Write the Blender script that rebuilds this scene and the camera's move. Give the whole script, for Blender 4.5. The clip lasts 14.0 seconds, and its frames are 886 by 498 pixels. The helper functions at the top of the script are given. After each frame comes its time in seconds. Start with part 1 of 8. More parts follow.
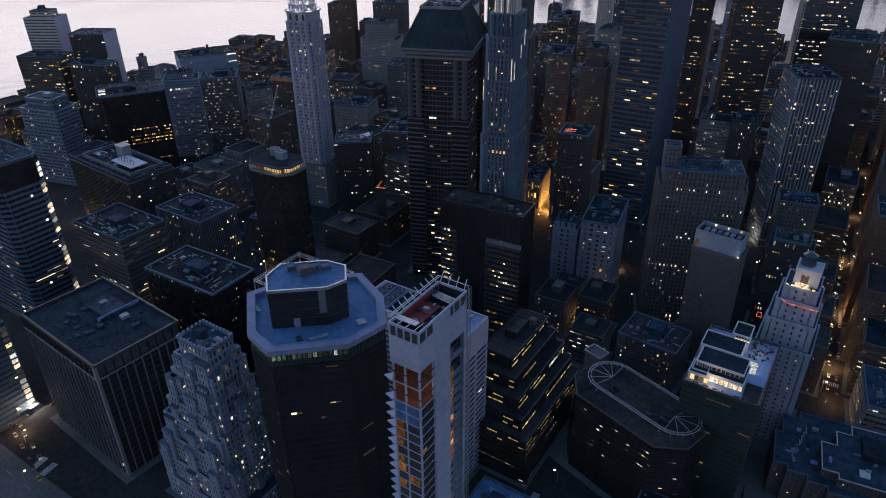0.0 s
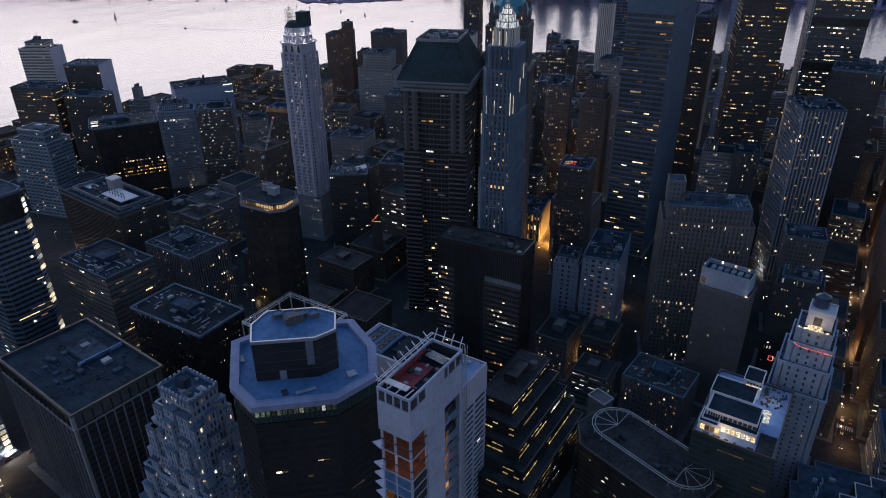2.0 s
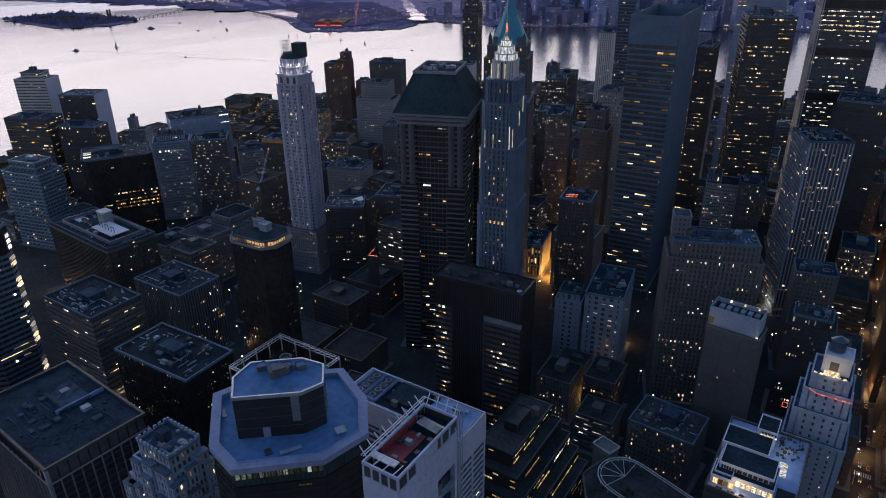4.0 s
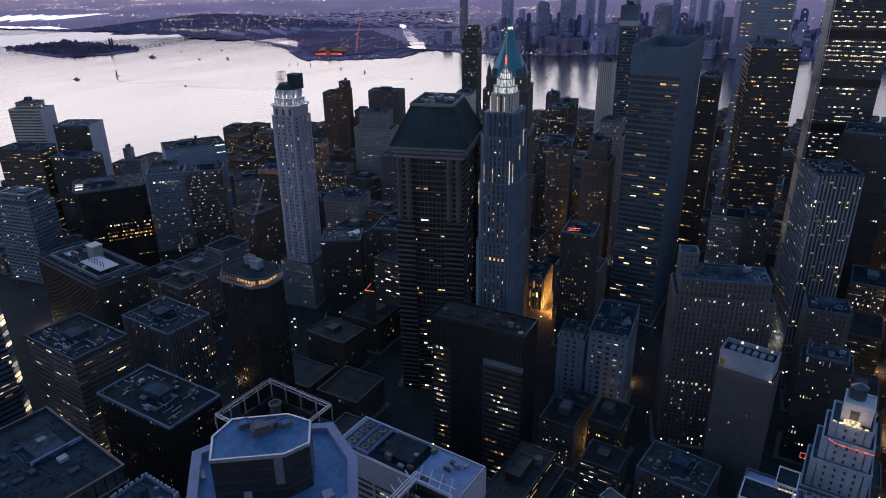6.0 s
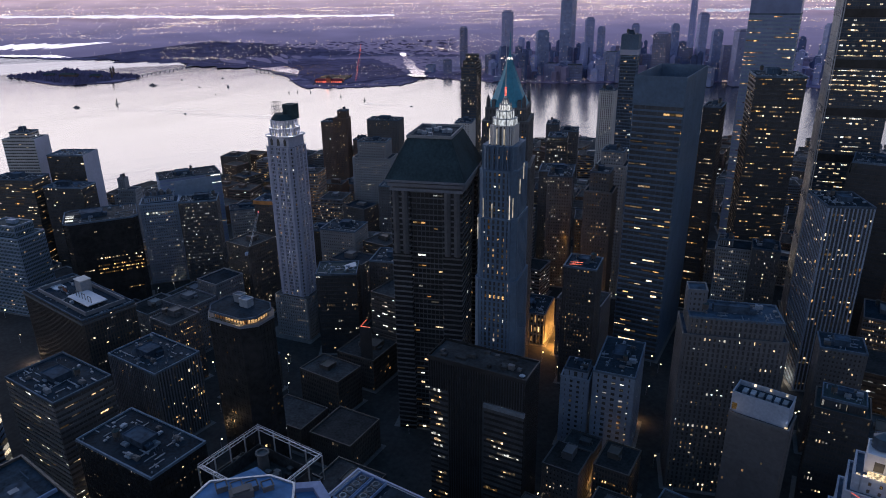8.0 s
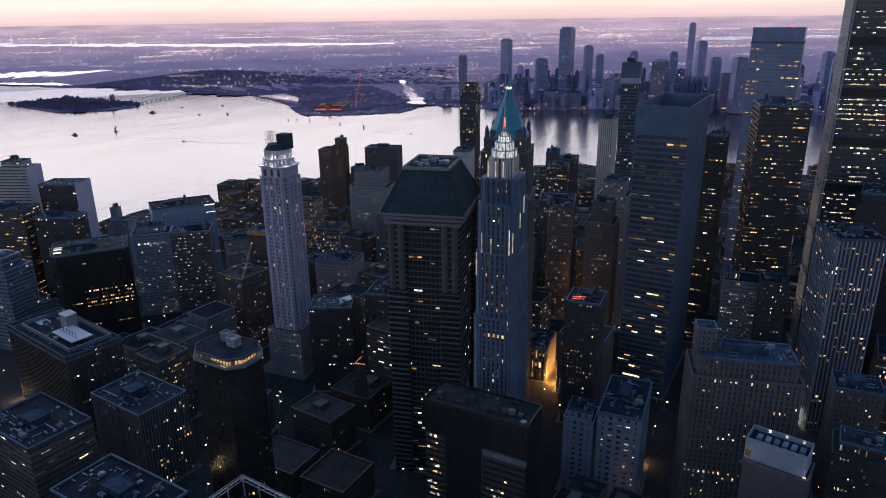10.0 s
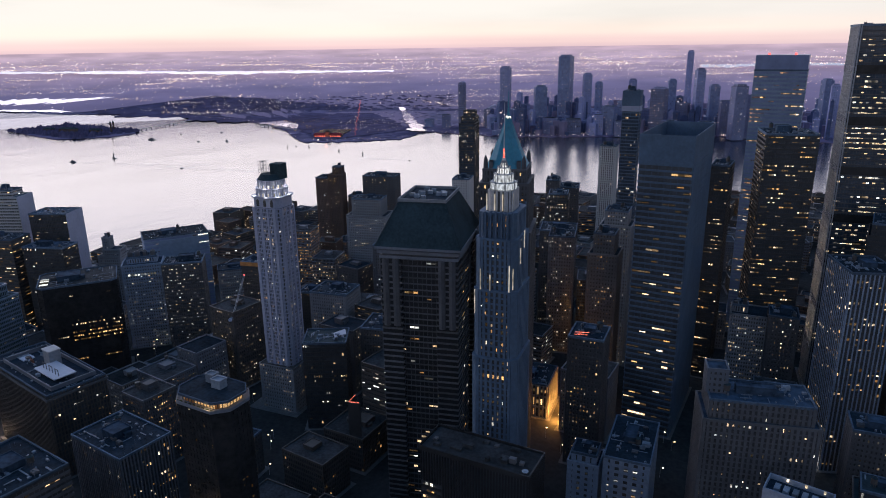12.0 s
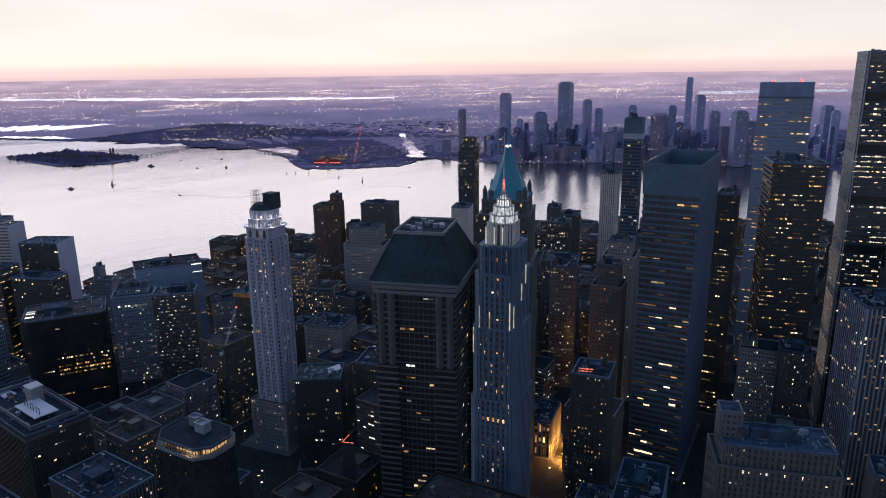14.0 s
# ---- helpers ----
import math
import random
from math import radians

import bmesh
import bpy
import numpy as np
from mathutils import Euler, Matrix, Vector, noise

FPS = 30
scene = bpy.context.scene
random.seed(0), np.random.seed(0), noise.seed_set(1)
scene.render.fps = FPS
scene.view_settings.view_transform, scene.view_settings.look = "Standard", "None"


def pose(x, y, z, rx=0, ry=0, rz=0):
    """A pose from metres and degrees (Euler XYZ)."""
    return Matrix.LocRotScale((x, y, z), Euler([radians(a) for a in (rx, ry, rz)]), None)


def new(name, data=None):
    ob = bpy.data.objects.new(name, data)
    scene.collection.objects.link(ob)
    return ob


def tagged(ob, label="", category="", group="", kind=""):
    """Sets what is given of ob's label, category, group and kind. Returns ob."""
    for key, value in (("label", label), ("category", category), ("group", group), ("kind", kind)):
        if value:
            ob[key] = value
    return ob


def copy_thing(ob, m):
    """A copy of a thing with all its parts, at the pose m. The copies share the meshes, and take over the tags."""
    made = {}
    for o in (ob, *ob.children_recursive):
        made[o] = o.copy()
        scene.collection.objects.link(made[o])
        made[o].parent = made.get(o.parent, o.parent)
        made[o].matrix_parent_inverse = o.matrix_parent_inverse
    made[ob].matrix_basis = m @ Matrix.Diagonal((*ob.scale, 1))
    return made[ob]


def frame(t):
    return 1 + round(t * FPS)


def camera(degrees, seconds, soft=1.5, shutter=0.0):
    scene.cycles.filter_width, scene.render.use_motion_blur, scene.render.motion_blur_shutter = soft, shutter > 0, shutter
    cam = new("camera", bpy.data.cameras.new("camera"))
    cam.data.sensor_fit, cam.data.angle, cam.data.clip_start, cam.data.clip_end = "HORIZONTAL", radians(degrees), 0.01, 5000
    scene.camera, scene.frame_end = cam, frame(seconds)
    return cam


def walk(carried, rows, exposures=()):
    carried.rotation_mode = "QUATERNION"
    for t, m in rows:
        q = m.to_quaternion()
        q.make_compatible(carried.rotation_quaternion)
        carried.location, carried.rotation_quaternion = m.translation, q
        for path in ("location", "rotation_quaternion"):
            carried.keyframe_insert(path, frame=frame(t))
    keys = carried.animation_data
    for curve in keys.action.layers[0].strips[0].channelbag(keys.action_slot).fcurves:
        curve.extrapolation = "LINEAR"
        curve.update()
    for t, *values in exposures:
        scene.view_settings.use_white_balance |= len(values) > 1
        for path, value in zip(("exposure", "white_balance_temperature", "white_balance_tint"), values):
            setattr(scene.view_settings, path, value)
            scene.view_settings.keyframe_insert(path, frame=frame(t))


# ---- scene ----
cam = camera(66.3, 14.0, soft=1.0)
METRES, EYE, TILT, LEAN, TURN = 132.0, 320.0, -2.43, 0.36, 33.0
ROWS = [
    (0.0, 0.0, 0.0, 0.0, -0.04, -27.19, 0.07),
    (0.5, 0.0035, 0.0346, 0.0012, -0.06, -26.66, 0.09),
    (1.0, 0.007, 0.0692, 0.0025, -0.07, -26.13, 0.1),
    (1.5, 0.0104, 0.1034, 0.004, -0.09, -25.6, 0.12),
    (2.0, 0.0139, 0.1381, 0.0054, -0.1, -25.07, 0.13),
    (2.5, 0.0174, 0.1727, 0.0069, -0.11, -24.54, 0.15),
    (3.0, 0.0215, 0.2074, 0.008, -0.11, -24.01, 0.17),
    (5.5, 0.0397, 0.384, 0.0173, -0.07, -21.34, 0.27),
    (6.0, 0.0429, 0.4188, 0.0197, -0.07, -20.81, 0.29),
    (6.5, 0.0467, 0.4541, 0.021, -0.06, -20.28, 0.31),
    (7.0, 0.0498, 0.4894, 0.0222, -0.06, -19.74, 0.32),
    (7.5, 0.0537, 0.5244, 0.0236, -0.05, -19.2, 0.34),
    (8.0, 0.0563, 0.5593, 0.0261, -0.05, -18.67, 0.35),
    (10.5, 0.0736, 0.7405, 0.0317, -0.07, -15.99, 0.38),
    (11.0, 0.077, 0.7768, 0.0334, -0.07, -15.46, 0.38),
    (11.5, 0.0805, 0.8128, 0.0345, -0.08, -14.92, 0.38),
    (12.0, 0.0838, 0.8496, 0.036, -0.08, -14.39, 0.39),
    (12.5, 0.0875, 0.8858, 0.0374, -0.07, -13.86, 0.39),
    (13.0, 0.091, 0.9221, 0.0391, -0.06, -13.33, 0.4),
    (13.5, 0.0948, 0.9584, 0.0401, -0.05, -12.79, 0.41),
    (14.0, 0.0981, 0.9942, 0.0418, -0.04, -12.26, 0.42),
]
walk(cam, [(t, pose(0, 0, EYE, TILT, LEAN, TURN) @ pose(METRES * x, METRES * y, METRES * z, 90 + pitch, roll, yaw)) for t, x, y, z, yaw, pitch, roll in ROWS])

# ---- sky: dusk, bright and pale in the west, deep blue overhead and behind ----
WEST = Vector((-0.866, 0.50, 0.0))
world = bpy.data.worlds.new("dusk_sky")
scene.world = world
world.use_nodes = True
wt = world.node_tree
wt.nodes.clear()


def ramp(tree, stops, interp="EASE"):
    n = tree.nodes.new("ShaderNodeValToRGB")
    n.color_ramp.interpolation = interp
    e = n.color_ramp.elements
    while len(e) < len(stops):
        e.new(0.5)
    for el, (p, c) in zip(e, stops):
        el.position, el.color = p, (*c, 1.0)
    return n


def link(tree, a, b):
    tree.links.new(a, b)


w_out = wt.nodes.new("ShaderNodeOutputWorld")
w_bg = wt.nodes.new("ShaderNodeBackground")
w_co = wt.nodes.new("ShaderNodeTexCoord")
w_sep = wt.nodes.new("ShaderNodeSeparateXYZ")
w_dot = wt.nodes.new("ShaderNodeVectorMath")
w_dot.operation = "DOT_PRODUCT"
w_dot.inputs[1].default_value = WEST
w_az = wt.nodes.new("ShaderNodeMapRange")
w_az.interpolation_type = "SMOOTHSTEP"
w_az.inputs["From Min"].default_value, w_az.inputs["From Max"].default_value = -0.32, 1.0
w_el = wt.nodes.new("ShaderNodeMapRange")
w_el.inputs["From Min"].default_value, w_el.inputs["From Max"].default_value = -0.05, 0.95
w_west = ramp(wt, [(0.0, (0.48, 0.34, 0.40)), (0.042, (0.63, 0.44, 0.48)), (0.053, (0.78, 0.57, 0.55)), (0.066, (0.85, 0.73, 0.645)), (0.088, (0.76, 0.72, 0.67)),
                   (0.145, (0.75, 0.71, 0.67)), (0.18, (0.82, 0.79, 0.78)), (0.22, (1.33, 1.26, 1.44)), (0.42, (0.91, 0.90, 1.12)), (0.62, (0.22, 0.30, 0.47)), (1.0, (0.052, 0.138, 0.283))])
w_east = ramp(wt, [(0.0, (0.30, 0.26, 0.26)), (0.05, (0.53, 0.45, 0.45)), (0.09, (0.54, 0.49, 0.49)), (0.15, (0.51, 0.485, 0.51)), (0.22, (0.42, 0.42, 0.49)), (0.30, (0.24, 0.275, 0.35)), (0.45, (0.10, 0.150, 0.235)), (1.0, (0.052, 0.138, 0.283))])
# the afterglow: a hot patch of sky over the place where the sun went down
w_hot = ramp(wt, [(0.0, (0, 0, 0)), (0.165, (0, 0, 0)), (0.22, (1.28, 1.10, 0.98)), (0.42, (1.0, 0.90, 1.04)), (0.60, (0, 0, 0)), (1.0, (0, 0, 0))])
w_nar = wt.nodes.new("ShaderNodeMapRange")
w_nar.interpolation_type = "SMOOTHSTEP"
w_nar.inputs["From Min"].default_value, w_nar.inputs["From Max"].default_value = 0.60, 0.97
w_hsc = wt.nodes.new("ShaderNodeVectorMath")
w_hsc.operation = "SCALE"
w_add = wt.nodes.new("ShaderNodeVectorMath")
w_add.operation = "ADD"
w_mix = wt.nodes.new("ShaderNodeMix")
w_mix.data_type = "RGBA"
w_cl = wt.nodes.new("ShaderNodeTexNoise")
w_map = wt.nodes.new("ShaderNodeMapping")
w_map.inputs["Scale"].default_value = (1.2, 1.2, 9.0)
w_cl.inputs["Scale"].default_value, w_cl.inputs["Detail"].default_value = 2.2, 4.0
w_cr = wt.nodes.new("ShaderNodeMapRange")
w_cr.inputs["From Min"].default_value, w_cr.inputs["From Max"].default_value = 0.45, 0.75
w_cr.inputs["To Min"].default_value, w_cr.inputs["To Max"].default_value = 1.0, 0.90
w_mul = wt.nodes.new("ShaderNodeVectorMath")
w_mul.operation = "SCALE"
link(wt, w_co.outputs["Generated"], w_sep.inputs[0])
link(wt, w_co.outputs["Generated"], w_dot.inputs[0])
link(wt, w_co.outputs["Generated"], w_map.inputs[0])
link(wt, w_map.outputs[0], w_cl.inputs[0])
link(wt, w_cl.outputs[0], w_cr.inputs[0])
link(wt, w_dot.outputs["Value"], w_az.inputs[0])
link(wt, w_sep.outputs["Z"], w_el.inputs[0])
link(wt, w_el.outputs[0], w_west.inputs[0])
link(wt, w_el.outputs[0], w_east.inputs[0])
link(wt, w_az.outputs[0], w_mix.inputs["Factor"])
link(wt, w_east.outputs[0], w_mix.inputs["A"])
link(wt, w_west.outputs[0], w_mix.inputs["B"])
link(wt, w_el.outputs[0], w_hot.inputs[0])
link(wt, w_dot.outputs["Value"], w_nar.inputs[0])
link(wt, w_hot.outputs[0], w_hsc.inputs[0])
link(wt, w_nar.outputs[0], w_hsc.inputs["Scale"])
link(wt, w_mix.outputs["Result"], w_add.inputs[0])
link(wt, w_hsc.outputs[0], w_add.inputs[1])
link(wt, w_add.outputs[0], w_mul.inputs[0])
link(wt, w_cr.outputs[0], w_mul.inputs["Scale"])
link(wt, w_mul.outputs[0], w_bg.inputs["Color"])
link(wt, w_bg.outputs[0], w_out.inputs[0])
w_bg.inputs["Strength"].default_value = 1.34


# ---- materials ----
def material(name, colour, rough=0.7, metal=0.0, vary=0.25, grain=0.35, blotch=0.04, bump=0.15, spec=0.5, per_thing=0.0):
    """Principled surface with fine grain, broad stains and a little relief; sizes are in repeats per metre."""
    m = bpy.data.materials.new(name)
    m.use_nodes = True
    t = m.node_tree
    b = t.nodes["Principled BSDF"]
    b.inputs["Metallic"].default_value = metal
    b.inputs["Specular IOR Level"].default_value = spec
    co = t.nodes.new("ShaderNodeTexCoord")
    fine, broad = t.nodes.new("ShaderNodeTexNoise"), t.nodes.new("ShaderNodeTexNoise")
    fine.inputs["Scale"].default_value, fine.inputs["Detail"].default_value = grain, 5.0
    broad.inputs["Scale"].default_value, broad.inputs["Detail"].default_value = blotch, 3.0
    link(t, co.outputs["Object"], fine.inputs[0])
    link(t, co.outputs["Object"], broad.inputs[0])
    mx = t.nodes.new("ShaderNodeMath")
    mx.operation = "MULTIPLY_ADD"
    mx.inputs[1].default_value = 0.5
    half = t.nodes.new("ShaderNodeMath")
    half.operation = "MULTIPLY"
    half.inputs[1].default_value = 0.5
    link(t, fine.outputs[0], half.inputs[0])
    link(t, broad.outputs[0], mx.inputs[0])
    link(t, half.outputs[0], mx.inputs[2])
    lo = tuple(c * (1 - vary) for c in colour)
    hi = tuple(min(1.0, c * (1 + vary)) for c in colour)
    cr = ramp(t, [(0.32, lo), (0.68, hi)], "LINEAR")
    link(t, mx.outputs[0], cr.inputs[0])
    top = cr.outputs[0]
    if per_thing:
        oi = t.nodes.new("ShaderNodeObjectInfo")
        rg = t.nodes.new("ShaderNodeMapRange")
        rg.inputs["To Min"].default_value, rg.inputs["To Max"].default_value = 1 - per_thing, 1 + per_thing
        link(t, oi.outputs["Random"], rg.inputs[0])
        sc = t.nodes.new("ShaderNodeVectorMath")
        sc.operation = "SCALE"
        link(t, top, sc.inputs[0])
        link(t, rg.outputs[0], sc.inputs["Scale"])
        top = sc.outputs[0]
    link(t, top, b.inputs["Base Color"])
    rr = t.nodes.new("ShaderNodeMapRange")
    rr.inputs["To Min"].default_value, rr.inputs["To Max"].default_value = max(0.02, rough - 0.12), min(1.0, rough + 0.12)
    link(t, fine.outputs[0], rr.inputs[0])
    link(t, rr.outputs[0], b.inputs["Roughness"])
    if bump:
        bp = t.nodes.new("ShaderNodeBump")
        bp.inputs["Strength"].default_value, bp.inputs["Distance"].default_value = bump, 0.15
        link(t, fine.outputs[0], bp.inputs["Height"])
        link(t, bp.outputs[0], b.inputs["Normal"])
    return m


def glow(name, cold, warm, low, high, cells=(0.9, 0.9, 1.3), sample=False):
    """Lit panes: colour and strength differ from pane to pane, with blinds and furniture breaking up each one."""
    m = bpy.data.materials.new(name)
    m.use_nodes = True
    t = m.node_tree
    t.nodes.clear()
    out, em = t.nodes.new("ShaderNodeOutputMaterial"), t.nodes.new("ShaderNodeEmission")
    oi, ge = t.nodes.new("ShaderNodeObjectInfo"), t.nodes.new("ShaderNodeNewGeometry")
    add, fr = t.nodes.new("ShaderNodeMath"), t.nodes.new("ShaderNodeMath")
    add.operation, fr.operation = "ADD", "FRACT"
    link(t, oi.outputs["Random"], add.inputs[0])
    link(t, ge.outputs["Random Per Island"], add.inputs[1])
    link(t, add.outputs[0], fr.inputs[0])
    cr = ramp(t, [(0.0, cold), (1.0, warm)], "LINEAR")
    link(t, fr.outputs[0], cr.inputs[0])
    co, mp, no = t.nodes.new("ShaderNodeTexCoord"), t.nodes.new("ShaderNodeMapping"), t.nodes.new("ShaderNodeTexNoise")
    mp.inputs["Scale"].default_value = cells
    no.inputs["Scale"].default_value, no.inputs["Detail"].default_value = 1.0, 2.0
    ofs = t.nodes.new("ShaderNodeVectorMath")
    ofs.operation = "ADD"
    big = t.nodes.new("ShaderNodeMath")
    big.operation = "MULTIPLY"
    big.inputs[1].default_value = 57.0
    link(t, add.outputs[0], big.inputs[0])
    link(t, co.outputs["Object"], mp.inputs[0])
    link(t, mp.outputs[0], ofs.inputs[0])
    link(t, big.outputs[0], ofs.inputs[1])
    link(t, ofs.outputs[0], no.inputs[0])
    br = t.nodes.new("ShaderNodeMapRange")
    br.inputs["From Min"].default_value, br.inputs["From Max"].default_value = 0.35, 0.65
    br.inputs["To Min"].default_value, br.inputs["To Max"].default_value = 0.25, 1.2
    link(t, no.outputs[0], br.inputs[0])
    sq = t.nodes.new("ShaderNodeMath")
    sq.operation = "POWER"
    sq.inputs[1].default_value = 3.8
    sh, sh2 = t.nodes.new("ShaderNodeMath"), t.nodes.new("ShaderNodeMath")
    sh.operation, sh2.operation = "MULTIPLY", "FRACT"
    sh.inputs[1].default_value = 7.31
    link(t, fr.outputs[0], sh.inputs[0])
    link(t, sh.outputs[0], sh2.inputs[0])
    link(t, sh2.outputs[0], sq.inputs[0])
    st = t.nodes.new("ShaderNodeMapRange")
    st.inputs["To Min"].default_value, st.inputs["To Max"].default_value = low, high
    link(t, sq.outputs[0], st.inputs[0])
    mu = t.nodes.new("ShaderNodeMath")
    mu.operation = "MULTIPLY"
    link(t, st.outputs[0], mu.inputs[0])
    link(t, br.outputs[0], mu.inputs[1])
    link(t, cr.outputs[0], em.inputs["Color"])
    link(t, mu.outputs[0], em.inputs["Strength"])
    link(t, em.outputs[0], out.inputs["Surface"])
    if not sample:
        m.cycles.emission_sampling = "NONE"
    return m


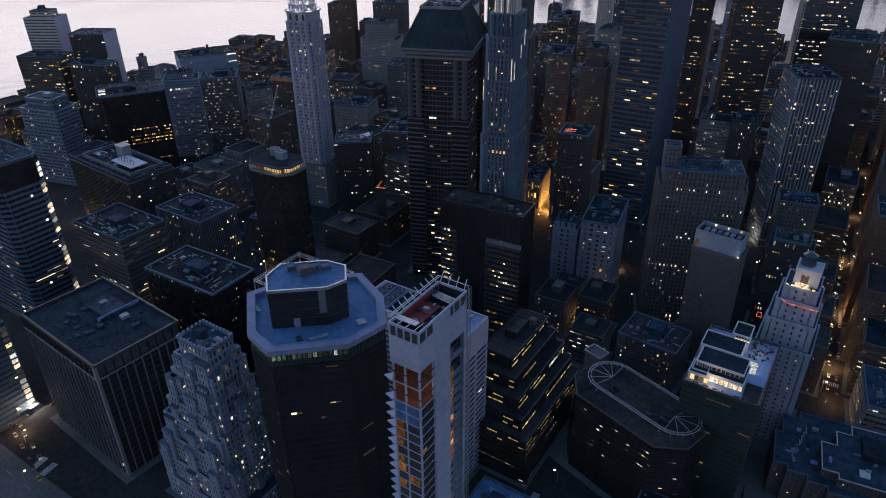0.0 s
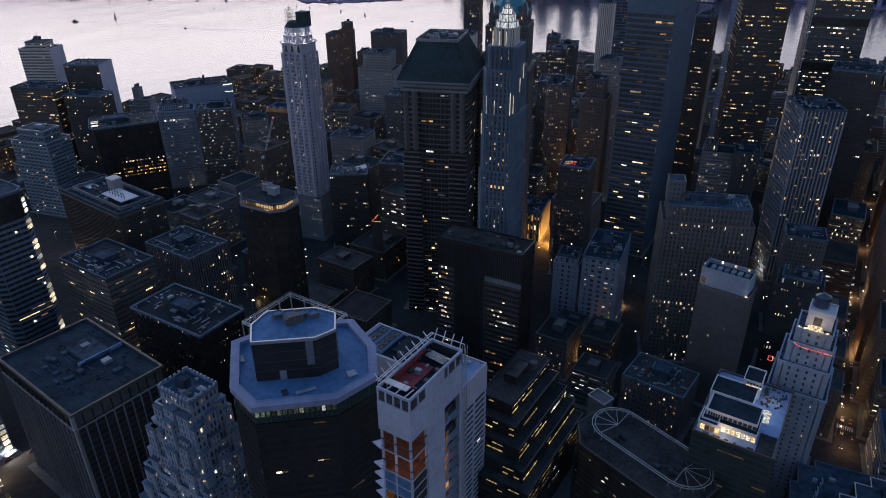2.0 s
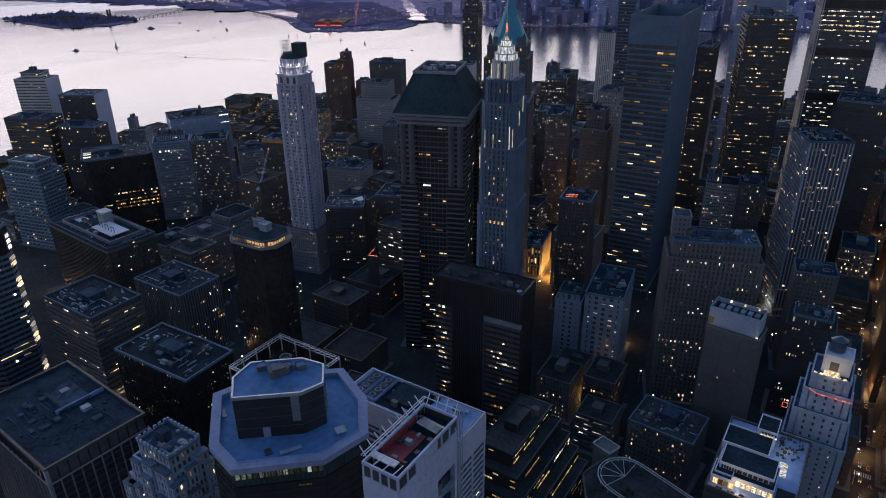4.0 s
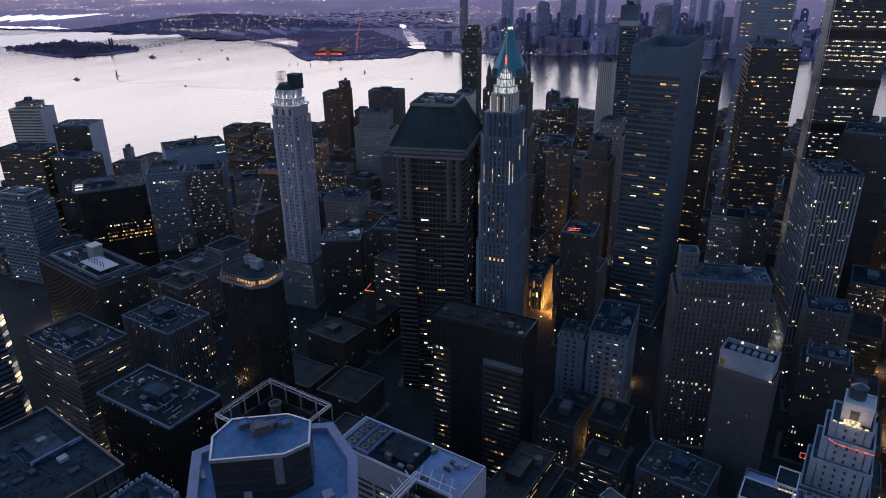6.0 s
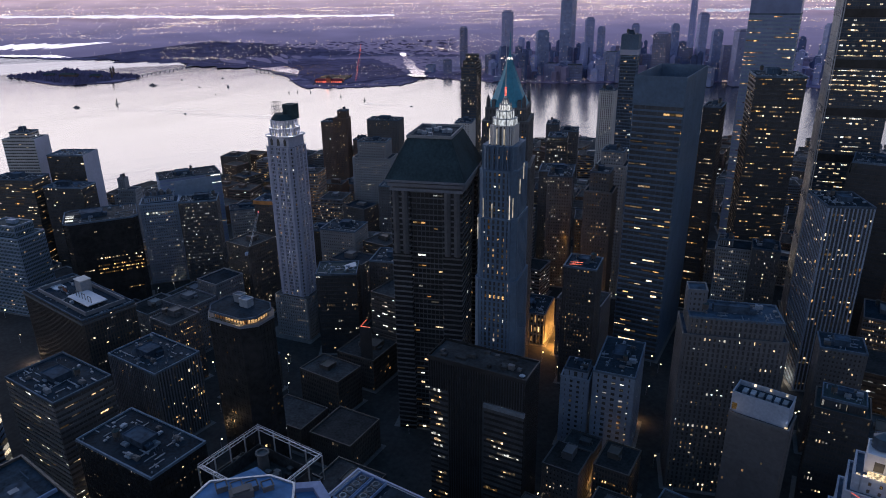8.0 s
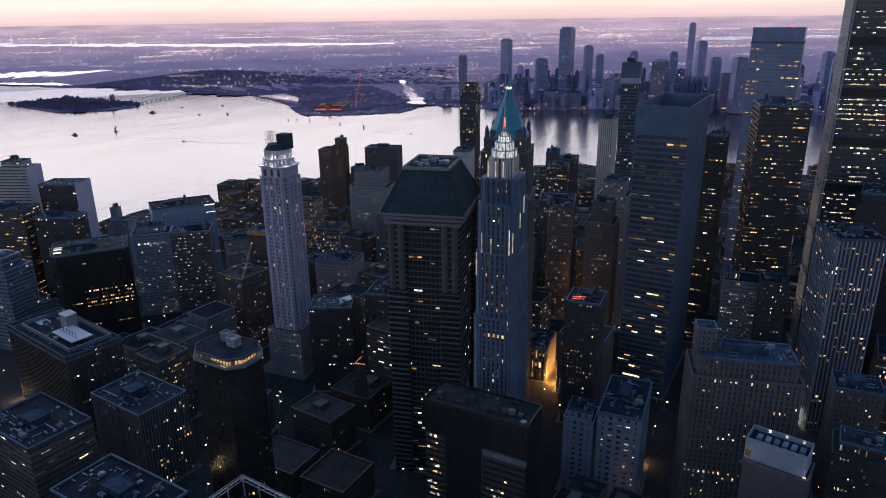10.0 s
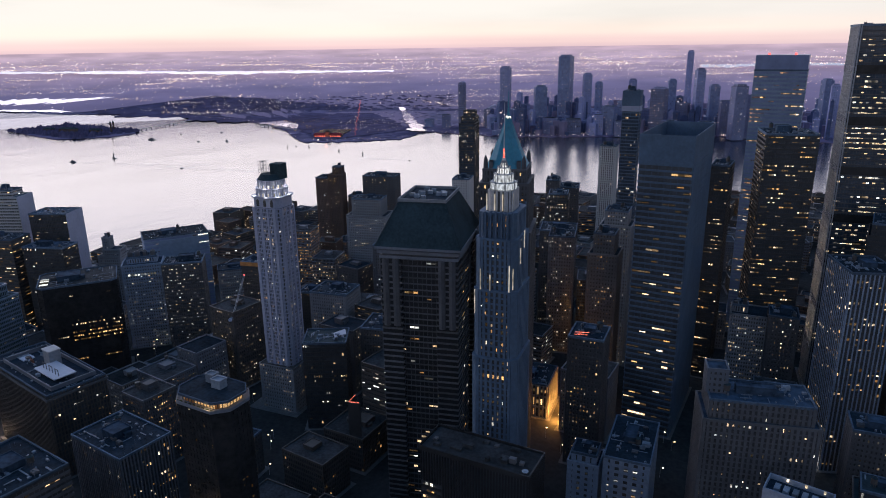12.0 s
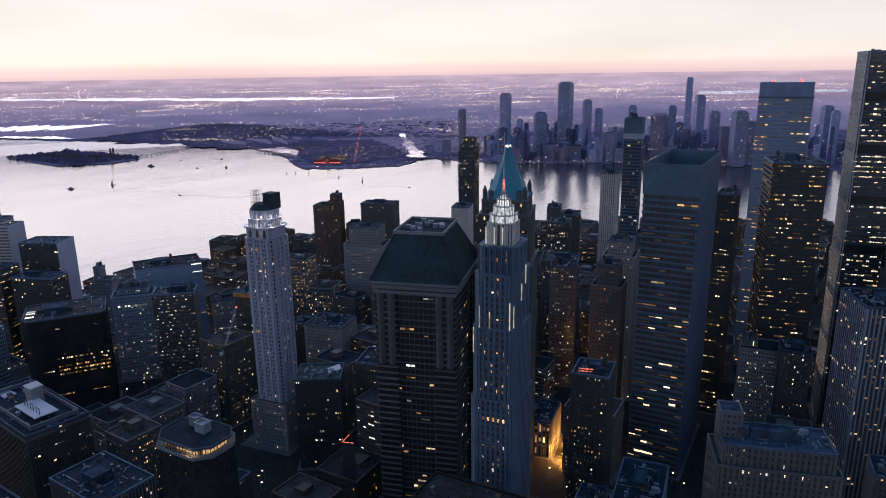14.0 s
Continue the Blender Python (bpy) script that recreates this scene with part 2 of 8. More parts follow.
MAT = {
    "glass": material("dark_window_glass", (0.075, 0.075, 0.080), 0.16, 0.0, 0.4, 0.25, 0.05, 0.04, 0.6),
    "black_glass": material("black_curtain_wall_glass", (0.074, 0.081, 0.094), 0.18, 0.0, 0.4, 0.25, 0.05, 0.03, 0.5),
    "blue_glass": material("blue_grey_glass", (0.045, 0.065, 0.095), 0.12, 0.0, 0.3, 0.2, 0.05, 0.03, 0.7),
    "teal_glass": material("teal_glass", (0.03, 0.06, 0.06), 0.12, 0.0, 0.3, 0.2, 0.05, 0.03, 0.7),
    "black": material("black_painted_steel", (0.046, 0.047, 0.052), 0.6, 0.0, 0.35, 0.3, 0.05, 0.05),
    "brown": material("dark_brown_granite", (0.082, 0.074, 0.072), 0.7, 0.0, 0.3, 0.4, 0.05),
    "brick": material("brown_brick_wall", (0.125, 0.085, 0.072), 0.85, 0.0, 0.3, 0.7, 0.06, per_thing=0.2),
    "grey": material("grey_stone_cladding", (0.140, 0.155, 0.19), 0.75, 0.0, 0.22, 0.5, 0.05, per_thing=0.15),
    "dim": material("soot_grey_masonry", (0.098, 0.100, 0.113), 0.8, 0.0, 0.3, 0.5, 0.05, per_thing=0.25),
    "lime": material("pale_limestone", (0.50, 0.49, 0.50), 0.8, 0.0, 0.18, 0.5, 0.04, per_thing=0.06),
    "stone": material("weathered_limestone", (0.245, 0.255, 0.285), 0.8, 0.0, 0.22, 0.5, 0.04, per_thing=0.1),
    # white made bluish: dusk sky light is put into its base colour
    "white": material("white_painted_masonry", (0.52, 0.55, 0.64), 0.7, 0.0, 0.12, 0.5, 0.05),
    "metal": material("pale_aluminium_cladding", (0.34, 0.37, 0.43), 0.42, 0.25, 0.15, 0.3, 0.04, 0.05),
    "steel": material("galvanised_steel", (0.42, 0.45, 0.50), 0.4, 0.6, 0.2, 0.8, 0.1, 0.05),
    "concrete": material("bare_concrete", (0.34, 0.395, 0.55), 0.85, 0.0, 0.2, 0.6, 0.08, 0.3),
    "roof": material("dark_gravel_roof", (0.019, 0.033, 0.050), 0.95, 0.0, 0.6, 0.5, 0.09, 0.3, 0.06, per_thing=0.25),
    "tar": material("black_tar_roof", (0.042, 0.046, 0.052), 0.95, 0.0, 0.6, 0.5, 0.08, 0.3, 0.06, per_thing=0.3),
    "roof_light": material("pale_roof_membrane", (0.20, 0.29, 0.50), 0.9, 0.0, 0.3, 0.25, 0.07, 0.1, 0.1),
    "roof_mid": material("grey_roof_membrane", (0.045, 0.072, 0.112), 0.95, 0.0, 0.6, 0.3, 0.09, 0.2, 0.06, per_thing=0.2),
    "coping": material("pale_parapet_coping", (0.105, 0.148, 0.21), 0.9, 0.0, 0.4, 0.6, 0.08, 0.1, 0.08, per_thing=0.35),
    "lilac": material("lilac_grey_limestone", (0.36, 0.385, 0.51), 0.8, 0.0, 0.16, 0.5, 0.04),
    "blue_stone": material("blue_grey_limestone", (0.084, 0.133, 0.208), 0.8, 0.0, 0.25, 0.5, 0.05),
    # roof and rim blues hold the overhead sky's light in their colour
    "blue_roof": material("sky_blue_roof_membrane", (0.085, 0.175, 0.345), 0.9, 0.0, 0.35, 0.35, 0.08, 0.1, 0.06),
    "rim": material("lilac_roof_paving", (0.23, 0.27, 0.42), 0.9, 0.0, 0.2, 0.5, 0.1, 0.1, 0.06),
    # brick tinted with the sky's blue light
    "frost": material("sky_tinted_pale_brick", (0.25, 0.31, 0.42), 0.85, 0.0, 0.25, 0.6, 0.06),
    "rust": material("rust_red_sheeting", (0.19, 0.07, 0.04), 0.85, 0.0, 0.45, 0.8, 0.25),
    "band": material("grey_blue_band_cladding", (0.215, 0.29, 0.405), 0.5, 0.1, 0.2, 0.3, 0.04, 0.05),
    "jet": material("jet_black_glass", (0.030, 0.031, 0.034), 0.2, 0.0, 0.4, 0.25, 0.05, 0.03, 0.4),
    "slate": material("dark_slate_roof", (0.034, 0.056, 0.068), 0.85, 0.0, 0.35, 0.6, 0.08, 0.25, 0.12),
    "copper": material("green_copper_roof", (0.05, 0.24, 0.34), 0.6, 0.0, 0.25, 0.4, 0.08, 0.2),
    "asphalt": material("street_asphalt", (0.050, 0.050, 0.052), 0.95, 0.0, 0.4, 0.3, 0.02, 0.1, 0.04),
    "paving": material("pavement_concrete", (0.15, 0.15, 0.155), 0.95, 0.0, 0.3, 0.4, 0.04, 0.1, 0.06),
    "unit": material("rooftop_unit_paint", (0.20, 0.24, 0.30), 0.7, 0.1, 0.25, 0.8, 0.2, 0.05, per_thing=0.3),
    "leaf": material("dark_foliage", (0.035, 0.055, 0.025), 0.9, 0.0, 0.5, 0.4, 0.1, 0.3),
    "bark": material("tree_bark", (0.09, 0.07, 0.05), 0.9),
    "wood": material("orange_formwork_board", (0.55, 0.24, 0.08), 0.8, 0.0, 0.3, 1.2, 0.2),
    "red": material("red_primer_paint", (0.26, 0.03, 0.04), 0.7, 0.0, 0.3, 0.6, 0.2),
    # far-shore surfaces: aerial haze is put into their base colours
    "far_wall": material("far_hazed_cladding", (0.24, 0.26, 0.44), 0.6, 0.0, 0.2, 0.1, 0.02, 0.0, per_thing=0.45),
    "far_glass": material("hazed_blue_glass", (0.18, 0.23, 0.40), 0.35, 0.0, 0.3, 0.1, 0.03, 0.0),
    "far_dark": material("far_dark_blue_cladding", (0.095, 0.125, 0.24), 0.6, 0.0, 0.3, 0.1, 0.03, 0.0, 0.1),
    "far_roof": material("far_hazed_roofs", (0.25, 0.22, 0.33), 0.9, 0.0, 0.4, 0.02, 0.004, 0.0, 0.0),
    "far_leaf": material("far_hazed_woodland", (0.125, 0.108, 0.190), 0.95, 0.0, 0.4, 0.02, 0.004, 0.0, 0.0),
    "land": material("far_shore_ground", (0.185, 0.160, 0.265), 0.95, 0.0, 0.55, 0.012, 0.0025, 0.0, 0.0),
    "lit": glow("window_lamplight", (1.0, 0.86, 0.64), (1.0, 0.60, 0.28), 0.05, 3.4, (1.7, 1.7, 1.9)),
    "lit_white": glow("office_lamplight", (0.88, 0.94, 0.95), (1.0, 0.86, 0.66), 0.05, 3.0, (1.7, 1.7, 1.9)),
    "lit_amber": glow("amber_lamplight", (1.0, 0.66, 0.30), (1.0, 0.48, 0.15), 0.08, 2.4, (1.7, 1.7, 1.9)),
    "lit_strong": glow("bright_interior_light", (1.0, 0.86, 0.66), (1.0, 0.70, 0.36), 1.2, 3.2),
    "flood": glow("white_floodlight_lens", (1.0, 0.97, 0.9), (1.0, 0.92, 0.8), 4.0, 8.0, sample=True),
    "street_lens": glow("street_lamp_lens", (1.0, 0.70, 0.34), (1.0, 0.78, 0.50), 6.0, 16.0),
    "far_light": glow("far_town_lamps", (1.0, 0.92, 0.96), (1.0, 0.66, 0.46), 0.9, 4.6),
    "red_light": glow("red_beacon_lens", (1.0, 0.08, 0.08), (1.0, 0.12, 0.10), 3.0, 6.0),
    "work": glow("working_lamp_lens", (1.0, 0.55, 0.22), (1.0, 0.45, 0.14), 1.8, 3.2, sample=True),
    "neon": glow("red_neon_tube", (1.0, 0.16, 0.12), (1.0, 0.22, 0.14), 1.4, 2.4),
    "work_glow": glow("orange_site_lamplight", (1.0, 0.46, 0.16), (1.0, 0.36, 0.10), 0.10, 0.9, (0.8, 0.8, 0.5)),
    "ribbon": glow("gold_ribbon_lamplight", (1.0, 0.80, 0.36), (1.0, 0.66, 0.26), 0.35, 1.6, (1.2, 0.6, 0.6)),
    "far_pane": glow("far_window_lamplight", (0.95, 0.92, 1.0), (1.0, 0.62, 0.40), 0.10, 4.2),
    "screen": glow("dim_greenish_office_light", (0.55, 0.85, 0.62), (0.80, 0.85, 0.60), 0.03, 0.28),
}


def water_material(name="harbour_water"):
    m = bpy.data.materials.new(name)
    m.use_nodes = True
    t = m.node_tree
    b = t.nodes["Principled BSDF"]
    b.inputs["Base Color"].default_value = (0.016, 0.026, 0.050, 1)
    b.inputs["Roughness"].default_value = 0.19
    b.inputs["IOR"].default_value = 1.33
    b.inputs["Specular IOR Level"].default_value = 1.0
    co = t.nodes.new("ShaderNodeTexCoord")
    mp = t.nodes.new("ShaderNodeMapping")
    mp.inputs["Rotation"].default_value = (0, 0, 0.6)
    mp.inputs["Scale"].default_value = (1.0, 0.45, 1.0)
    link(t, co.outputs["Object"], mp.inputs[0])
    chop, swell = t.nodes.new("ShaderNodeTexNoise"), t.nodes.new("ShaderNodeTexNoise")
    chop.inputs["Scale"].default_value, chop.inputs["Detail"].default_value = 0.05, 6.0
    swell.inputs["Scale"].default_value, swell.inputs["Detail"].default_value = 0.006, 4.0
    link(t, mp.outputs[0], chop.inputs[0])
    link(t, mp.outputs[0], swell.inputs[0])
    ad = t.nodes.new("ShaderNodeMath")
    ad.operation = "MULTIPLY_ADD"
    ad.inputs[1].default_value = 3.0
    link(t, swell.outputs[0], ad.inputs[0])
    link(t, chop.outputs[0], ad.inputs[2])
    bp = t.nodes.new("ShaderNodeBump")
    bp.inputs["Strength"].default_value, bp.inputs["Distance"].default_value = 0.42, 1.6
    link(t, ad.outputs[0], bp.inputs["Height"])
    link(t, bp.outputs[0], b.inputs["Normal"])
    return m


MAT["water"] = water_material()
# pale metallic base stands in for the sky's glancing reflection on far water
MAT["far_water"] = material("far_water_painted_sheen", (0.80, 0.76, 0.78), 0.12, 0.85, 0.05, 0.01, 0.002, 0.0)


# ---- mesh building ----
class Geo:
    """Collects plain solids, to become one mesh."""

    def __init__(self):
        self.v, self.f = [], []

    def solid(self, bottom, top):
        n, k = len(self.v), len(bottom)
        self.v += list(bottom) + list(top)
        self.f.append(tuple(n + i for i in reversed(range(k))))
        self.f.append(tuple(n + k + i for i in range(k)))
        for i in range(k):
            j = (i + 1) % k
            self.f.append((n + i, n + j, n + k + j, n + k + i))
        return self

    def box(self, x0, x1, y0, y1, z0, z1):
        p = ((x0, y0), (x1, y0), (x1, y1), (x0, y1))
        return self.solid([(x, y, z0) for x, y in p], [(x, y, z1) for x, y in p])

    def prism(self, poly, z0, z1, top=None):
        return self.solid([(x, y, z0) for x, y in poly], [(x, y, z1) for x, y in (top or poly)])

    def along(self, p, e, n, s0, s1, t0, t1, z0, z1):
        """A box on a wall: s along it, t out of it."""
        q = [(p[0] + e[0] * s + n[0] * t, p[1] + e[1] * s + n[1] * t) for s, t in ((s0, t0), (s0, t1), (s1, t1), (s1, t0))]
        if e[0] * n[1] - e[1] * n[0] > 0:
            q.reverse()
        return self.prism(q, z0, z1)

    def ring(self, outer, inner, z0, z1):
        n, k = len(self.v), len(outer)
        for poly, z in ((outer, z0), (outer, z1), (inner, z1), (inner, z0)):
            self.v += [(x, y, z) for x, y in poly]
        for i in range(k):
            j = (i + 1) % k
            for q in range(4):
                r = (q + 1) % 4
                self.f.append((n + q * k + i, n + q * k + j, n + r * k + j, n + r * k + i))
        return self

    def bar(self, a, b, r, sides=4):
        a, b = Vector(a), Vector(b)
        d = (b - a).normalized()
        u = d.cross(Vector((0, 0, 1)) if abs(d.z) < 0.9 else Vector((1, 0, 0))).normalized()
        w = d.cross(u)
        ring = [u * (r * math.cos(2 * math.pi * (i + 0.5) / sides)) + w * (r * math.sin(2 * math.pi * (i + 0.5) / sides)) for i in range(sides)]
        return self.solid([tuple(a + q) for q in ring], [tuple(b + q) for q in ring])

    def drum(self, x, y, z0, z1, r0, r1=None, sides=12, turn=0.0):
        r1 = r0 if r1 is None else r1
        ring = [(math.cos(2 * math.pi * i / sides + turn), math.sin(2 * math.pi * i / sides + turn)) for i in range(sides)]
        return self.solid([(x + r0 * c, y + r0 * s, z0) for c, s in ring], [(x + r1 * c, y + r1 * s, z1) for c, s in ring])

    def mesh(self, name, mat):
        me = bpy.data.meshes.new(name)
        me.from_pydata(self.v, [], self.f)
        me.materials.append(MAT[mat] if isinstance(mat, str) else mat)
        return me


def part(name, geo, mat, parent=None, label="", kind=""):
    """One mesh object under a thing, in the thing's own axes."""
    ob = new(name, geo.mesh(name, mat))
    ob.parent = parent
    return tagged(ob, label, kind=kind)


def thing(name, label, category, x=0, y=0, z=0, yaw=0, group="", kind=""):
    ob = new(name)
    ob.empty_display_size = 1.0
    ob.matrix_basis = pose(x, y, z, 0, 0, yaw)
    return tagged(ob, label, category, group, kind)


def rect(w, d, ox=0.0, oy=0.0, cut=0.0):
    """Plan outline, anticlockwise; cut chamfers the corners."""
    a, b = w / 2, d / 2
    if not cut:
        return [(ox - a, oy - b), (ox + a, oy - b), (ox + a, oy + b), (ox - a, oy + b)]
    c = cut
    return [(ox - a + c, oy - b), (ox + a - c, oy - b), (ox + a, oy - b + c), (ox + a, oy + b - c),
            (ox + a - c, oy + b), (ox - a + c, oy + b), (ox - a, oy + b - c), (ox - a, oy - b + c)]


def inset(poly, t):
    cx, cy = sum(p[0] for p in poly) / len(poly), sum(p[1] for p in poly) / len(poly)
    out = []
    n = len(poly)
    for i in range(n):
        a, b, c = Vector(poly[i - 1]), Vector(poly[i]), Vector(poly[(i + 1) % n])
        e0, e1 = (b - a).normalized(), (c - b).normalized()
        n0, n1 = Vector((-e0.y, e0.x)), Vector((-e1.y, e1.x))
        k = (n0 + n1)
        k = k / max(0.2, k.dot(n0))
        out.append(tuple(b + k * t))
    return out


PANES = {}


def pane_mesh(w, h, mat):
    key = (round(w, 1), round(h, 1), mat)
    if key not in PANES:
        PANES[key] = Geo().box(-key[0] / 2, key[0] / 2, -0.04, 0.04, -key[1] / 2, key[1] / 2).mesh("lit_pane", mat)
    return PANES[key]


STYLES = {  # kind of wall: floor height, bay, pier width, spandrel height, how far piers and spandrels stand out
    "grid": (3.5, 2.5, 1.4, 1.8, 0.35, 0.30),
    "fine": (3.4, 2.0, 1.0, 1.6, 0.30, 0.25),
    "bands": (3.8, 3.0, 0.30, 2.0, 0.10, 0.40),
    "piers": (3.8, 2.4, 0.8, 1.2, 0.70, 0.15),
    "office": (3.9, 1.9, 0.45, 1.5, 0.25, 0.20),
    "glass": (3.9, 2.0, 0.18, 1.2, 0.15, 0.10),
}
FOOT = []


def walls(root, poly, z0, z1, style, wall, glass, rng, lit=0.08, lit_mats=("lit", "lit", "lit_white"), runs=1, singles=40, dims=None, frame_mat=None, near=False):
    """Window core, piers and floor bands round an outline; lit panes as parts."""
    fl, bay, pw, sh, po, so = dims or STYLES[style]
    if abs(po - so) < 0.03:
        po += 0.06
    part("window_wall", Geo().prism(inset(poly, 0.05), z0, z1), glass, root)
    rest, more, cells = Geo(), {}, []
    bands = Geo() if frame_mat and not near else rest
    n = len(poly)
    floors = max(1, int((z1 - z0) / fl))
    fh = (z1 - z0) / floors
    outer, inner = inset(poly, -so), inset(poly, 0.3)
    band = Geo().ring(outer, inner, -sh * 0.6, sh * 0.4).mesh("floor_band", frame_mat or wall) if near else None
    post = Geo().box(-pw / 2, pw / 2, -po, 0.3, z0, z1).mesh("pier", wall) if near else None
    for q in range(floors + 1):
        zb = z0 + q * fh
        if near and 0 < q < floors:
            ob = new("floor_band", band)
            ob.parent = root
            ob.location = (0, 0, zb)
        else:
            bands.ring(outer, inner, max(z0, zb - sh * 0.6), min(z1, zb + sh * 0.4))
    for i in range(n):
        a, b = Vector(poly[i]), Vector(poly[(i + 1) % n])
        L = (b - a).length
        e = (b - a) / L
        nr = Vector((e.y, -e.x))
        k = max(1, round(L / bay))
        bw = L / k
        for j in range(k + 1):
            s = min(max(j * bw, pw / 2), L - pw / 2)
            if near and 0 < j < k:
                ob = new("pier", post)
                ob.parent = root
                p = a + e * s
                ob.matrix_basis = pose(p.x, p.y, 0, 0, 0, math.degrees(math.atan2(e.y, e.x)))
            else:
                rest.along(a, e, nr, s - pw / 2, s + pw / 2, -0.3, po, z0, z1)
        for q in range(floors):
            hot = rng.random() < 0.25
            j = 0
            while j < k:
                if rng.random() < lit * (7.5 if hot else 1.8) / max(1, runs * 0.45):
                    m = rng.choice(lit_mats)
                    tall, rows_on = rng.choice((0.5, 0.4, 0.3, 0.22)), runs > 1
                    for r in range(rng.randint(1, runs) if runs > 1 else rng.choice((1, 1, 1, 2, 3))):
                        if j + r < k:
                            cells.append((a, e, nr, (j + r + 0.5) * bw, z0 + (q + 0.5) * fh - sh * 0.1, (bw - pw) if rows_on else (bw - pw) * rng.choice((0.85, 0.6, 0.45, 0.3)), (fh - sh) * (tall if rows_on else rng.choice((0.8, 0.6, 0.4, 0.3))), m))
                    j += runs
                j += 1
    part("facade_frame", rest, wall, root)
    if bands is not rest:
        part("spandrel_band", bands, frame_mat, root, kind="stuff")
    rng.shuffle(cells)
    turn = root.matrix_basis.to_3x3()
    faced = 0
    for a, e, nr, s, z, w, h, m in cells:
        p = a + e * s + nr * 0.02
        out = turn @ Vector((nr.x, nr.y, 0))
        if faced < singles * 0.11 and (out.y < -0.3 or out.x > 0.5):
            faced += 1
            ob = new("window", pane_mesh(w, h, m))
            ob.parent = root
            ob.matrix_basis = pose(p.x, p.y, z, 0, 0, math.degrees(math.atan2(e.y, e.x)))
        else:
            more.setdefault(m, Geo()).along(a, e, nr, s - w / 2, s + w / 2, -0.05, 0.06, z - h / 2, z + h / 2)
    for m, g in more.items():
        part("lit_glazing", g, m, root, kind="stuff")


def roof(root, poly, z, rng, mat="roof", wall="grey", parapet=1.1, plant=3, bulk=True):
    """Roof deck, parapet, stair and plant houses, tank, ducts and air units."""
    part("roof_deck", Geo().prism(inset(poly, 0.3), z - 0.1, z + 0.12), mat, root)
    part("parapet", Geo().ring(inset(poly, -0.4), inset(poly, 0.45), z - 0.6, z + parapet), "coping" if plant else wall, root)
    xs, ys = [p[0] for p in poly], [p[1] for p in poly]
    x0, x1, y0, y1 = min(xs), max(xs), min(ys), max(ys)
    w, d = x1 - x0, y1 - y0
    if bulk and min(w, d) > 8:
        bw, bd, bh = w * rng.uniform(0.22, 0.4), d * rng.uniform(0.22, 0.4), rng.uniform(3.0, 5.5)
        bx, by = x0 + w * rng.uniform(0.38, 0.62), y0 + d * rng.uniform(0.45, 0.62)
        g = Geo().box(bx - bw / 2, bx + bw / 2, by - bd / 2, by + bd / 2, z, z + bh)
        g.ring(rect(bw + 0.4, bd + 0.4, bx, by), rect(bw - 0.5, bd - 0.5, bx, by), z + bh - 0.05, z + bh + 0.5)
        sx, sy = rng.choice((-1, 1)), rng.choice((-1, 1))
        g.box(bx + sx * bw * 0.45 - bw * 0.25, bx + sx * bw * 0.45 + bw * 0.25, by + sy * bd * 0.2 - bd * 0.2, by + sy * bd * 0.2 + bd * 0.2, z, z + bh * 0.62)
        part("bulkhead", g, "roof_mid" if plant else wall, root)
        if rng.random() < (0.55 if plant else 0.25):
            tx, ty, tr = bx - sx * bw * 0.75, by + sy * bd * 0.6, rng.uniform(1.5, 2.3)
            t = Geo().drum(tx, ty, z + 2.4, z + 5.8, tr, tr, 10)
            for a in range(4):
                t.bar((tx + tr * 0.7 * math.cos(a * 1.571), ty + tr * 0.7 * math.sin(a * 1.571), z), (tx + tr * 0.7 * math.cos(a * 1.571), ty + tr * 0.7 * math.sin(a * 1.571), z + 2.5), 0.14)
            tank = part("water_tank", t, "brown", root)
            if plant:
                part("tank_roof", Geo().drum(tx, ty, z + 5.8, z + 7.2, tr * 1.1, 0.1, 10), "slate", tank)
    if plant:
        g = Geo()
        for k in range(min(46, 6 + int(w * d / 45))):
            px, py = rng.uniform(x0 + 2, x1 - 2), rng.uniform(y0 + 2, y1 - 2)
            q = rng.random()
            if q < 0.3:
                L, r, up = rng.uniform(3, min(w, d) * 0.35), rng.uniform(0.15, 0.45), rng.uniform(0.3, 0.7)
                if rng.random() < 0.5:
                    g.box(max(x0 + 1, px - L / 2), min(x1 - 1, px + L / 2), py - r, py + r, z + 0.1, z + up)
                else:
                    g.box(px - r, px + r, max(y0 + 1, py - L / 2), min(y1 - 1, py + L / 2), z + 0.1, z + up)
            elif q < 0.7:
                a, b, h = rng.uniform(0.3, 1.2), rng.uniform(0.3, 1.0), rng.uniform(0.4, 1.5)
                g.box(px - a, px + a, py - b, py + b, z + 0.1, z + h)
            elif q < 0.9:
                g.drum(px, py, z + 0.1, z + rng.uniform(0.6, 1.6), rng.uniform(0.2, 0.6), sides=6)
            else:
                g.bar((px, py, z), (px, py, z + rng.uniform(2, 5)), 0.07)
        part("roof_pipework", g, "unit", root, kind="stuff")
    for k in range(plant):
        px, py = rng.uniform(x0 + w * 0.14, x1 - w * 0.14), rng.uniform(y0 + d * 0.14, y1 - d * 0.14)
        uw, ud, uh = rng.uniform(1.5, 5.0), rng.uniform(1.5, 3.5), rng.uniform(1.0, 2.8)
        g = Geo().box(px - uw / 2, px + uw / 2, py - ud / 2, py + ud / 2, z + 0.35, z + uh)
        g.box(px - uw / 2 + 0.2, px - uw / 2 + 0.5, py - ud / 2, py + ud / 2, z, z + 0.4).box(px + uw / 2 - 0.5, px + uw / 2 - 0.2, py - ud / 2, py + ud / 2, z, z + 0.4)
        for c in (-0.25, 0.25):
            g.drum(px + c * uw, py, z + uh, z + uh + 0.35, min(uw * 0.22, ud * 0.36), sides=10)
        part("air_unit", g, "unit" if k % 3 else "dim", root)


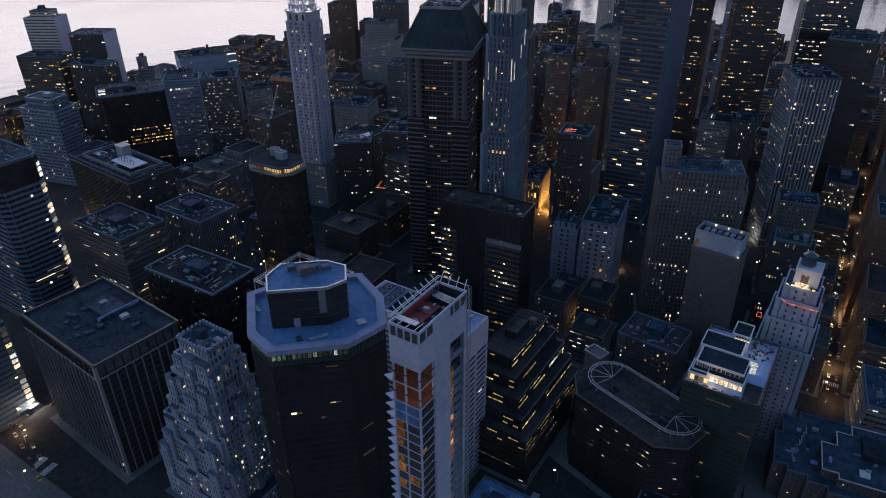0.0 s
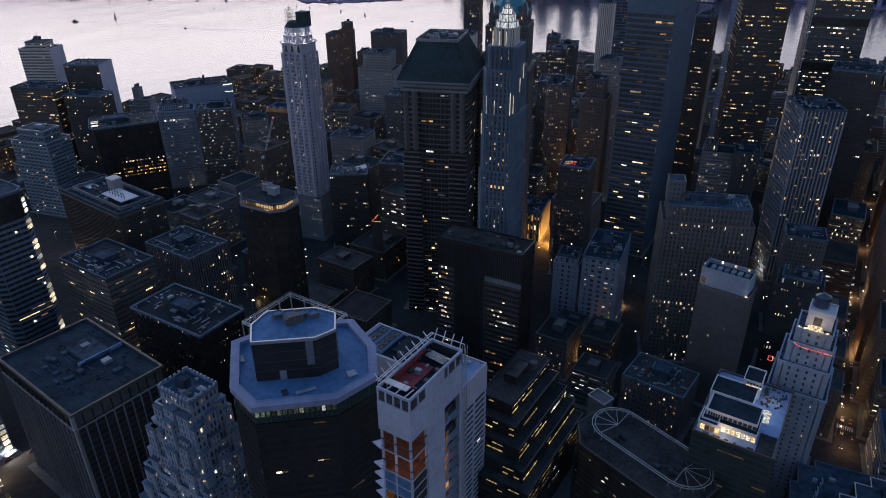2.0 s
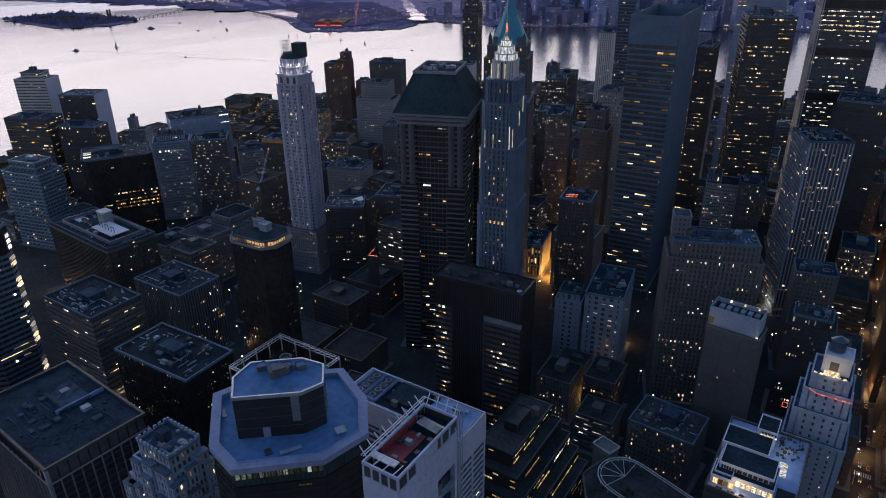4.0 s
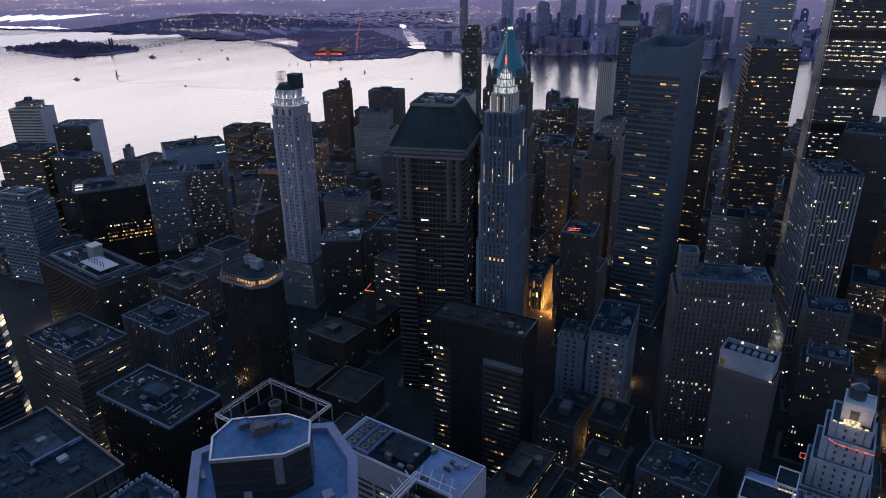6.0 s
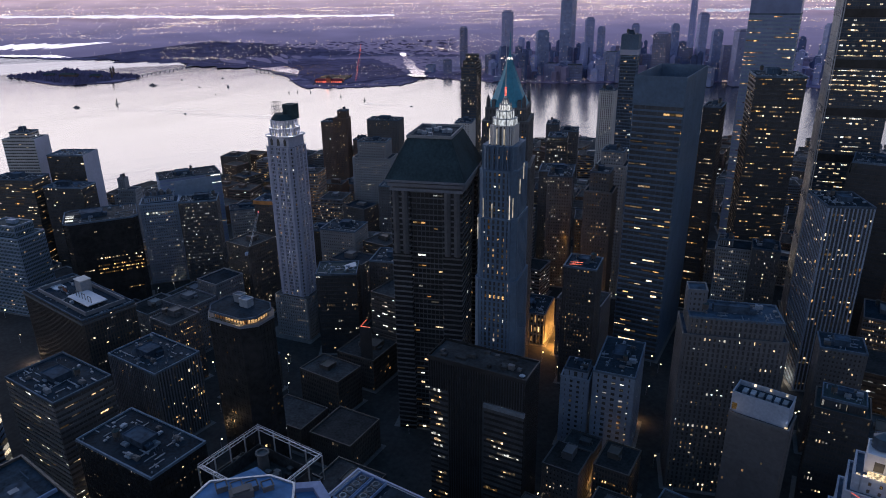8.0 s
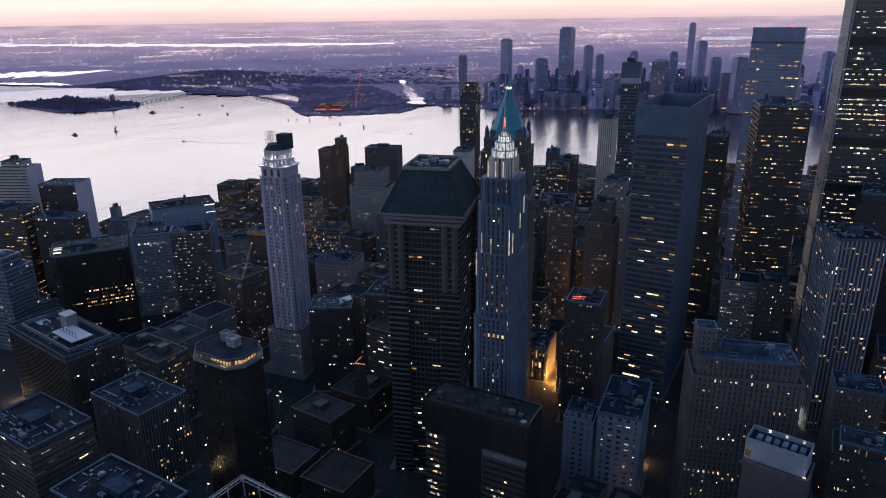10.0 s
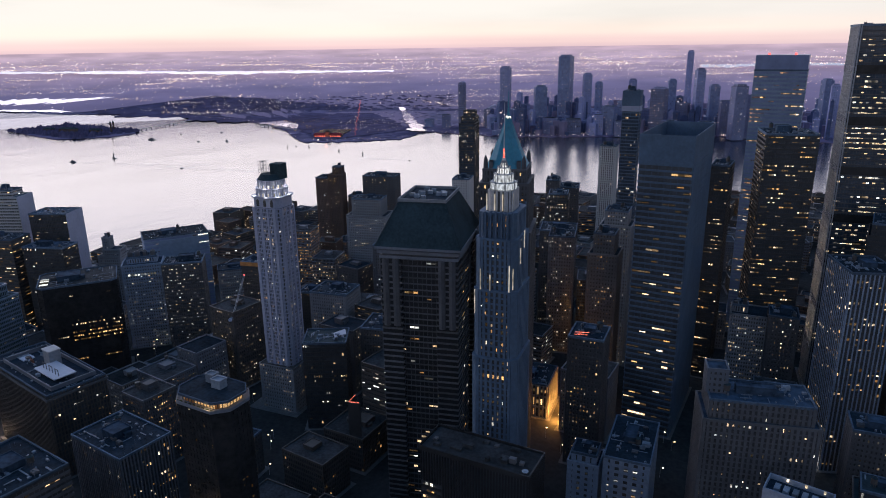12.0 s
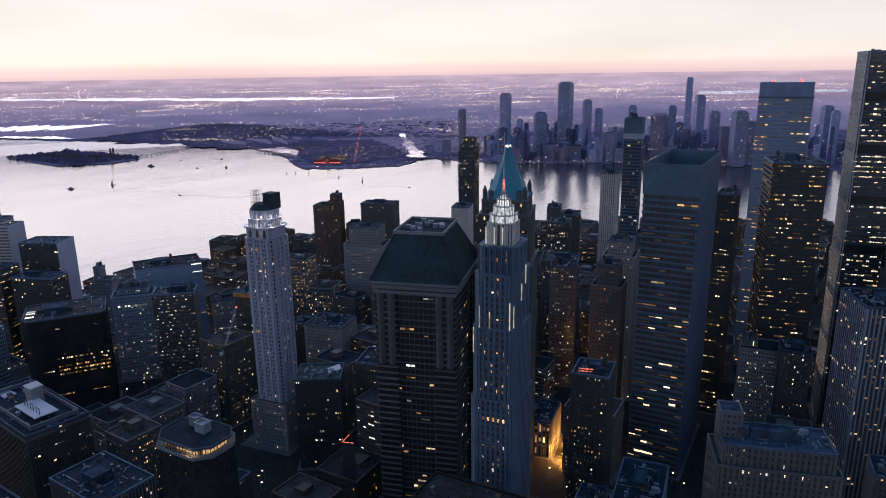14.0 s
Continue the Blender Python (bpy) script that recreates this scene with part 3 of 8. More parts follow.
def tower(label, x, y, yaw, w, d, h, style="grid", wall="grey", glass="glass", lit=0.08, lit_mats=("lit", "lit", "lit_white"), runs=1, singles=36,
          roof_mat="roof", seed=1, tiers=(), cut=0.0, plant=4, bulk=True, base=2.4, name="office_tower", group="", dims=None, parapet=1.1, frame_mat=None, near=False):
    """A building; tiers are further (width, depth, top, shift x, shift y) set back above the first."""
    rng = random.Random(seed)
    FOOT.append((x, y, yaw, w, d))
    root = thing(name, label, "building", x, y, 0, yaw, group)
    stages = [(w, d, h, 0.0, 0.0)] + [tuple(s) + (0.0,) * (5 - len(s)) for s in tiers]
    z0 = base
    for i, (tw, td, top, ox, oy) in enumerate(stages):
        poly = rect(tw, td, ox, oy, cut)
        walls(root, poly, z0, top, style, wall, glass, rng, lit, lit_mats, runs, singles if i == 0 else singles // 2, dims=dims, frame_mat=frame_mat, near=near)
        last = i == len(stages) - 1
        roof(root, poly, top, rng, roof_mat, wall, parapet, plant if last else 0, bulk and last)
        z0 = top
    return root


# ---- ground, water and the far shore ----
# CX, CY, EYE_Z: the camera point that far() draws distant ground towards
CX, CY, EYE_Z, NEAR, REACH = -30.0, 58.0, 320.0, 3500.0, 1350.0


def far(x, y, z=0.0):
    """Hazy country beyond 3.5 km is scaled down along the camera's sight lines. It is a reduced backdrop inside a 5 km
    rim.
    """
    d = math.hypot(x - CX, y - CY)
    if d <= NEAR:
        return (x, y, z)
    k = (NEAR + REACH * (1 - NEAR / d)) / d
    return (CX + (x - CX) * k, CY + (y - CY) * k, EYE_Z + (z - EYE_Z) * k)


def polar_sheet(name, edge, mat, z, rings, a0, a1, steps, skirt=0.0):
    """A sheet from an inner edge, a distance for each bearing, out to the horizon."""
    g = Geo()
    for i in range(steps + 1):
        a = a0 + (a1 - a0) * i / steps
        r0 = edge(a)
        for j in range(rings + 1):
            r = r0 * (60000.0 / max(r0, 1.0)) ** (j / rings) if r0 > 1 else (0.0 if j == 0 else 20.0 * (3000.0) ** ((j - 1) / (rings - 1)))
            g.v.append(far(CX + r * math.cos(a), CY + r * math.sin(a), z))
    m = rings + 1
    for i in range(steps):
        for j in range(rings):
            g.f.append((i * m + j, i * m + j + 1, (i + 1) * m + j + 1, (i + 1) * m + j))
        if skirt:
            k = len(g.v)
            for q in (i, i + 1):
                x, y, zz = g.v[q * m]
                g.v.append((x, y, zz - skirt))
            g.f.append((i * m, (i + 1) * m, k + 1, k))
    ob = new(name, g.mesh(name, mat))
    return ob


tagged(polar_sheet("water", lambda a: 0.5, "water", 0.0, 60, 0, 2 * math.pi, 180), "pale rippled harbour water reflecting the dusk sky", "water", kind="structure")

# bearing in degrees (anticlockwise from x) and distance of the western shore
SHORE = [(60, 2300), (90, 2500), (99.5, 2600), (104, 2560), (113, 2480), (118, 2480), (121, 2560), (124.5, 2640), (126.2, 2450), (129.5, 2420), (132.0, 2420),
         (134.6, 2455), (135.6, 2800), (137.5, 3100), (140.5, 3350), (145.0, 3700), (152.0, 4100), (158.0, 4800), (175.0, 6500), (200.0, 7000)]


def shore(a):
    b = math.degrees(a)
    return float(np.interp(b, [s[0] for s in SHORE], [s[1] for s in SHORE])) + 18 * math.sin(b * 5.1) + 9 * math.sin(b * 17.3)


tagged(polar_sheet("far_shore_ground", shore, "land", 2.5, 46, radians(55), radians(200), 290, 3.0), "low land with scattered woods across the harbour, tinted violet for haze", "land", kind="structure")


def slab(name, pts, z0, z1, mat, label, category, kind="structure"):
    ob = new(name, Geo().prism(pts, z0, z1).mesh(name, mat))
    return tagged(ob, label, category, kind=kind)


CITY = [(-680, 20), (900, 20), (1000, 900), (700, 1900), (250, 2050), (-60, 1590), (-267, 1500), (-539, 1400), (-800, 1180), (-1050, 950), (-1000, 812), (-1068, 735), (-1066, 660), (-1160, 470), (-1000, 250)]
slab("ground", CITY, -3.0, 2.3, "asphalt", "dark asphalt city ground at the harbour's edge", "ground")


def far_patch(name, pts, mat, z, label, category, ragged=0.3):
    """A flat patch of far water or land with an uneven bank, given on the level and drawn in along the camera's sight
    lines.
    """
    g = Geo()
    n, m = 60, 24
    (ax, ay), (bx, by), (cx, cy), (dx, dy) = pts
    ph = (ax * 0.013 + by * 0.007) % 6.28
    for i in range(n + 1):
        u = i / n
        lo = ragged * (0.5 + 0.3 * math.sin(17 * u + ph) + 0.25 * math.sin(41 * u + 2 * ph) + 0.2 * math.sin(97 * u + ph))
        hi = 1 - ragged * (0.5 + 0.3 * math.sin(13 * u + 3 * ph) + 0.25 * math.sin(53 * u + ph) + 0.2 * math.sin(83 * u))
        for j in range(m + 1):
            v = lo + (hi - lo) * j / m
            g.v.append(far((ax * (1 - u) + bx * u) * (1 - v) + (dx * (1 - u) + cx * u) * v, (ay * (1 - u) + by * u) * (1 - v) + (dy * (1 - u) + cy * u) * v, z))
    for i in range(n):
        for j in range(m):
            k = i * (m + 1) + j
            g.f.append((k, k + m + 1, k + m + 2, k + 1))
    return tagged(new(name, g.mesh(name, mat)), label, category, kind="structure")


# ---- the city ----
def block(x, y, w, d, h, yaw, seed, **kw):
    """One of the plain low buildings that fill the streets."""
    rng = random.Random(seed)
    style = rng.choice(("grid", "fine", "grid", "office", "bands"))
    # beyond 640 m paler walls are picked, painting haze into their colour
    wall = rng.choice(("brick", "dim", "dim", "brown", "brown") if math.hypot(x, y) < 640 else ("brick", "dim", "grey", "grey", "stone", "brown"))
    sunk = -480 < x < -180 and 290 < y < 465
    # darker wall and roof colours stand in for deep shade between the towers
    if sunk:
        wall = "brown"
    what = {"brick": "brown brick", "dim": "soot-grey masonry", "grey": "grey stone", "stone": "haze-paled weathered stone", "brown": "dark granite"}[wall]
    tower(f"{what} city block with scattered lit windows", x, y, yaw, w, d, h, style, wall, "glass", 0.012 if sunk else rng.uniform(0.06, 0.20), (rng.choice(("lit", "lit", "lit_white", "lit_amber")),), 1 if style != "bands" else 3,
          0, "tar" if sunk else rng.choice(("tar", "tar", "tar", "roof")), seed, (), 0.0, 0, rng.random() < 0.75, 2.4, "city_block", "city blocks", **kw)


# ---- ordinary towers, near ones first ----
A, B2, W3 = ("lit", "lit", "lit_white"), ("lit_amber", "lit"), ("lit_white", "lit_white", "lit")
tower("grey banded office block with a railed flat roof", -457, 250, 0, 57, 38, 85, "bands", "dim", lit=0.05, runs=4, seed=11, plant=6, near=True, parapet=1.4)
tower("dark office block with pale vertical piers", -463, 322, 0, 56, 38, 66, "piers", "grey", "black_glass", lit=0.05, lit_mats=B2, seed=12, roof_mat="roof", plant=9, near=True, frame_mat="black_glass")
tower("low soot-dark office block with cluttered roof plant", -357, 241, 2, 66, 36, 80, "grid", "jet", "jet", 0.03, seed=28, plant=12, roof_mat="roof")
tower("pale brick apartment house with paired windows", -161, 490, 10, 28, 52, 72, "grid", "frost", "glass", 0.05, W3, 2, seed=19, plant=8, roof_mat="roof", dims=(4.1, 5.2, 3.0, 2.0, 0.22, 0.15))
tower("pale brick apartment wing with a stepped base", -186, 474, 10, 20, 20, 60, "grid", "frost", "glass", 0.04, seed=20, tiers=((16, 16, 66),), plant=2, roof_mat="roof", dims=(4.1, 5.2, 3.0, 2.0, 0.22, 0.15))
tower("broad pale art deco office block with roof pavilions", -91, 483, 20, 60, 32, 118, "grid", "dim", "glass", 0.045, A, 1, 70, seed=21, tiers=((54, 26, 129),), plant=4, roof_mat="roof_mid", dims=(3.5, 2.9, 1.5, 1.1, 0.5, 0.2))
tower("square pale stone stair tower above an office block", -113, 477, 20, 11, 12, 143, "grid", "grey", "glass", 0.02, seed=121, bulk=False, plant=0, base=129, name="roof_pavilion", roof_mat="roof_mid")
tower("tall office tower of pale vertical piers", -51, 659, 25, 33, 42, 162, "piers", "frost", "black_glass", 0.045, ("lit", "lit", "lit_amber"), 1, 80, seed=23, dims=(3.9, 3.0, 1.0, 1.3, 0.3, 0.1), plant=3, frame_mat="black")
tower("black steel office tower with rows of small lights", -123, 758, 18, 41, 40, 243, "office", "black", "black_glass", 0.17, ("lit", "lit", "lit_amber"), 6, 130, seed=35, dims=(4.0, 1.9, 0.4, 1.5, 0.2, 0.25))
slab_tower = tower("tall slab with ribbon windows and a blank blue-grey flank", -191, 664, 4, 39, 96, 240, "bands", "blue_stone", "black_glass", 0.075, ("lit", "lit_amber", "lit"), 3, 60, seed=33, dims=(4.6, 5.0, 0.12, 1.5, 0.05, 0.5), bulk=False, plant=6)

flank = Geo().box(19.6, 20.2, -47, 47, 2.4, 252)
for k in range(58):
    for j in range(8):
        flank.box(20.2, 20.42, -46.9 + 11.75 * j, -35.4 + 11.75 * j, 2.6 + 4.3 * k, 6.65 + 4.3 * k)
part("flank_panel", flank, "blue_stone", slab_tower, "blank blue-grey panelled flank")
part("crown_screen", Geo().ring(rect(40.6, 97.6), rect(39.4, 96.4), 231, 253), "blue_stone", slab_tower, "tall blue-grey roof screen")
tower("narrow black tower with amber office floors", -173, 758, 4, 16, 32, 212, "office", "black", "black_glass", 0.18, ("lit_amber", "lit"), 6, 50, seed=34)
corner_glass = tower("tall glass tower with a pale metal corner and lit floors", -62, 796, 12, 50, 42, 330, "glass", "dim", "blue_glass", 0.02, A, 9, 150, seed=36, dims=(4.2, 2.4, 0.2, 1.0, 0.12, 0.2), bulk=False)
for k in range(2):
    part("corner_fin", Geo().box(-25.5 + 1.6 * k, -24.6 + 1.6 * k, -21.9, -21.1, 2.4, 331), "metal", corner_glass, "pale metal corner fin")


def busy_floors(root):
    """Whole storeys of working offices, brightest in two stacks of floors."""
    r = random.Random(360)
    panes = {"lit": Geo(), "lit_white": Geo(), "lit_strong": Geo()}
    for q in range(9, 76):
        z = 2.4 + 4.2 * q
        front = 0.9 if 225 < z < 272 else 0.6 if z > 292 else 0.3 if z > 160 else 0.45
        flank = 0.85 if z < 160 else 0.12 if z < 225 else 0.0
        front, flank = front * r.choice((1.1, 1.0, 0.8, 0.3)), flank * r.choice((1.1, 1.0, 0.7))
        for j in range(20):
            if r.random() < front:
                x = -24.2 + 2.42 * j
                panes[r.choice(("lit", "lit_white", "lit_strong"))].box(x, x + 2.1, -21.09, -20.9, z + 1.2, z + r.choice((1.7, 2.0, 2.4)))
        for j in range(17):
            if r.random() < flank:
                y = -20.4 + 2.4 * j
                panes[r.choice(("lit", "lit_strong"))].box(-25.09, -24.9, y, y + 2.1, z + 1.2, z + r.choice((2.4, 3.0)))
    for m, g in panes.items():
        part("office_floor_light", g, m, root, kind="stuff")


busy_floors(corner_glass)
for k in range(14):
    part("side_fin", Geo().box(-25.45, -25.1, -20.4 + 3.0 * k, -19.7 + 3.0 * k, 2.4, 331), "lime", corner_glass)
for z in range(40, 330, 42):
    part("plant_band", Geo().ring(rect(50.8, 42.8), rect(49, 41), z, z + 7), "jet", corner_glass, "dark blind plant storey")
beacon_tower = tower("boxy glass tower with red beacons on the roof", -151, 893, 4, 48, 40, 290, "glass", "band", "far_glass", 0.13, ("lit", "lit_amber", "lit_amber"), 7, 120, seed=37, dims=(4.0, 2.6, 0.2, 1.9, 0.1, 0.2))
part("blind_crown", Geo().box(-24, 24, -20, 20, 290, 305), "far_glass", beacon_tower, "blind blue glass crown")
for x in (-12, 12):
    part("beacon", Geo().drum(x, -18, 305, 307, 1.1, sides=8), "red_light", beacon_tower, "red roof beacon")
slender = tower("slender dark tower with a pale band below its glazed top", -303, 890, 9, 19, 18, 265, "glass", "blue_stone", "blue_glass", 0.04, A, 1, 30, seed=38, roof_mat="roof_mid")
part("pale_band", Geo().ring(rect(20.4, 19.4), rect(18, 17), 243, 249), "lilac", slender, "pale stone band")
part("glazed_top", Geo().ring(rect(20.4, 19.4), rect(18, 17), 249.1, 265.6), "blue_stone", slender, "blue-grey glazed crown")

tower("slender white apartment tower with slot windows", -398, 1092, 9, 24, 22, 171, "piers", "lime", "glass", 0.05, A, 1, 30, seed=39, dims=(3.4, 3.2, 1.7, 1.0, 0.4, 0.2))
tower("dark glass riverside tower with a slanted crown", -587, 998, 20, 24, 40, 205, "glass", "black", "blue_glass", 0.05, A, 1, 40, seed=40, tiers=((22, 30, 214, 0, 4), (18, 16, 222, 0, 9)), bulk=False, plant=0)
tower("white stone apartment block", -542, 905, 20, 24, 32, 140, "grid", "lime", "glass", 0.06, A, seed=41)
tower("slim dark apartment tower", -481, 1079, 20, 20, 34, 115, "grid", "dim", "glass", 0.10, A, seed=42)
tower("dark hotel block with a lit vertical strip", -401, 915, 20, 27, 40, 126, "office", "brown", "black_glass", 0.16, ("lit_white", "lit"), 1, 70, seed=43, tiers=((24, 30, 132),))
tower("dark apartment block with stepped roof", -470, 1120, 20, 30, 40, 98, "grid", "dim", "glass", 0.10, seed=44)
tower("brown brick stepped tower", -762, 888, 20, 22, 20, 128, "grid", "brick", "glass", 0.10, B2, 1, 40, seed=45, tiers=((14, 14, 140, 3, 0),))
tower("brown brick shoulder block", -785, 893, 20, 30, 30, 121, "grid", "brick", "glass", 0.06, seed=46)
tower("brown brick lower block with roof sheds", -735, 912, 20, 34, 24, 93, "grid", "brick", "glass", 0.06, seed=47)
tower("square dark block with a thin crown of lights", -706, 929, 20, 52, 30, 125, "grid", "dim", "glass", 0.09, B2, 1, 50, seed=48)
tower("pale stepped block with ribbons of office light", -616, 787, 20, 54, 34, 104, "grid", "stone", "glass", 0.04, W3, 6, 40, seed=49, tiers=((40, 26, 126),))
pale_tower = tower("pale office tower with banded front and roof mast", -966, 503, 30, 42, 30, 145, "bands", "lime", "glass", 0.02, A, 2, 24, seed=50, tiers=((26, 20, 153),), roof_mat="roof_mid")
# paler panel on this side paints the sky light reflected by the flank
part("flank_panel", Geo().box(21.4, 22.0, -15.3, 15.3, 2.4, 146), "lilac", pale_tower, "blank flank toned lilac-grey for reflected sky light")
part("roof_mast", Geo().drum(0, 0, 153, 166, 0.4, 0.12, 6), "steel", pale_tower)
flank_tower = tower("black glass tower with a pale blank flank", -888, 518, 30, 46, 34, 131, "glass", "black", "black_glass", 0.05, A, 3, 30, seed=51, bulk=False, plant=10, roof_mat="roof_mid")
# flank's lilac tone again puts reflected sky light into the colour
part("flank_panel", Geo().box(22.9, 23.6, -17.2, 17.2, 2.4, 131.8), "lilac", flank_tower, "blank flank toned lilac-grey for reflected sky light")
wide_block = tower("wide grey banded office block with roof lamps", -739, 574, 61, 70, 36, 112, "bands", "band", "far_glass", 0.09, W3, 5, 60, seed=52, dims=(4.5, 6.0, 0.35, 2.4, 0.1, 0.4))
part("blank_screen", Geo().box(-20, 24, -18.9, -18.3, 84, 108), "band", wide_block, "blank blue-grey upper screen")
for k in range(12):
    part("roof_edge_lamp", Geo().box(-33 + 6 * k, -32.4 + 6 * k, -17.6, -17.2, 113.1, 113.6), "lit_white", wide_block, "small roof edge lamp")
tower("low stone block facing the park", -711, 630, 52, 36, 24, 58, "grid", "stone", "glass", 0.16, seed=53)
slant_block = tower("deep blue glazed block with a white roof pad", -428, 492, 35, 36, 30, 82, "office", "black", "black_glass", 0.03, seed=54, roof_mat="slate", bulk=False)
part("white_pad", Geo().prism([(8, -6), (17, 2), (15, 12), (6, 4)], 82.2, 83.4), "white", slant_block, "white roof pad")
amber_tower = tower("amber-grey patterned apartment tower", -590, 568, 20, 28, 26, 104, "fine", "brown", "glass", 0.06, seed=55, roof_mat="roof_mid")
part("ochre_parapet", Geo().ring(rect(29.6, 27.6), rect(28.2, 26.2), 100.5, 104.6), "wood", amber_tower, "ochre parapet band")
domed_block = tower("grey office block with round rooftop tanks", -712, 512, 50, 40, 28, 97, "grid", "frost", "glass", 0.12, W3, 2, 50, seed=56, tiers=((30, 16, 103, 0, 3),), roof_mat="roof_mid", plant=2)
for k, x in enumerate((-12, -5, 3, 11)):
    part("roof_tank", Geo().drum(x, 3, 103, 107.5, 2.6, 2.6, 12).drum(x, 3, 107.5, 109.6, 2.7, 0.5, 12), "dim", domed_block, "round dark roof tank")
for k in range(9):
    part("bright_window", Geo().box(-14 + 3.2 * k, -12.3 + 3.2 * k, -14.5, -14.2, 86, 88), "lit_white", domed_block)
tower("dark block with a column of bright windows", -660, 526, 45, 40, 28, 104, "grid", "dim", "black_glass", 0.34, W3, 2, 110, seed=57, dims=(3.8, 2.2, 1.0, 2.2, 0.34, 0.26))
amber_slab = tower("black office slab with amber-lit lower floors", -692, 430, 58, 68, 50, 107, "office", "jet", "jet", 0.015, B2, 9, 60, seed=58, cut=5, roof_mat="tar", plant=6)
rng = random.Random(580)
for q in range(7):
    row = Geo()
    for k in range(24):
        if rng.random() < (0.16, 0.85, 0.8, 0.7, 0.3, 0.5, 0.1)[q]:
            row.box(-10 + 1.8 * k, -8.8 + 1.8 * k, -25.3, -24.95, 48 + 3.9 * q, 49.3 + 3.9 * q)
    part("lit_floor", row, "lit_amber" if q < 4 else "lit", amber_slab, "broken row of amber-lit windows")
for k in range(6):
    part("lit_louvre", Geo().box(-32 + 0.0 * k, -25, -14 + 3.2 * k, -12.2 + 3.2 * k, 107.3, 108.2), "lit_white", amber_slab, "white-lit roof louvre")
tower("dark waterfront block with blue-grey roof", -838, 480, 25, 50, 26, 105, "office", "black", "black_glass", 0.03, seed=60, roof_mat="roof_mid")
tower("bluish setback tower with arched top", -262, 740, 10, 30, 30, 148, "grid", "stone", "glass", 0.108, seed=61, tiers=((22, 22, 162),))
tower("brown stone setback tower", -248, 668, 10, 26, 28, 140, "grid", "dim", "glass", 0.126, B2, 1, 40, seed=62, tiers=((18, 20, 158),))
tower("brown office block with a red-lit roof sign", -218, 556, 10, 26, 28, 110, "grid", "dim", "glass", 0.05, B2, 1, 30, seed=63)
tower("pale gothic office tower with pinnacled gables", -128, 700, 10, 30, 26, 96, "fine", "stone", "glass", 0.09, seed=64, tiers=((12, 12, 102, -8, 0),))
tower("dark block with a lit roof pavilion", -101, 690, 10, 22, 26, 104, "grid", "dim", "glass", 0.09, seed=65)
tower("massive dark tower with a stepped blind crown", -30, 745, 0, 44, 44, 168, "office", "black", "black_glass", 0.006, seed=66, tiers=((40, 40, 178),), bulk=True)
tower("dark block with ribbons of small lights", -330, 520, 20, 30, 30, 112, "grid", "dim", "glass", 0.144, seed=67)
tower("dark apartment tower beside the avenue", 41, 560, 5, 36, 40, 96, "grid", "brick", "glass", 0.144, B2, seed=68)
tower("grey stone block beside the avenue", 41, 640, 5, 34, 50, 120, "grid", "dim", "glass", 0.144, B2, seed=69)
tower("brown block lit orange by the street", 40, 770, 5, 40, 60, 130, "grid", "brick", "glass", 0.18, B2, seed=70)
tower("grey stone tower with a corner lantern", -30, 560, 10, 28, 24, 88, "grid", "dim", "glass", 0.09, seed=71)
tower("dark banded tower with a glazed blue penthouse", -23, 500, 3, 30, 26, 76, "office", "black", "black_glass", 0.04, seed=72, roof_mat="slate", tiers=((24, 18, 82),))
# bank house: dense amber panes stand in for street lamplight on its front
tower("ornate stone bank house on a lamplit street", -287, 608, 12, 34, 40, 34, "piers", "stone", "glass", 0.8, ("lit_amber",), seed=73, dims=(8.0, 3.4, 1.1, 1.6, 1.3, 0.5))
ribbon_block = tower("dark stepped office block with lit ribbon floors", -136, 296, 0, 44, 76, 36, "bands", "jet", "jet", 0.05, ("lit", "lit", "lit_white"), 12, 50, "tar", 74, ((38, 70, 44, -3, 3), (32, 64, 52, -6, 6), (26, 57, 60, -9, 9), (20, 49, 68, -12, 12)), dims=(4.1, 3.2, 0.3, 2.2, 0.1, 0.5), plant=0, parapet=0.6)
rng = random.Random(741)
for w, d, top, ox, oy in ((44, 76, 36, 0, 0), (38, 70, 44, -3, 3), (32, 64, 52, -6, 6), (26, 57, 60, -9, 9), (20, 49, 68, -12, 12)):
    row = Geo()
    for drop in (2.6, 6.7, 10.8, 19.0):
        if top > 40 and drop > 7:
            continue
        y = oy - d / 2 + 1.0
        while y < oy + d / 2 - 2:
            run = rng.uniform(4, 20)
            if rng.random() < (0.62 if drop < 7 else 0.4):
                for k in range(int(run / 1.7)):
                    if y + 1.7 * k + 1.4 < oy + d / 2:
                        row.box(ox + w / 2 - 0.05, ox + w / 2 + 0.16, y + 1.7 * k, y + 1.7 * k + 1.45, top - drop, top - drop + 0.75)
            y += run + rng.uniform(1, 7)
        x = ox - w / 2 + 2
        while x < ox + w / 2 - 3 and drop < 7:
            if rng.random() < 0.28:
                row.box(x, x + 3.0, oy - d / 2 - 0.16, oy - d / 2 + 0.05, top - drop, top - drop + 0.9)
            x += 3.4
    part("ribbon_glazing", row, "ribbon", ribbon_block, "broken ribbon of gold-lit windows", "stuff")
tower("soot-dark brick block with a fenced roof court", -84, 392, -4, 40, 30, 40, "grid", "dim", "glass", 0.05, B2, seed=75, plant=5, roof_mat="tar")
tower("narrow dark tower between taller blocks", -440, 390, 10, 40, 30, 36, "grid", "dim", "glass", 0.03, B2, seed=76)
tower("dark slab beside a crane", -560, 618, 20, 30, 26, 60, "grid", "brown", "glass", 0.06, B2, seed=77)
tower("dim grey block below the pale tower", -505, 590, 15, 40, 34, 80, "grid", "stone", "glass", 0.08, B2, seed=78)
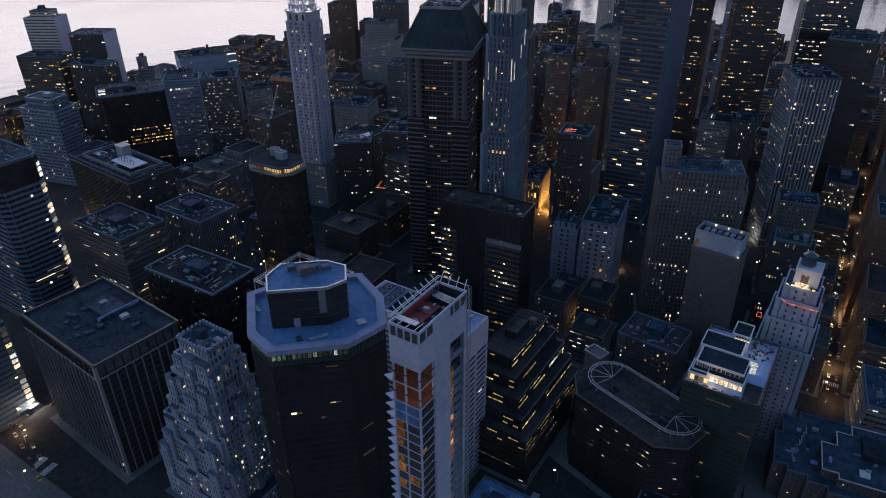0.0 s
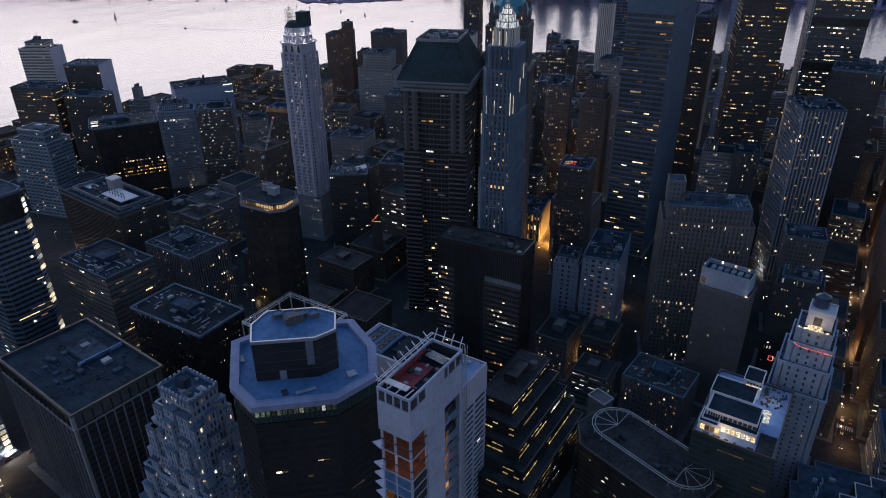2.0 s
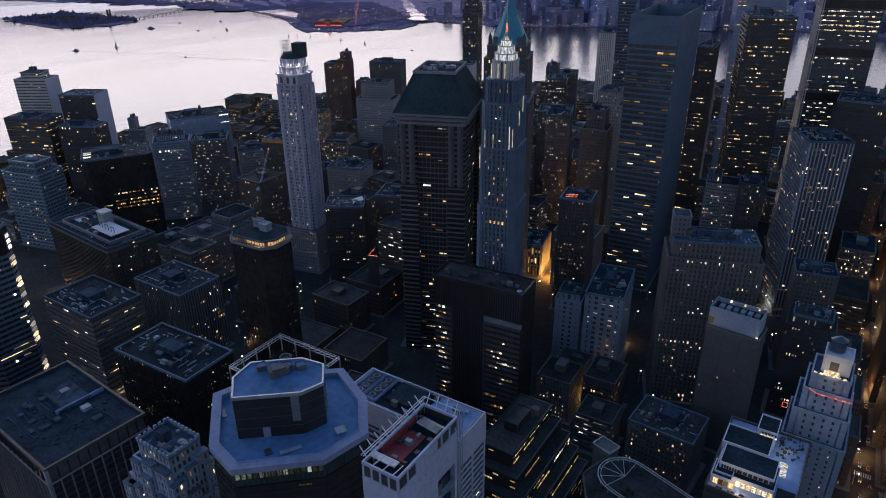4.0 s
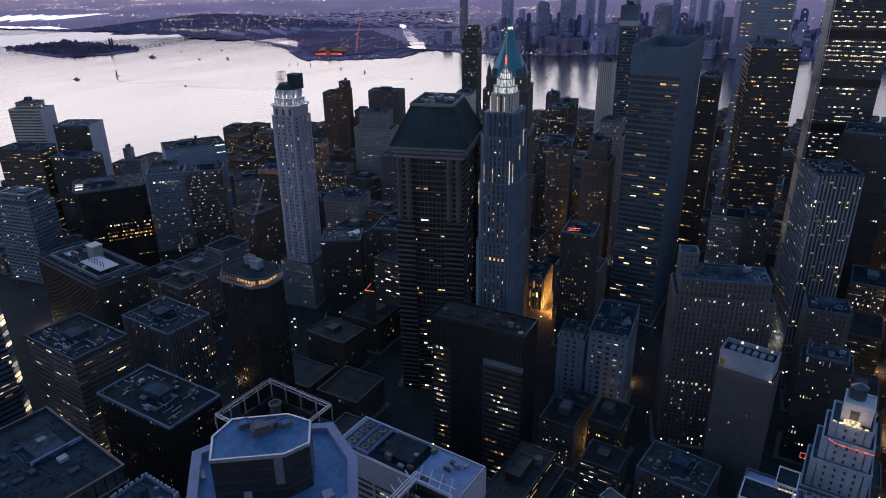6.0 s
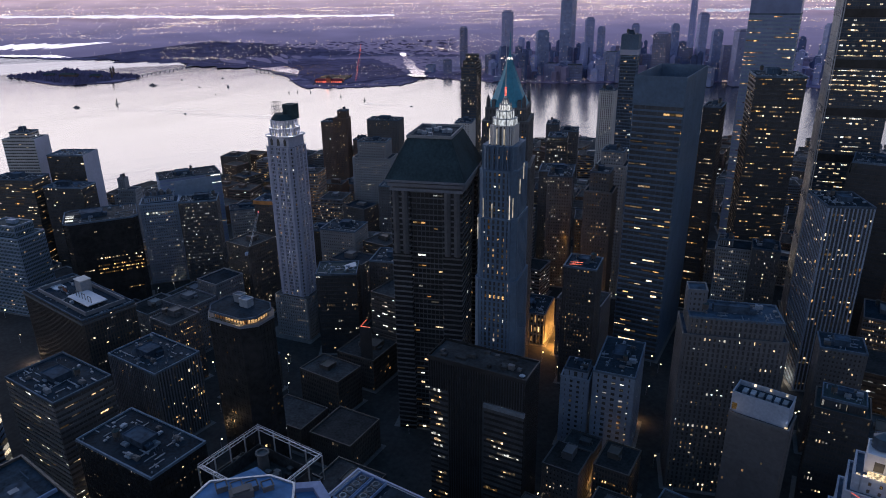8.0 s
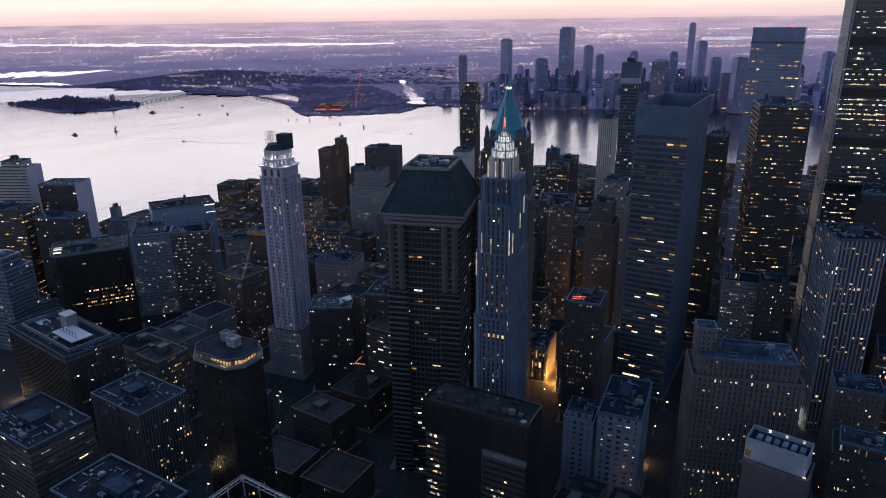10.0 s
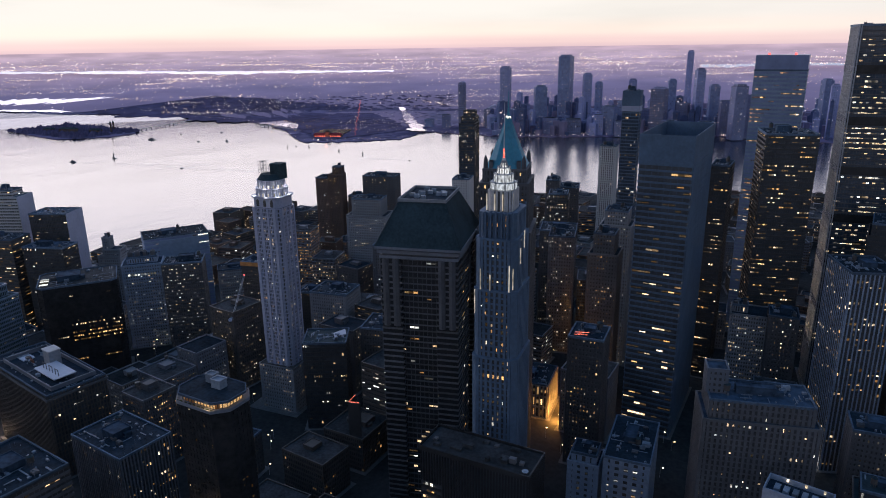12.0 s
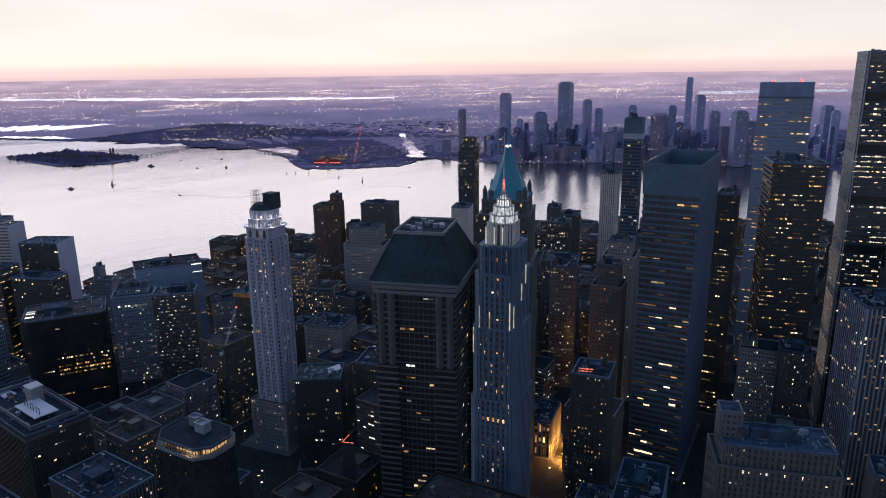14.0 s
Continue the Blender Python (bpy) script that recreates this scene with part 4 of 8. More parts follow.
tower("dark block with a slanted blue roof", -398, 540, 20, 40, 34, 84, "grid", "dim", "glass", 0.08, B2, seed=79)
tower("brown brick block among towers", -345, 640, 20, 40, 40, 110, "grid", "brick", "glass", 0.144, B2, seed=80)
tower("grey stone block among towers", -430, 660, 20, 50, 40, 100, "grid", "grey", "glass", 0.08, seed=81)
tower("soot-grey slab among towers", -520, 720, 20, 50, 40, 95, "grid", "dim", "glass", 0.08, W3, 2, seed=82)
tower("soot-grey tower with a pointed slate roof", -318, 735, 20, 26, 26, 130, "grid", "dim", "glass", 0.108, seed=83)
tower("dark stone block behind the green pyramid", -350, 800, 20, 40, 36, 118, "grid", "dim", "glass", 0.162, seed=84)
tower("broad stone block near the river", -300, 1010, 10, 60, 40, 90, "grid", "grey", "glass", 0.18, seed=85)
tower("tall grey slab near the river", -215, 930, 6, 36, 40, 140, "grid", "grey", "glass", 0.18, seed=86)
tower("tall dark slab across the avenue", 60, 900, 0, 60, 40, 190, "office", "black", "black_glass", 0.12, A, 3, seed=87)
for k, (x, y, w, d, h) in enumerate(((7, 446, 20, 24, 40), (5, 478, 19, 28, 46), (0, 522, 20, 34, 52), (-4, 600, 24, 40, 60), (-6, 684, 26, 40, 66), (46, 508, 34, 40, 62), (54, 466, 36, 34, 44),
                                      (38, 700, 34, 40, 84), (36, 836, 34, 50, 92), (-10, 812, 26, 44, 88), (-12, 880, 30, 50, 96), (34, 960, 40, 60, 110), (-20, 960, 40, 60, 100), (20, 1080, 60, 60, 80), (-60, 1060, 60, 60, 84),
                                      (-166, 412, 24, 26, 34), (-137, 424, 22, 28, 38), (-128, 390, 24, 22, 30), (-168, 442, 22, 20, 26))):
    block(x, y, w, d, h, 2, 640 + k)
tower("blue-black glass block with a peaked roof by the water", -772, 378, 14, 50, 32, 88, "office", "band", "teal_glass", 0.02, A, 2, 20, "slate", 88, ((36, 22, 99),), plant=0)
tower("dark banded office tower by the water", -894, 452, 25, 56, 30, 114, "bands", "brown", "black_glass", 0.12, B2, 6, 30, "roof", 89, plant=4)
tower("stepped stone block at the water's edge", -846, 557, 30, 28, 20, 72, "grid", "stone", "glass", 0.08, W3, 2, 20, "roof_mid", 90, ((22, 16, 80, 3, 0), (9, 10, 94, -5, 2)), plant=0)


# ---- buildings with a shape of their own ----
# a bare point light; no lamp body is built with it
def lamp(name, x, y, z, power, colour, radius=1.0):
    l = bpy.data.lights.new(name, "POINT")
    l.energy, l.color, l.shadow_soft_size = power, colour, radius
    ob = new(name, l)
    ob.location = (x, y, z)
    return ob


def octagon_tower():
    """Black glass tower with cut corners, a broad pale rim and a dark plant house."""
    rng = random.Random(15)
    FOOT.append((-184, 180, -30, 56, 62))
    root = thing("octagonal_tower", "black glass tower with cut corners and a pale roof rim", "building", -184.5, 179.5, 0, -30)
    outline = [(-27, -25), (4, -32), (20, -27.5), (30, 3), (24, 22), (4.5, 29), (-19, 27.5), (-31, -3)]
    walls(root, outline, 2.4, 138, "glass", "jet", "jet", rng, 0.008, ("lit", "lit_white"), 3, 30, dims=(3.9, 2.4, 0.2, 1.6, 0.12, 0.18), near=True)
    walls(root, inset(outline, 0.6), 138, 145, "glass", "black", "teal_glass", rng, 0.0, ("lit",), 1, 0, dims=(7.0, 2.0, 0.25, 0.5, 0.15, 0.1))
    band = inset(outline, 0.5)
    for i in (0, 1, 2):
        a, b = Vector(band[i]), Vector(band[(i + 1) % 8])
        L = (b - a).length
        e = (b - a) / L
        n = int(L / 2)
        for j in range(n):
            if rng.random() < (0.6, 0.8, 0.95)[i]:
                p = a + e * ((j + 0.5) * L / n)
                ob = new("window", pane_mesh(1.5, 2.4, "screen" if rng.random() < 0.93 else "lit_white"))
                ob.parent = root
                ob.matrix_basis = pose(p.x, p.y, 142.3 + rng.uniform(-0.1, 0.1), 0, 0, math.degrees(math.atan2(e.y, e.x)))
    part("roof_deck", Geo().prism(inset(outline, 0.4), 144.8, 145.6), "blue_roof", root, "blue-grey roof deck")
    part("roof_rim", Geo().ring(inset(outline, -0.7), inset(outline, 2.7), 144.6, 147.2), "rim", root, "broad pale roof rim")
    part("rim_kerb", Geo().ring(inset(outline, 2.6), inset(outline, 3.0), 145.2, 147.5), "rim", root)
    house = [(3.5, -21.8), (12.1, 1.5), (10.3, 10.8), (-1.4, 14.9), (-9.4, 8.6), (-16, -10.4), (-9.1, -18.8)]
    part("plant_house", Geo().prism(house, 145.4, 164), "jet", root, "black windowless plant house")
    for zz in (150.0, 154.6, 159.2):
        part("louvre_band", Geo().ring(inset(house, -0.12), inset(house, 0.2), zz, zz + 0.35), "black", root)
    part("plant_house_roof", Geo().prism(inset(house, 0.5), 164, 164.4), "blue_roof", root, "blue plant house roof")
    part("plant_house_kerb", Geo().ring(inset(house, -0.25), inset(house, 0.5), 163.6, 165.0), "steel", root)
    part("access_door", Geo().along((3.5, -21.8), Vector((0.346, 0.938)), Vector((0.938, -0.346)), 9.5, 12.2, -0.1, 0.3, 145.6, 150.2), "steel", root)
    part("service_hatch", Geo().along((-9.1, -18.8), Vector((0.973, -0.231)), Vector((-0.231, -0.973)), 4, 10.5, -0.1, 0.3, 146.2, 148.0), "steel", root)
    part("pale_panel", Geo().along((3.5, -21.8), Vector((0.346, 0.938)), Vector((0.938, -0.346)), 21.0, 24.0, -0.1, 0.15, 152, 163.5), "unit", root)
    for i in range(4):
        x, y = -10.2 + 2.2 * i, -7.5 + 4.6 * i
        g = Geo().box(x - 1.7, x + 1.7, y - 1.8, y + 1.8, 164.4, 166.0)
        g.ring(rect(3.8, 4.0, x, y), rect(3.3, 3.5, x, y), 165.9, 166.6)
        unit = part("cooling_unit", g, "dim", root)
        part("cooling_louvre", Geo().box(x - 1.5, x + 1.5, y - 1.5, y + 1.5, 166.0, 166.3), "blue_roof", unit)
    part("cooling_tower", Geo().box(-5.5, -1.5, -6, 1.5, 164.4, 167.2).box(-5, -2, -5, 0.5, 167.2, 167.8), "dim", root)
    for i in range(5):
        x, y = rng.uniform(-22, -14), rng.uniform(2, 12)
        part("tank", Geo().drum(x, y, 145.6, 149 + rng.uniform(0, 6), 1.4), "dim", root)
    for x, y, w, d in ((-14, -24.0, 5, 1.6), (19, -6, 2.0, 8.0), (17, 14, 4, 4), (-22, -15, 1.5, 6)):
        part("roof_walkway", Geo().box(x - w / 2, x + w / 2, y - d / 2, y + d / 2, 145.6, 146.3), "unit", root)
    part("dark_skylight", Geo().box(14.2, 17.5, -15, -12.5, 145.6, 146.1), "black_glass", root)


octagon_tower()


def frame_topped_tower():
    """Dark square block whose roof carries a tall open steel frame round a sunken plant deck."""
    rng = random.Random(151)
    root = tower("dark square block carrying a pale open steel roof frame", -263.5, 248, 0, 44, 38, 86, "office", "jet", "jet", 0.02, ("lit", "lit_white"), 2, 20, "tar", 151, (), 0.0, 0, False, name="frame_topped_tower")
    W, D, z = 23.0, 19.5, 101.0
    corners = [(-W, -D), (W, -D), (W, D), (-W, D)]
    for i in range(4):
        a, b = Vector(corners[i]), Vector(corners[(i + 1) % 4])
        e = (b - a).normalized()
        inn = Vector((-e.y, e.x)) * 2.0
        for off, dz, r in ((0.0, 0.0, 0.30), (0.0, 1.3, 0.12), (1.0, -0.1, 0.20), (0.5, 0.9, 0.10)):
            part("frame_rail", Geo().bar((*(a + inn * off), z + dz), (*(b + inn * off), z + dz), r), "steel", root)
        n = 12
        for k in range(n):
            p, q = a + (b - a) * (k / n), a + (b - a) * ((k + 1) / n) + inn
            part("frame_brace", Geo().bar((*p, z), (*q, z - 0.1), 0.10).bar((*p, z - 0.1), (*p, z + 1.4), 0.09), "steel", root)
            if k % 3 == 0:
                part("frame_post", Geo().bar((*p, 86.1), (*p, z), 0.42), "steel", root)
    part("plant_screen", Geo().ring(rect(38, 31), rect(37, 30), 86.1, 94), "tar", root)
    part("inner_house", Geo().prism([(-8, -16), (10, -16), (10, -3), (-2, -1)], 86.1, 97.0), "tar", root)
    part("inner_house_roof", Geo().prism([(-8, -16), (10, -16), (10, -3), (-2, -1)], 97.0, 97.4), "blue_roof", root, "pale blue inner roof")
    part("round_vent", Geo().drum(-8, 8, 86.1, 97, 3.0, 2.8, 14).ring([(-8 + 3.6 * math.cos(k * 0.449), 8 + 3.6 * math.sin(k * 0.449)) for k in range(14)], [(-8 + 2.6 * math.cos(k * 0.449), 8 + 2.6 * math.sin(k * 0.449)) for k in range(14)], 97, 98), "dim", root)
    for k in range(8):
        x, y = rng.uniform(-17, 17), rng.uniform(2, 14)
        part("air_unit", Geo().box(x - 1.6, x + 1.6, y - 1.2, y + 1.2, 86.1, 88 + rng.uniform(0, 4)), "dim" if k % 2 else "tar", root)


frame_topped_tower()


def unfinished_tower():
    """Bare concrete tower, its upper floors still open, lit by working lamps."""
    rng = random.Random(16)
    FOOT.append((-99, 143.5, 0, 22, 32))
    root = thing("unfinished_tower", "bare concrete tower under construction with open lamplit floors", "building", -98, 144, 0, 0)
    x0, x1, y0, y1 = -6.4, 4.2, -14.2, 12.6
    L = y1 - y0
    gl, sw, am, hs = y0 + 0.30 * L, y0 + 0.64 * L, y0 + 0.76 * L, y0 + 0.96 * L
    fl, top = 3.93, 186.4
    n = 46
    slab_mesh = Geo().box(x0, x1, y0, y1, -0.32, 0.0).mesh("floor_slab", "concrete")
    for i in range(n + 1):
        if i in (1, 3):
            continue
        ob = new("floor_slab", slab_mesh)
        ob.parent = root
        ob.location = (0, 0, top - i * fl)
    part("lift_core", Geo().box(-3.0, 1.8, gl + 1.0, am - 0.4, 2.4, 186), "concrete", root)
    part("shear_wall", Geo().box(x1 - 0.5, x1 + 0.15, gl, sw, 2.4, 197.5), "concrete", root, "tall blank concrete shear wall")
    part("shear_wall", Geo().box(x1 - 0.45, x1 + 0.1, hs, y1, 2.4, 197.5), "concrete", root)
    part("rear_wall", Geo().box(x0, x1 - 0.5, y1 - 0.4, y1, 2.4, 186), "concrete", root)
    part("river_wall", Geo().box(x0, x0 + 0.3, y0 + 9, y1, 2.4, 186), "concrete", root)
    for x, y in ((x0 + 0.35, y0 + 0.35), (x0 + 4.9, y0 + 0.35), (x1 - 0.35, y0 + 0.35), (x1 - 0.35, gl - 0.2), (x0 + 0.4, y0 + 8)):
        part("column", Geo().box(x - 0.3, x + 0.3, y - 0.3, y + 0.3, 2.4, 186.4), "concrete", root)
    # triangular balconies on the river side
    tri = Geo()
    tri.solid([(x0, y0 - 0.4, -0.3), (x0, y0 + 5.5, -0.3), (x0 - 3.8, y0 + 0.6, -0.3)], [(x0, y0 - 0.4, 0.06), (x0, y0 + 5.5, 0.06), (x0 - 3.8, y0 + 0.6, 0.06)])
    tri_mesh = tri.mesh("balcony", "concrete")
    for i in range(2, n):
        if i == 3:
            continue
        ob = new("balcony", tri_mesh)
        ob.parent = root
        ob.location = (0, rng.uniform(-0.05, 0.05), top - i * fl)
    mullion = Geo().box(-0.07, 0.07, -0.1, 0.1, 0, fl).mesh("mullion", "black")
    for i in range(1, n):
        z = top - i * fl
        if i in (1, 3):
            continue
        if i in (2, 4):
            # tall open rooms lined with rust-red sheeting
            part("rust_sheet", Geo().box(x0 + 0.6, x1 - 0.6, gl + 0.2, gl + 0.4, z, z + 2 * fl - 0.5), "rust", root, "rust-red weather sheeting")
            part("rust_sheet", Geo().box(x0 + 0.3, x0 + 0.5, y0 + 0.8, gl, z, z + 2 * fl - 0.5), "rust", root, "rust-red weather sheeting")
            part("floor_sheet", Geo().box(x0 + 0.3, x1 - 0.3, y0 + 0.3, gl, z, z + 0.08), "rust", root, "rust-red floor covering")
            part("mid_rail", Geo().bar((x0, y0, z + fl), (x1, y0, z + fl), 0.22).bar((x1, y0, z + fl), (x1, gl, z + fl), 0.22), "black", root)
            part("guard_rail", Geo().bar((x0, y0, z + 1.1), (x1, y0, z + 1.1), 0.07).bar((x1, y0, z + 1.1), (x1, gl, z + 1.1), 0.07), "black", root)
            part("work_lamp", Geo().box(x1 - 2.6, x1 - 2.0, y0 + 3.4, y0 + 4.0, z + 2 * fl - 1.2, z + 2 * fl - 0.7), "work", root, "amber working lamp")
            lamp("work_light", -98 + 1.0, 144 + y0 + 3.2, z + 2 * fl - 1.6, 90 if i == 2 else 260, (1.0, 0.48, 0.18), 0.4)
        elif i in (5, 6):
            part("blue_panel", Geo().box(x0 + 0.5, x1 - 0.4, y0 + 0.06, y0 + 0.2, z, z + fl - 0.3), "blue_roof", root, "blue wall panel")
        else:
            hot = i in (7, 8, 11, 12) or rng.random() < 0.35
            part("floor_glazing", Geo().box(x0 + 5.2, x1 - 0.6, y0 + 0.22, y0 + 0.36, z, z + fl - 0.35), "glass", root)
            part("floor_glazing", Geo().box(x0 + 0.6, x0 + 4.5, y0 + 0.22, y0 + 0.36, z, z + fl - 0.35), "glass", root)
            if hot:
                a = x0 + (0.7 if rng.random() < 0.4 else 5.3)
                part("lit_bay", Geo().box(a, a + rng.uniform(2.2, 3.8), y0 + 0.14, y0 + 0.21, z + 0.2, z + fl - 0.6), "work_glow", root, "amber-lit glazed bay")
        if i > 4:
            part("side_glazing", Geo().box(x1 - 0.4, x1 - 0.25, y0 + 0.6, gl, z, z + fl - 0.35), "glass", root)
            for k in range(1, 6):
                ob = new("mullion", mullion)
                ob.parent = root
                ob.location = (x1 - 0.12, y0 + 0.6 + k * (gl - y0 - 0.6) / 6, z)
            part("transom", Geo().box(x1 - 0.3, x1 - 0.02, y0 + 0.6, gl, z + fl * 0.48, z + fl * 0.48 + 0.14), "black", root)
            if rng.random() < 0.22:
                k = rng.randint(0, 3)
                w = (gl - y0 - 0.6) / 6
                part("lit_bay", Geo().box(x1 - 0.24, x1 - 0.18, y0 + 0.7 + k * w, y0 + 0.7 + (k + rng.randint(1, 2)) * w, z + 0.2, z + fl * 0.45), "work_glow", root, "amber-lit glazed bay")
        # the amber hoist bays and the dark lattice beside them
        blank = 15 <= i <= 18 or i < 4
        part("hoist_gate", Geo().box(x1 - 0.9, x1 - 0.7, sw, am, z, z + fl - 0.3), "dim" if blank else ("wood" if i % 5 else "rust"), root)
        if not blank and rng.random() < 0.72:
            part("gate_light", Geo().box(x1 - 0.68, x1 - 0.6, sw + 0.25, am - 0.25, z + 0.3, z + fl - 0.9), "work_glow", root, "amber-lit hoist bay")
        part("hoist_screen", Geo().box(x1 - 1.6, x1 - 1.4, am + 0.3, hs, z, z + fl - 0.4), "rust" if rng.random() < 0.3 else "jet", root)
        if rng.random() < 0.25:
            part("work_lamp", Geo().box(x1 - 1.2, x1 - 0.9, am + 1.0, am + 2.0, z + fl - 1.1, z + fl - 0.8), "work", root, "amber working lamp")
        part("hoist_landing", Geo().box(x1 - 0.4, x1 + 0.5, am + 0.3, hs - 0.2, z - 0.1, z + 0.05), "steel", root)
    # pale boxed crown, open gallery and roof
    ring_out = [(x0 - 0.3, y0 - 0.3), (x1 + 0.3, y0 - 0.3), (x1 + 0.3, y1), (x0 - 0.3, y1)]
    part("crown_panel", Geo().ring(ring_out, [(x0, y0), (x1, y0), (x1, y1 - 0.3), (x0, y1 - 0.3)], 186.0, 196.4), "concrete", root, "pale smooth concrete crown")
    for k in range(6):
        part("form_hole", Geo().box(x1 + 0.3, x1 + 0.34, gl + 0.6 + 2.4 * (k % 3), gl + 0.85 + 2.4 * (k % 3), 189.5 + 3.4 * (k // 3), 189.8 + 3.4 * (k // 3)), "black", root)
    for k in range(5):
        x = x0 + (x1 - x0) * k / 4
        part("gallery_post", Geo().box(x - 0.28, x + 0.28, y0 - 0.2, y0 + 0.3, 196.4, 200.2), "concrete", root)
    for k in range(1, 8):
        y = y0 + L * k / 7
        for x in (x0, x1):
            part("gallery_post", Geo().box(x - 0.28, x + 0.28, y - 0.28, y + 0.28, 196.4, 200.2), "concrete", root)
    part("gallery_wall", Geo().box(x1 - 0.2, x1 + 0.2, gl, sw, 196.4, 200.2), "concrete", root)
    cx, cy, w = (x0 + x1) / 2, (y0 + y1) / 2, x1 - x0
    part("gallery_beam", Geo().ring(rect(w + 0.6, L + 0.5, cx, cy), rect(w - 0.6, L - 0.7, cx, cy), 200.1, 200.9), "concrete", root)
    part("gallery_glass", Geo().ring(rect(w, L, cx, cy), rect(w - 0.2, L - 0.2, cx, cy), 196.4, 200.1), "glass", root)
    part("roof_deck", Geo().box(x0 + 0.5, x1 - 0.5, y0 + 0.5, y1 - 0.5, 197.6, 198.0), "roof", root)
    part("red_deck", Geo().box(x0 + 0.9, x1 - 4.2, y0 + 7.0, y1 - 8.5, 198.0, 198.3), "red", root, "red primed steel deck")
    part("red_wall", Geo().box(x0 + 0.6, x0 + 0.9, y0 + 6.5, y1 - 5, 198.0, 200.4), "red", root)
    part("red_wall", Geo().box(x0 + 0.9, x1 - 2.2, y0 + 6.3, y0 + 6.6, 198.0, 199.4), "red", root)
    for k in range(14):
        x, y = x0 + 1.6 + (k % 3) * 3.0 + rng.uniform(-0.6, 0.6), y0 + 2.2 + (k // 3) * 5 + rng.uniform(-1.5, 1.5)
        part("roof_shed", Geo().box(x - rng.uniform(0.3, 1.0), x + rng.uniform(0.3, 1.0), y - 0.8, y + rng.uniform(0.2, 1.2), 198.0, 198.5 + rng.uniform(0.2, 1.6)), ("teal_glass", "unit", "black")[k % 3], root)
    for k in range(7):
        part("stacked_tube", Geo().bar((x0 + 2.0, y1 - 6.5 + 0.5 * k, 199.6), (x1 - 1.5, y1 - 7.5 + 0.5 * k, 199.7), 0.12), "steel", root)
    part("roof_work_light", Geo().box(x0 + 5.5, x1 - 1.0, y1 - 4.2, y1 - 3.9, 199.0, 199.5), "screen", root, "dim green working light")
    # outriggers with safety rails along two edges
    for k in range(9):
        y = y0 + 1 + k * L / 9
        part("outrigger", Geo().bar((x0 - 2.4, y + 0.9, 203.2), (x0 + 1.2, y - 0.6, 202.0), 0.17), "white", root)
        part("outrigger_leg", Geo().bar((x0 + 0.9, y - 0.4, 202.0), (x0 + 0.3, y - 0.4, 200.8), 0.1), "steel", root)
    for k in range(4):
        x = x0 + 1.2 + k * 3.0
        part("outrigger", Geo().bar((x - 0.8, y1 + 2.6, 203.4), (x + 0.5, y1 - 1.4, 202.0), 0.17), "white", root)
        part("outrigger", Geo().bar((x - 0.3, y0 - 1.2, 202.2), (x + 0.3, y0 + 2.6, 202.6), 0.14), "white", root)
    for x in (x0 - 0.5, x0 + 0.2):
        part("edge_rail", Geo().bar((x, y0, 202.6), (x, y1 + 0.5, 202.6), 0.15), "white", root)
    part("edge_rail", Geo().bar((x0 - 0.5, y1 + 0.6, 202.6), (x1 + 0.8, y1 + 0.6, 202.6), 0.15), "white", root)
    part("edge_net", Geo().box(x0 + 0.6, x1 - 2.5, y0 + 2.2, y0 + 4.4, 200.9, 201.2), "steel", root)
    # hoist mast
    mast = Geo()
    mx, my = x1 + 0.8, hs + 0.3
    for sx in (0, 1.0):
        for sy in (0, 1.0):
            mast.bar((mx + sx, my + sy, 2.4), (mx + sx, my + sy, 203), 0.10)
    for k in range(66):
        z = 4 + 3 * k
        mast.bar((mx, my, z), (mx + 1.0, my + 1.0, z + 1.5), 0.06).bar((mx + 1.0, my, z + 1.5), (mx, my + 1.0, z + 3), 0.06)
    part("hoist_mast", mast, "steel", root, "lattice hoist mast")


unfinished_tower()


